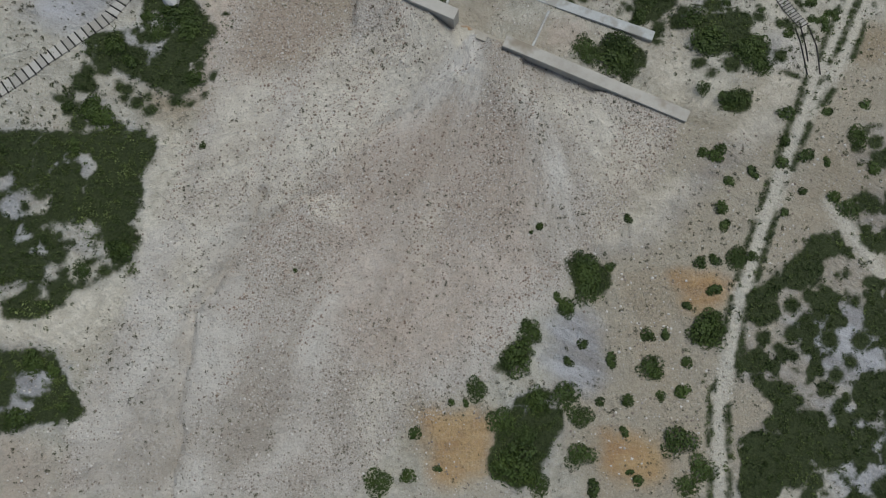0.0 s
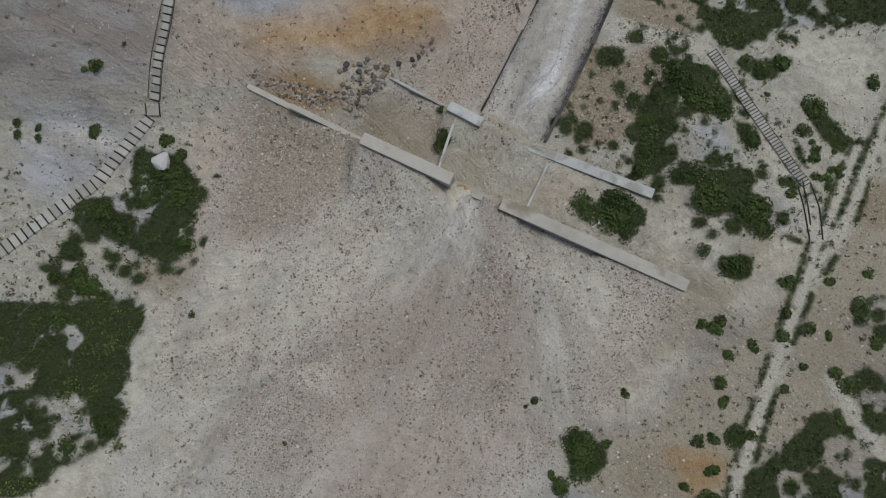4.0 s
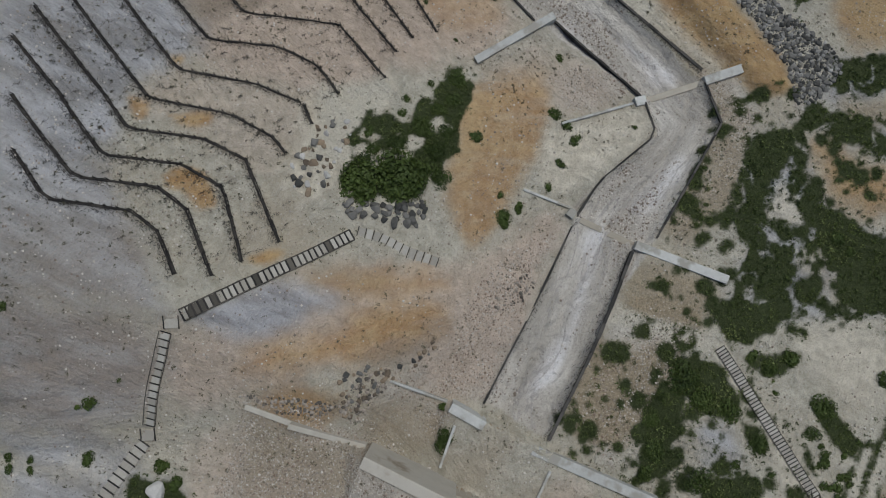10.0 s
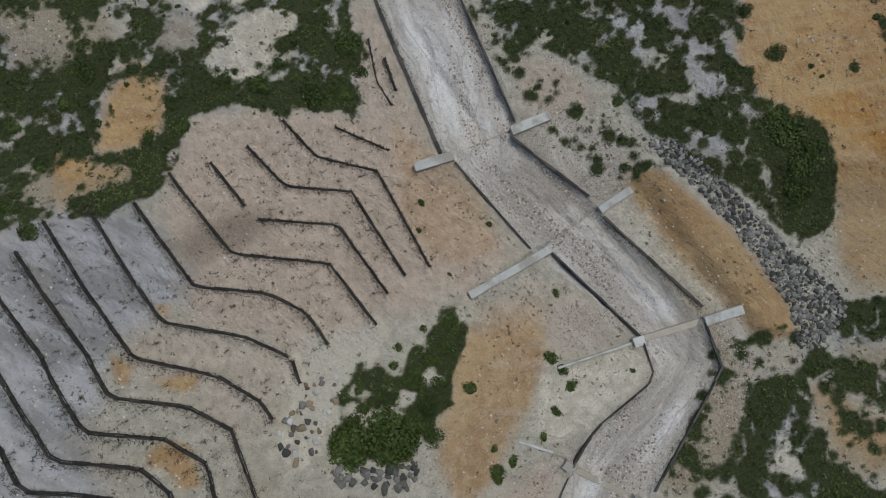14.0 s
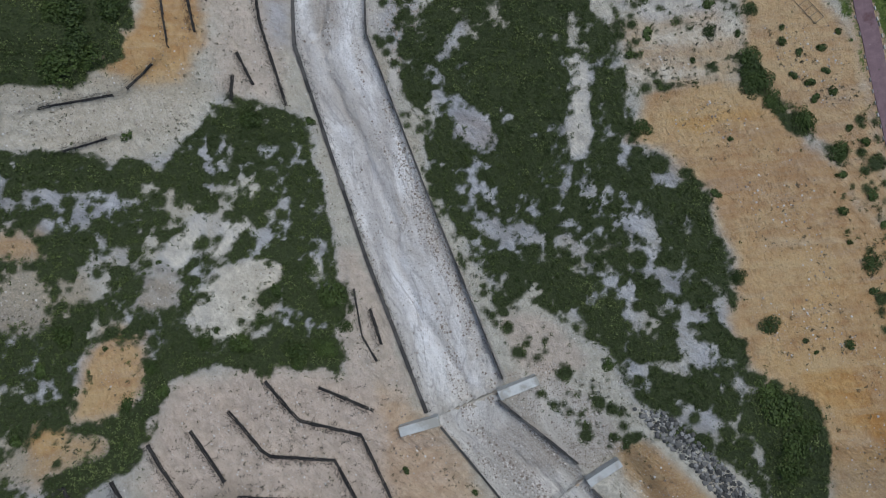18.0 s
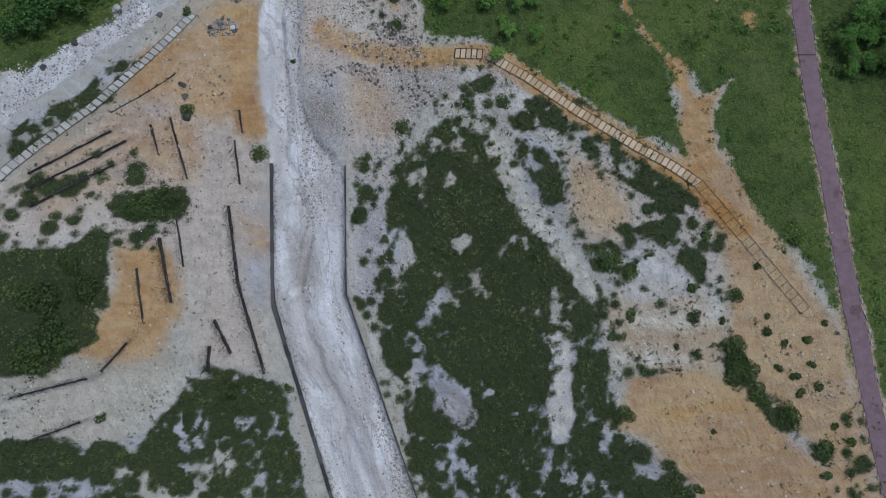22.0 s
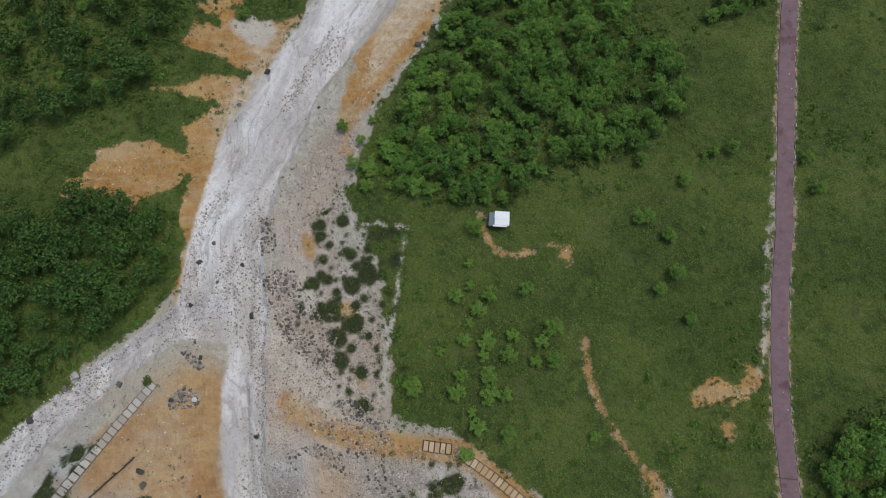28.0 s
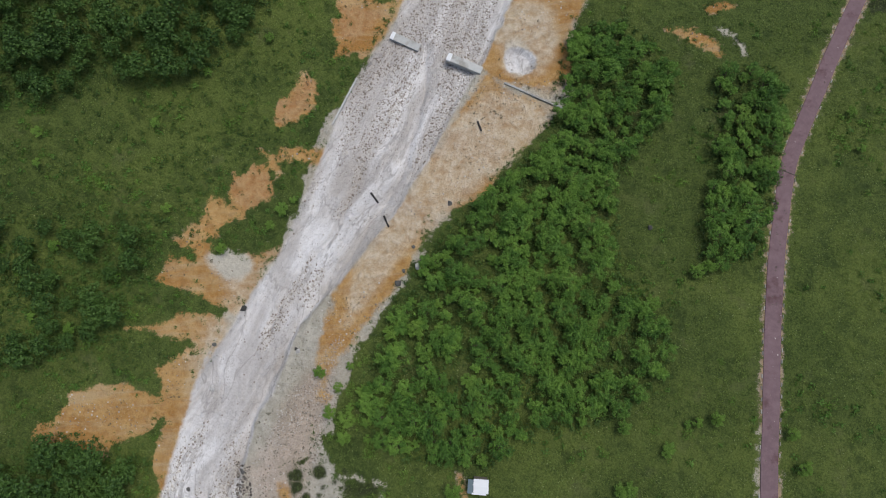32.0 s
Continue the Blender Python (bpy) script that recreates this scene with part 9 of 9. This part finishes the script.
wood_in[core] = np.maximum.reduce([depth_in(poly, hx, hy) for poly, _, _ in FOREST[:2] + FOREST[3:]])
p = pick(wood_in, 60000, 712, -1.5)
leafy_stuff("undergrowth", "dense green undergrowth between the trees", p, rnd(len(p[0]), .5, 1.15, 713), under_m, 24, 760, .7, .2)
BRUSHY = [[(-16.6, 51.4), (-13.3, 56.2), (-9.3, 56.9), (-9.8, 54.1), (-14.8, 48.3)], [(-29.0, 54.0), (-22.7, 53.4), (-16.6, 51.8), (-18.3, 50.2), (-24.3, 51.1)], [(-23.8, 269.3), (-15.6, 284.9), (-11.2, 289.4), (0.9, 261.4), (0.3, 247.2), (-13.6, 248.5), (-20.7, 256.6)], [(-14.8, 248.8), (-1.5, 246.2), (3, 237.2), (-3.2, 228.8), (-0.7, 214.2), (-3.4, 198), (-7.3, 192), (-12.5, 222.4)],
          [(-7.6, 308.6), (-8.2, 297.8), (-9.9, 287.3), (-12.8, 278.7), (-22.8, 278.1), (-15.9, 293.3)]]
brush_in = np.full(GX.shape, -9.0)
brush_in[core] = np.maximum.reduce([depth_in(poly, hx, hy) for poly in BRUSHY])
brush_in = np.maximum(brush_in, np.minimum(C["scrub"], -C["mat"]))
p = pick(np.minimum(brush_in, -C["white"]), 150000, 718, 0, lambda x, y: np.clip((rough(83, 7, x, y, 5) - .5) * 6, .02, .9))
leafy_stuff("dry_brush", "grey-brown dry brush and twigs among the rubble", p, rnd(len(p[0]), .12, .5, 719, 2.5), brush_m, 12, 790, .5, .28)
# dead brush washed over the terraces
TERRACES = [(-67.3, 93.8), (-73, 113.2), (-61.9, 118), (-44.6, 126.2), (-18.5, 136.1), (-8.9, 135.3), (-1.9, 111.9), (-9, 107.1), (-16.4, 98.2), (-23.7, 86.8), (-24.3, 74.7), (-36.9, 70.2), (-54.4, 80.5)]
spots = np.array(fill(TERRACES, 240, 91, 1.5))
r_ = np.random.RandomState(92)
turn_ = r_.normal(.35, .35, len(spots))
q = np.repeat(spots, 16, 0) + (r_.uniform(0, 1, (len(spots), 16, 1)) * np.stack([np.cos(turn_), np.sin(turn_)], -1)[:, None] * r_.uniform(.4, 2.4, (len(spots), 1, 1))).reshape(-1, 2)
v, f = twigs(955, q, np.tile(np.array([[.55, -.83]]), (len(q), 1)), 0, len(q), .12)
tagged(new("dead_brush", mesh_of("dead_brush", v, f, rail_m)), "dark dead twigs washed over the terrace soil", "twigs", kind="stuff")
p = pick(C["green"], 300000, 714, .3, lambda x, y: np.clip((rough(78, 5, x, y, 4) - np.where(x < knots(y, FLOW), .55, .46)) * 3, .02, .7))
leafy_stuff("flower_heads", "pale seed heads and flowers dotted over the meadow", p, rnd(len(p[0]), .10, .24, 715), pale_m, 4, 770, .6, .4, 1)
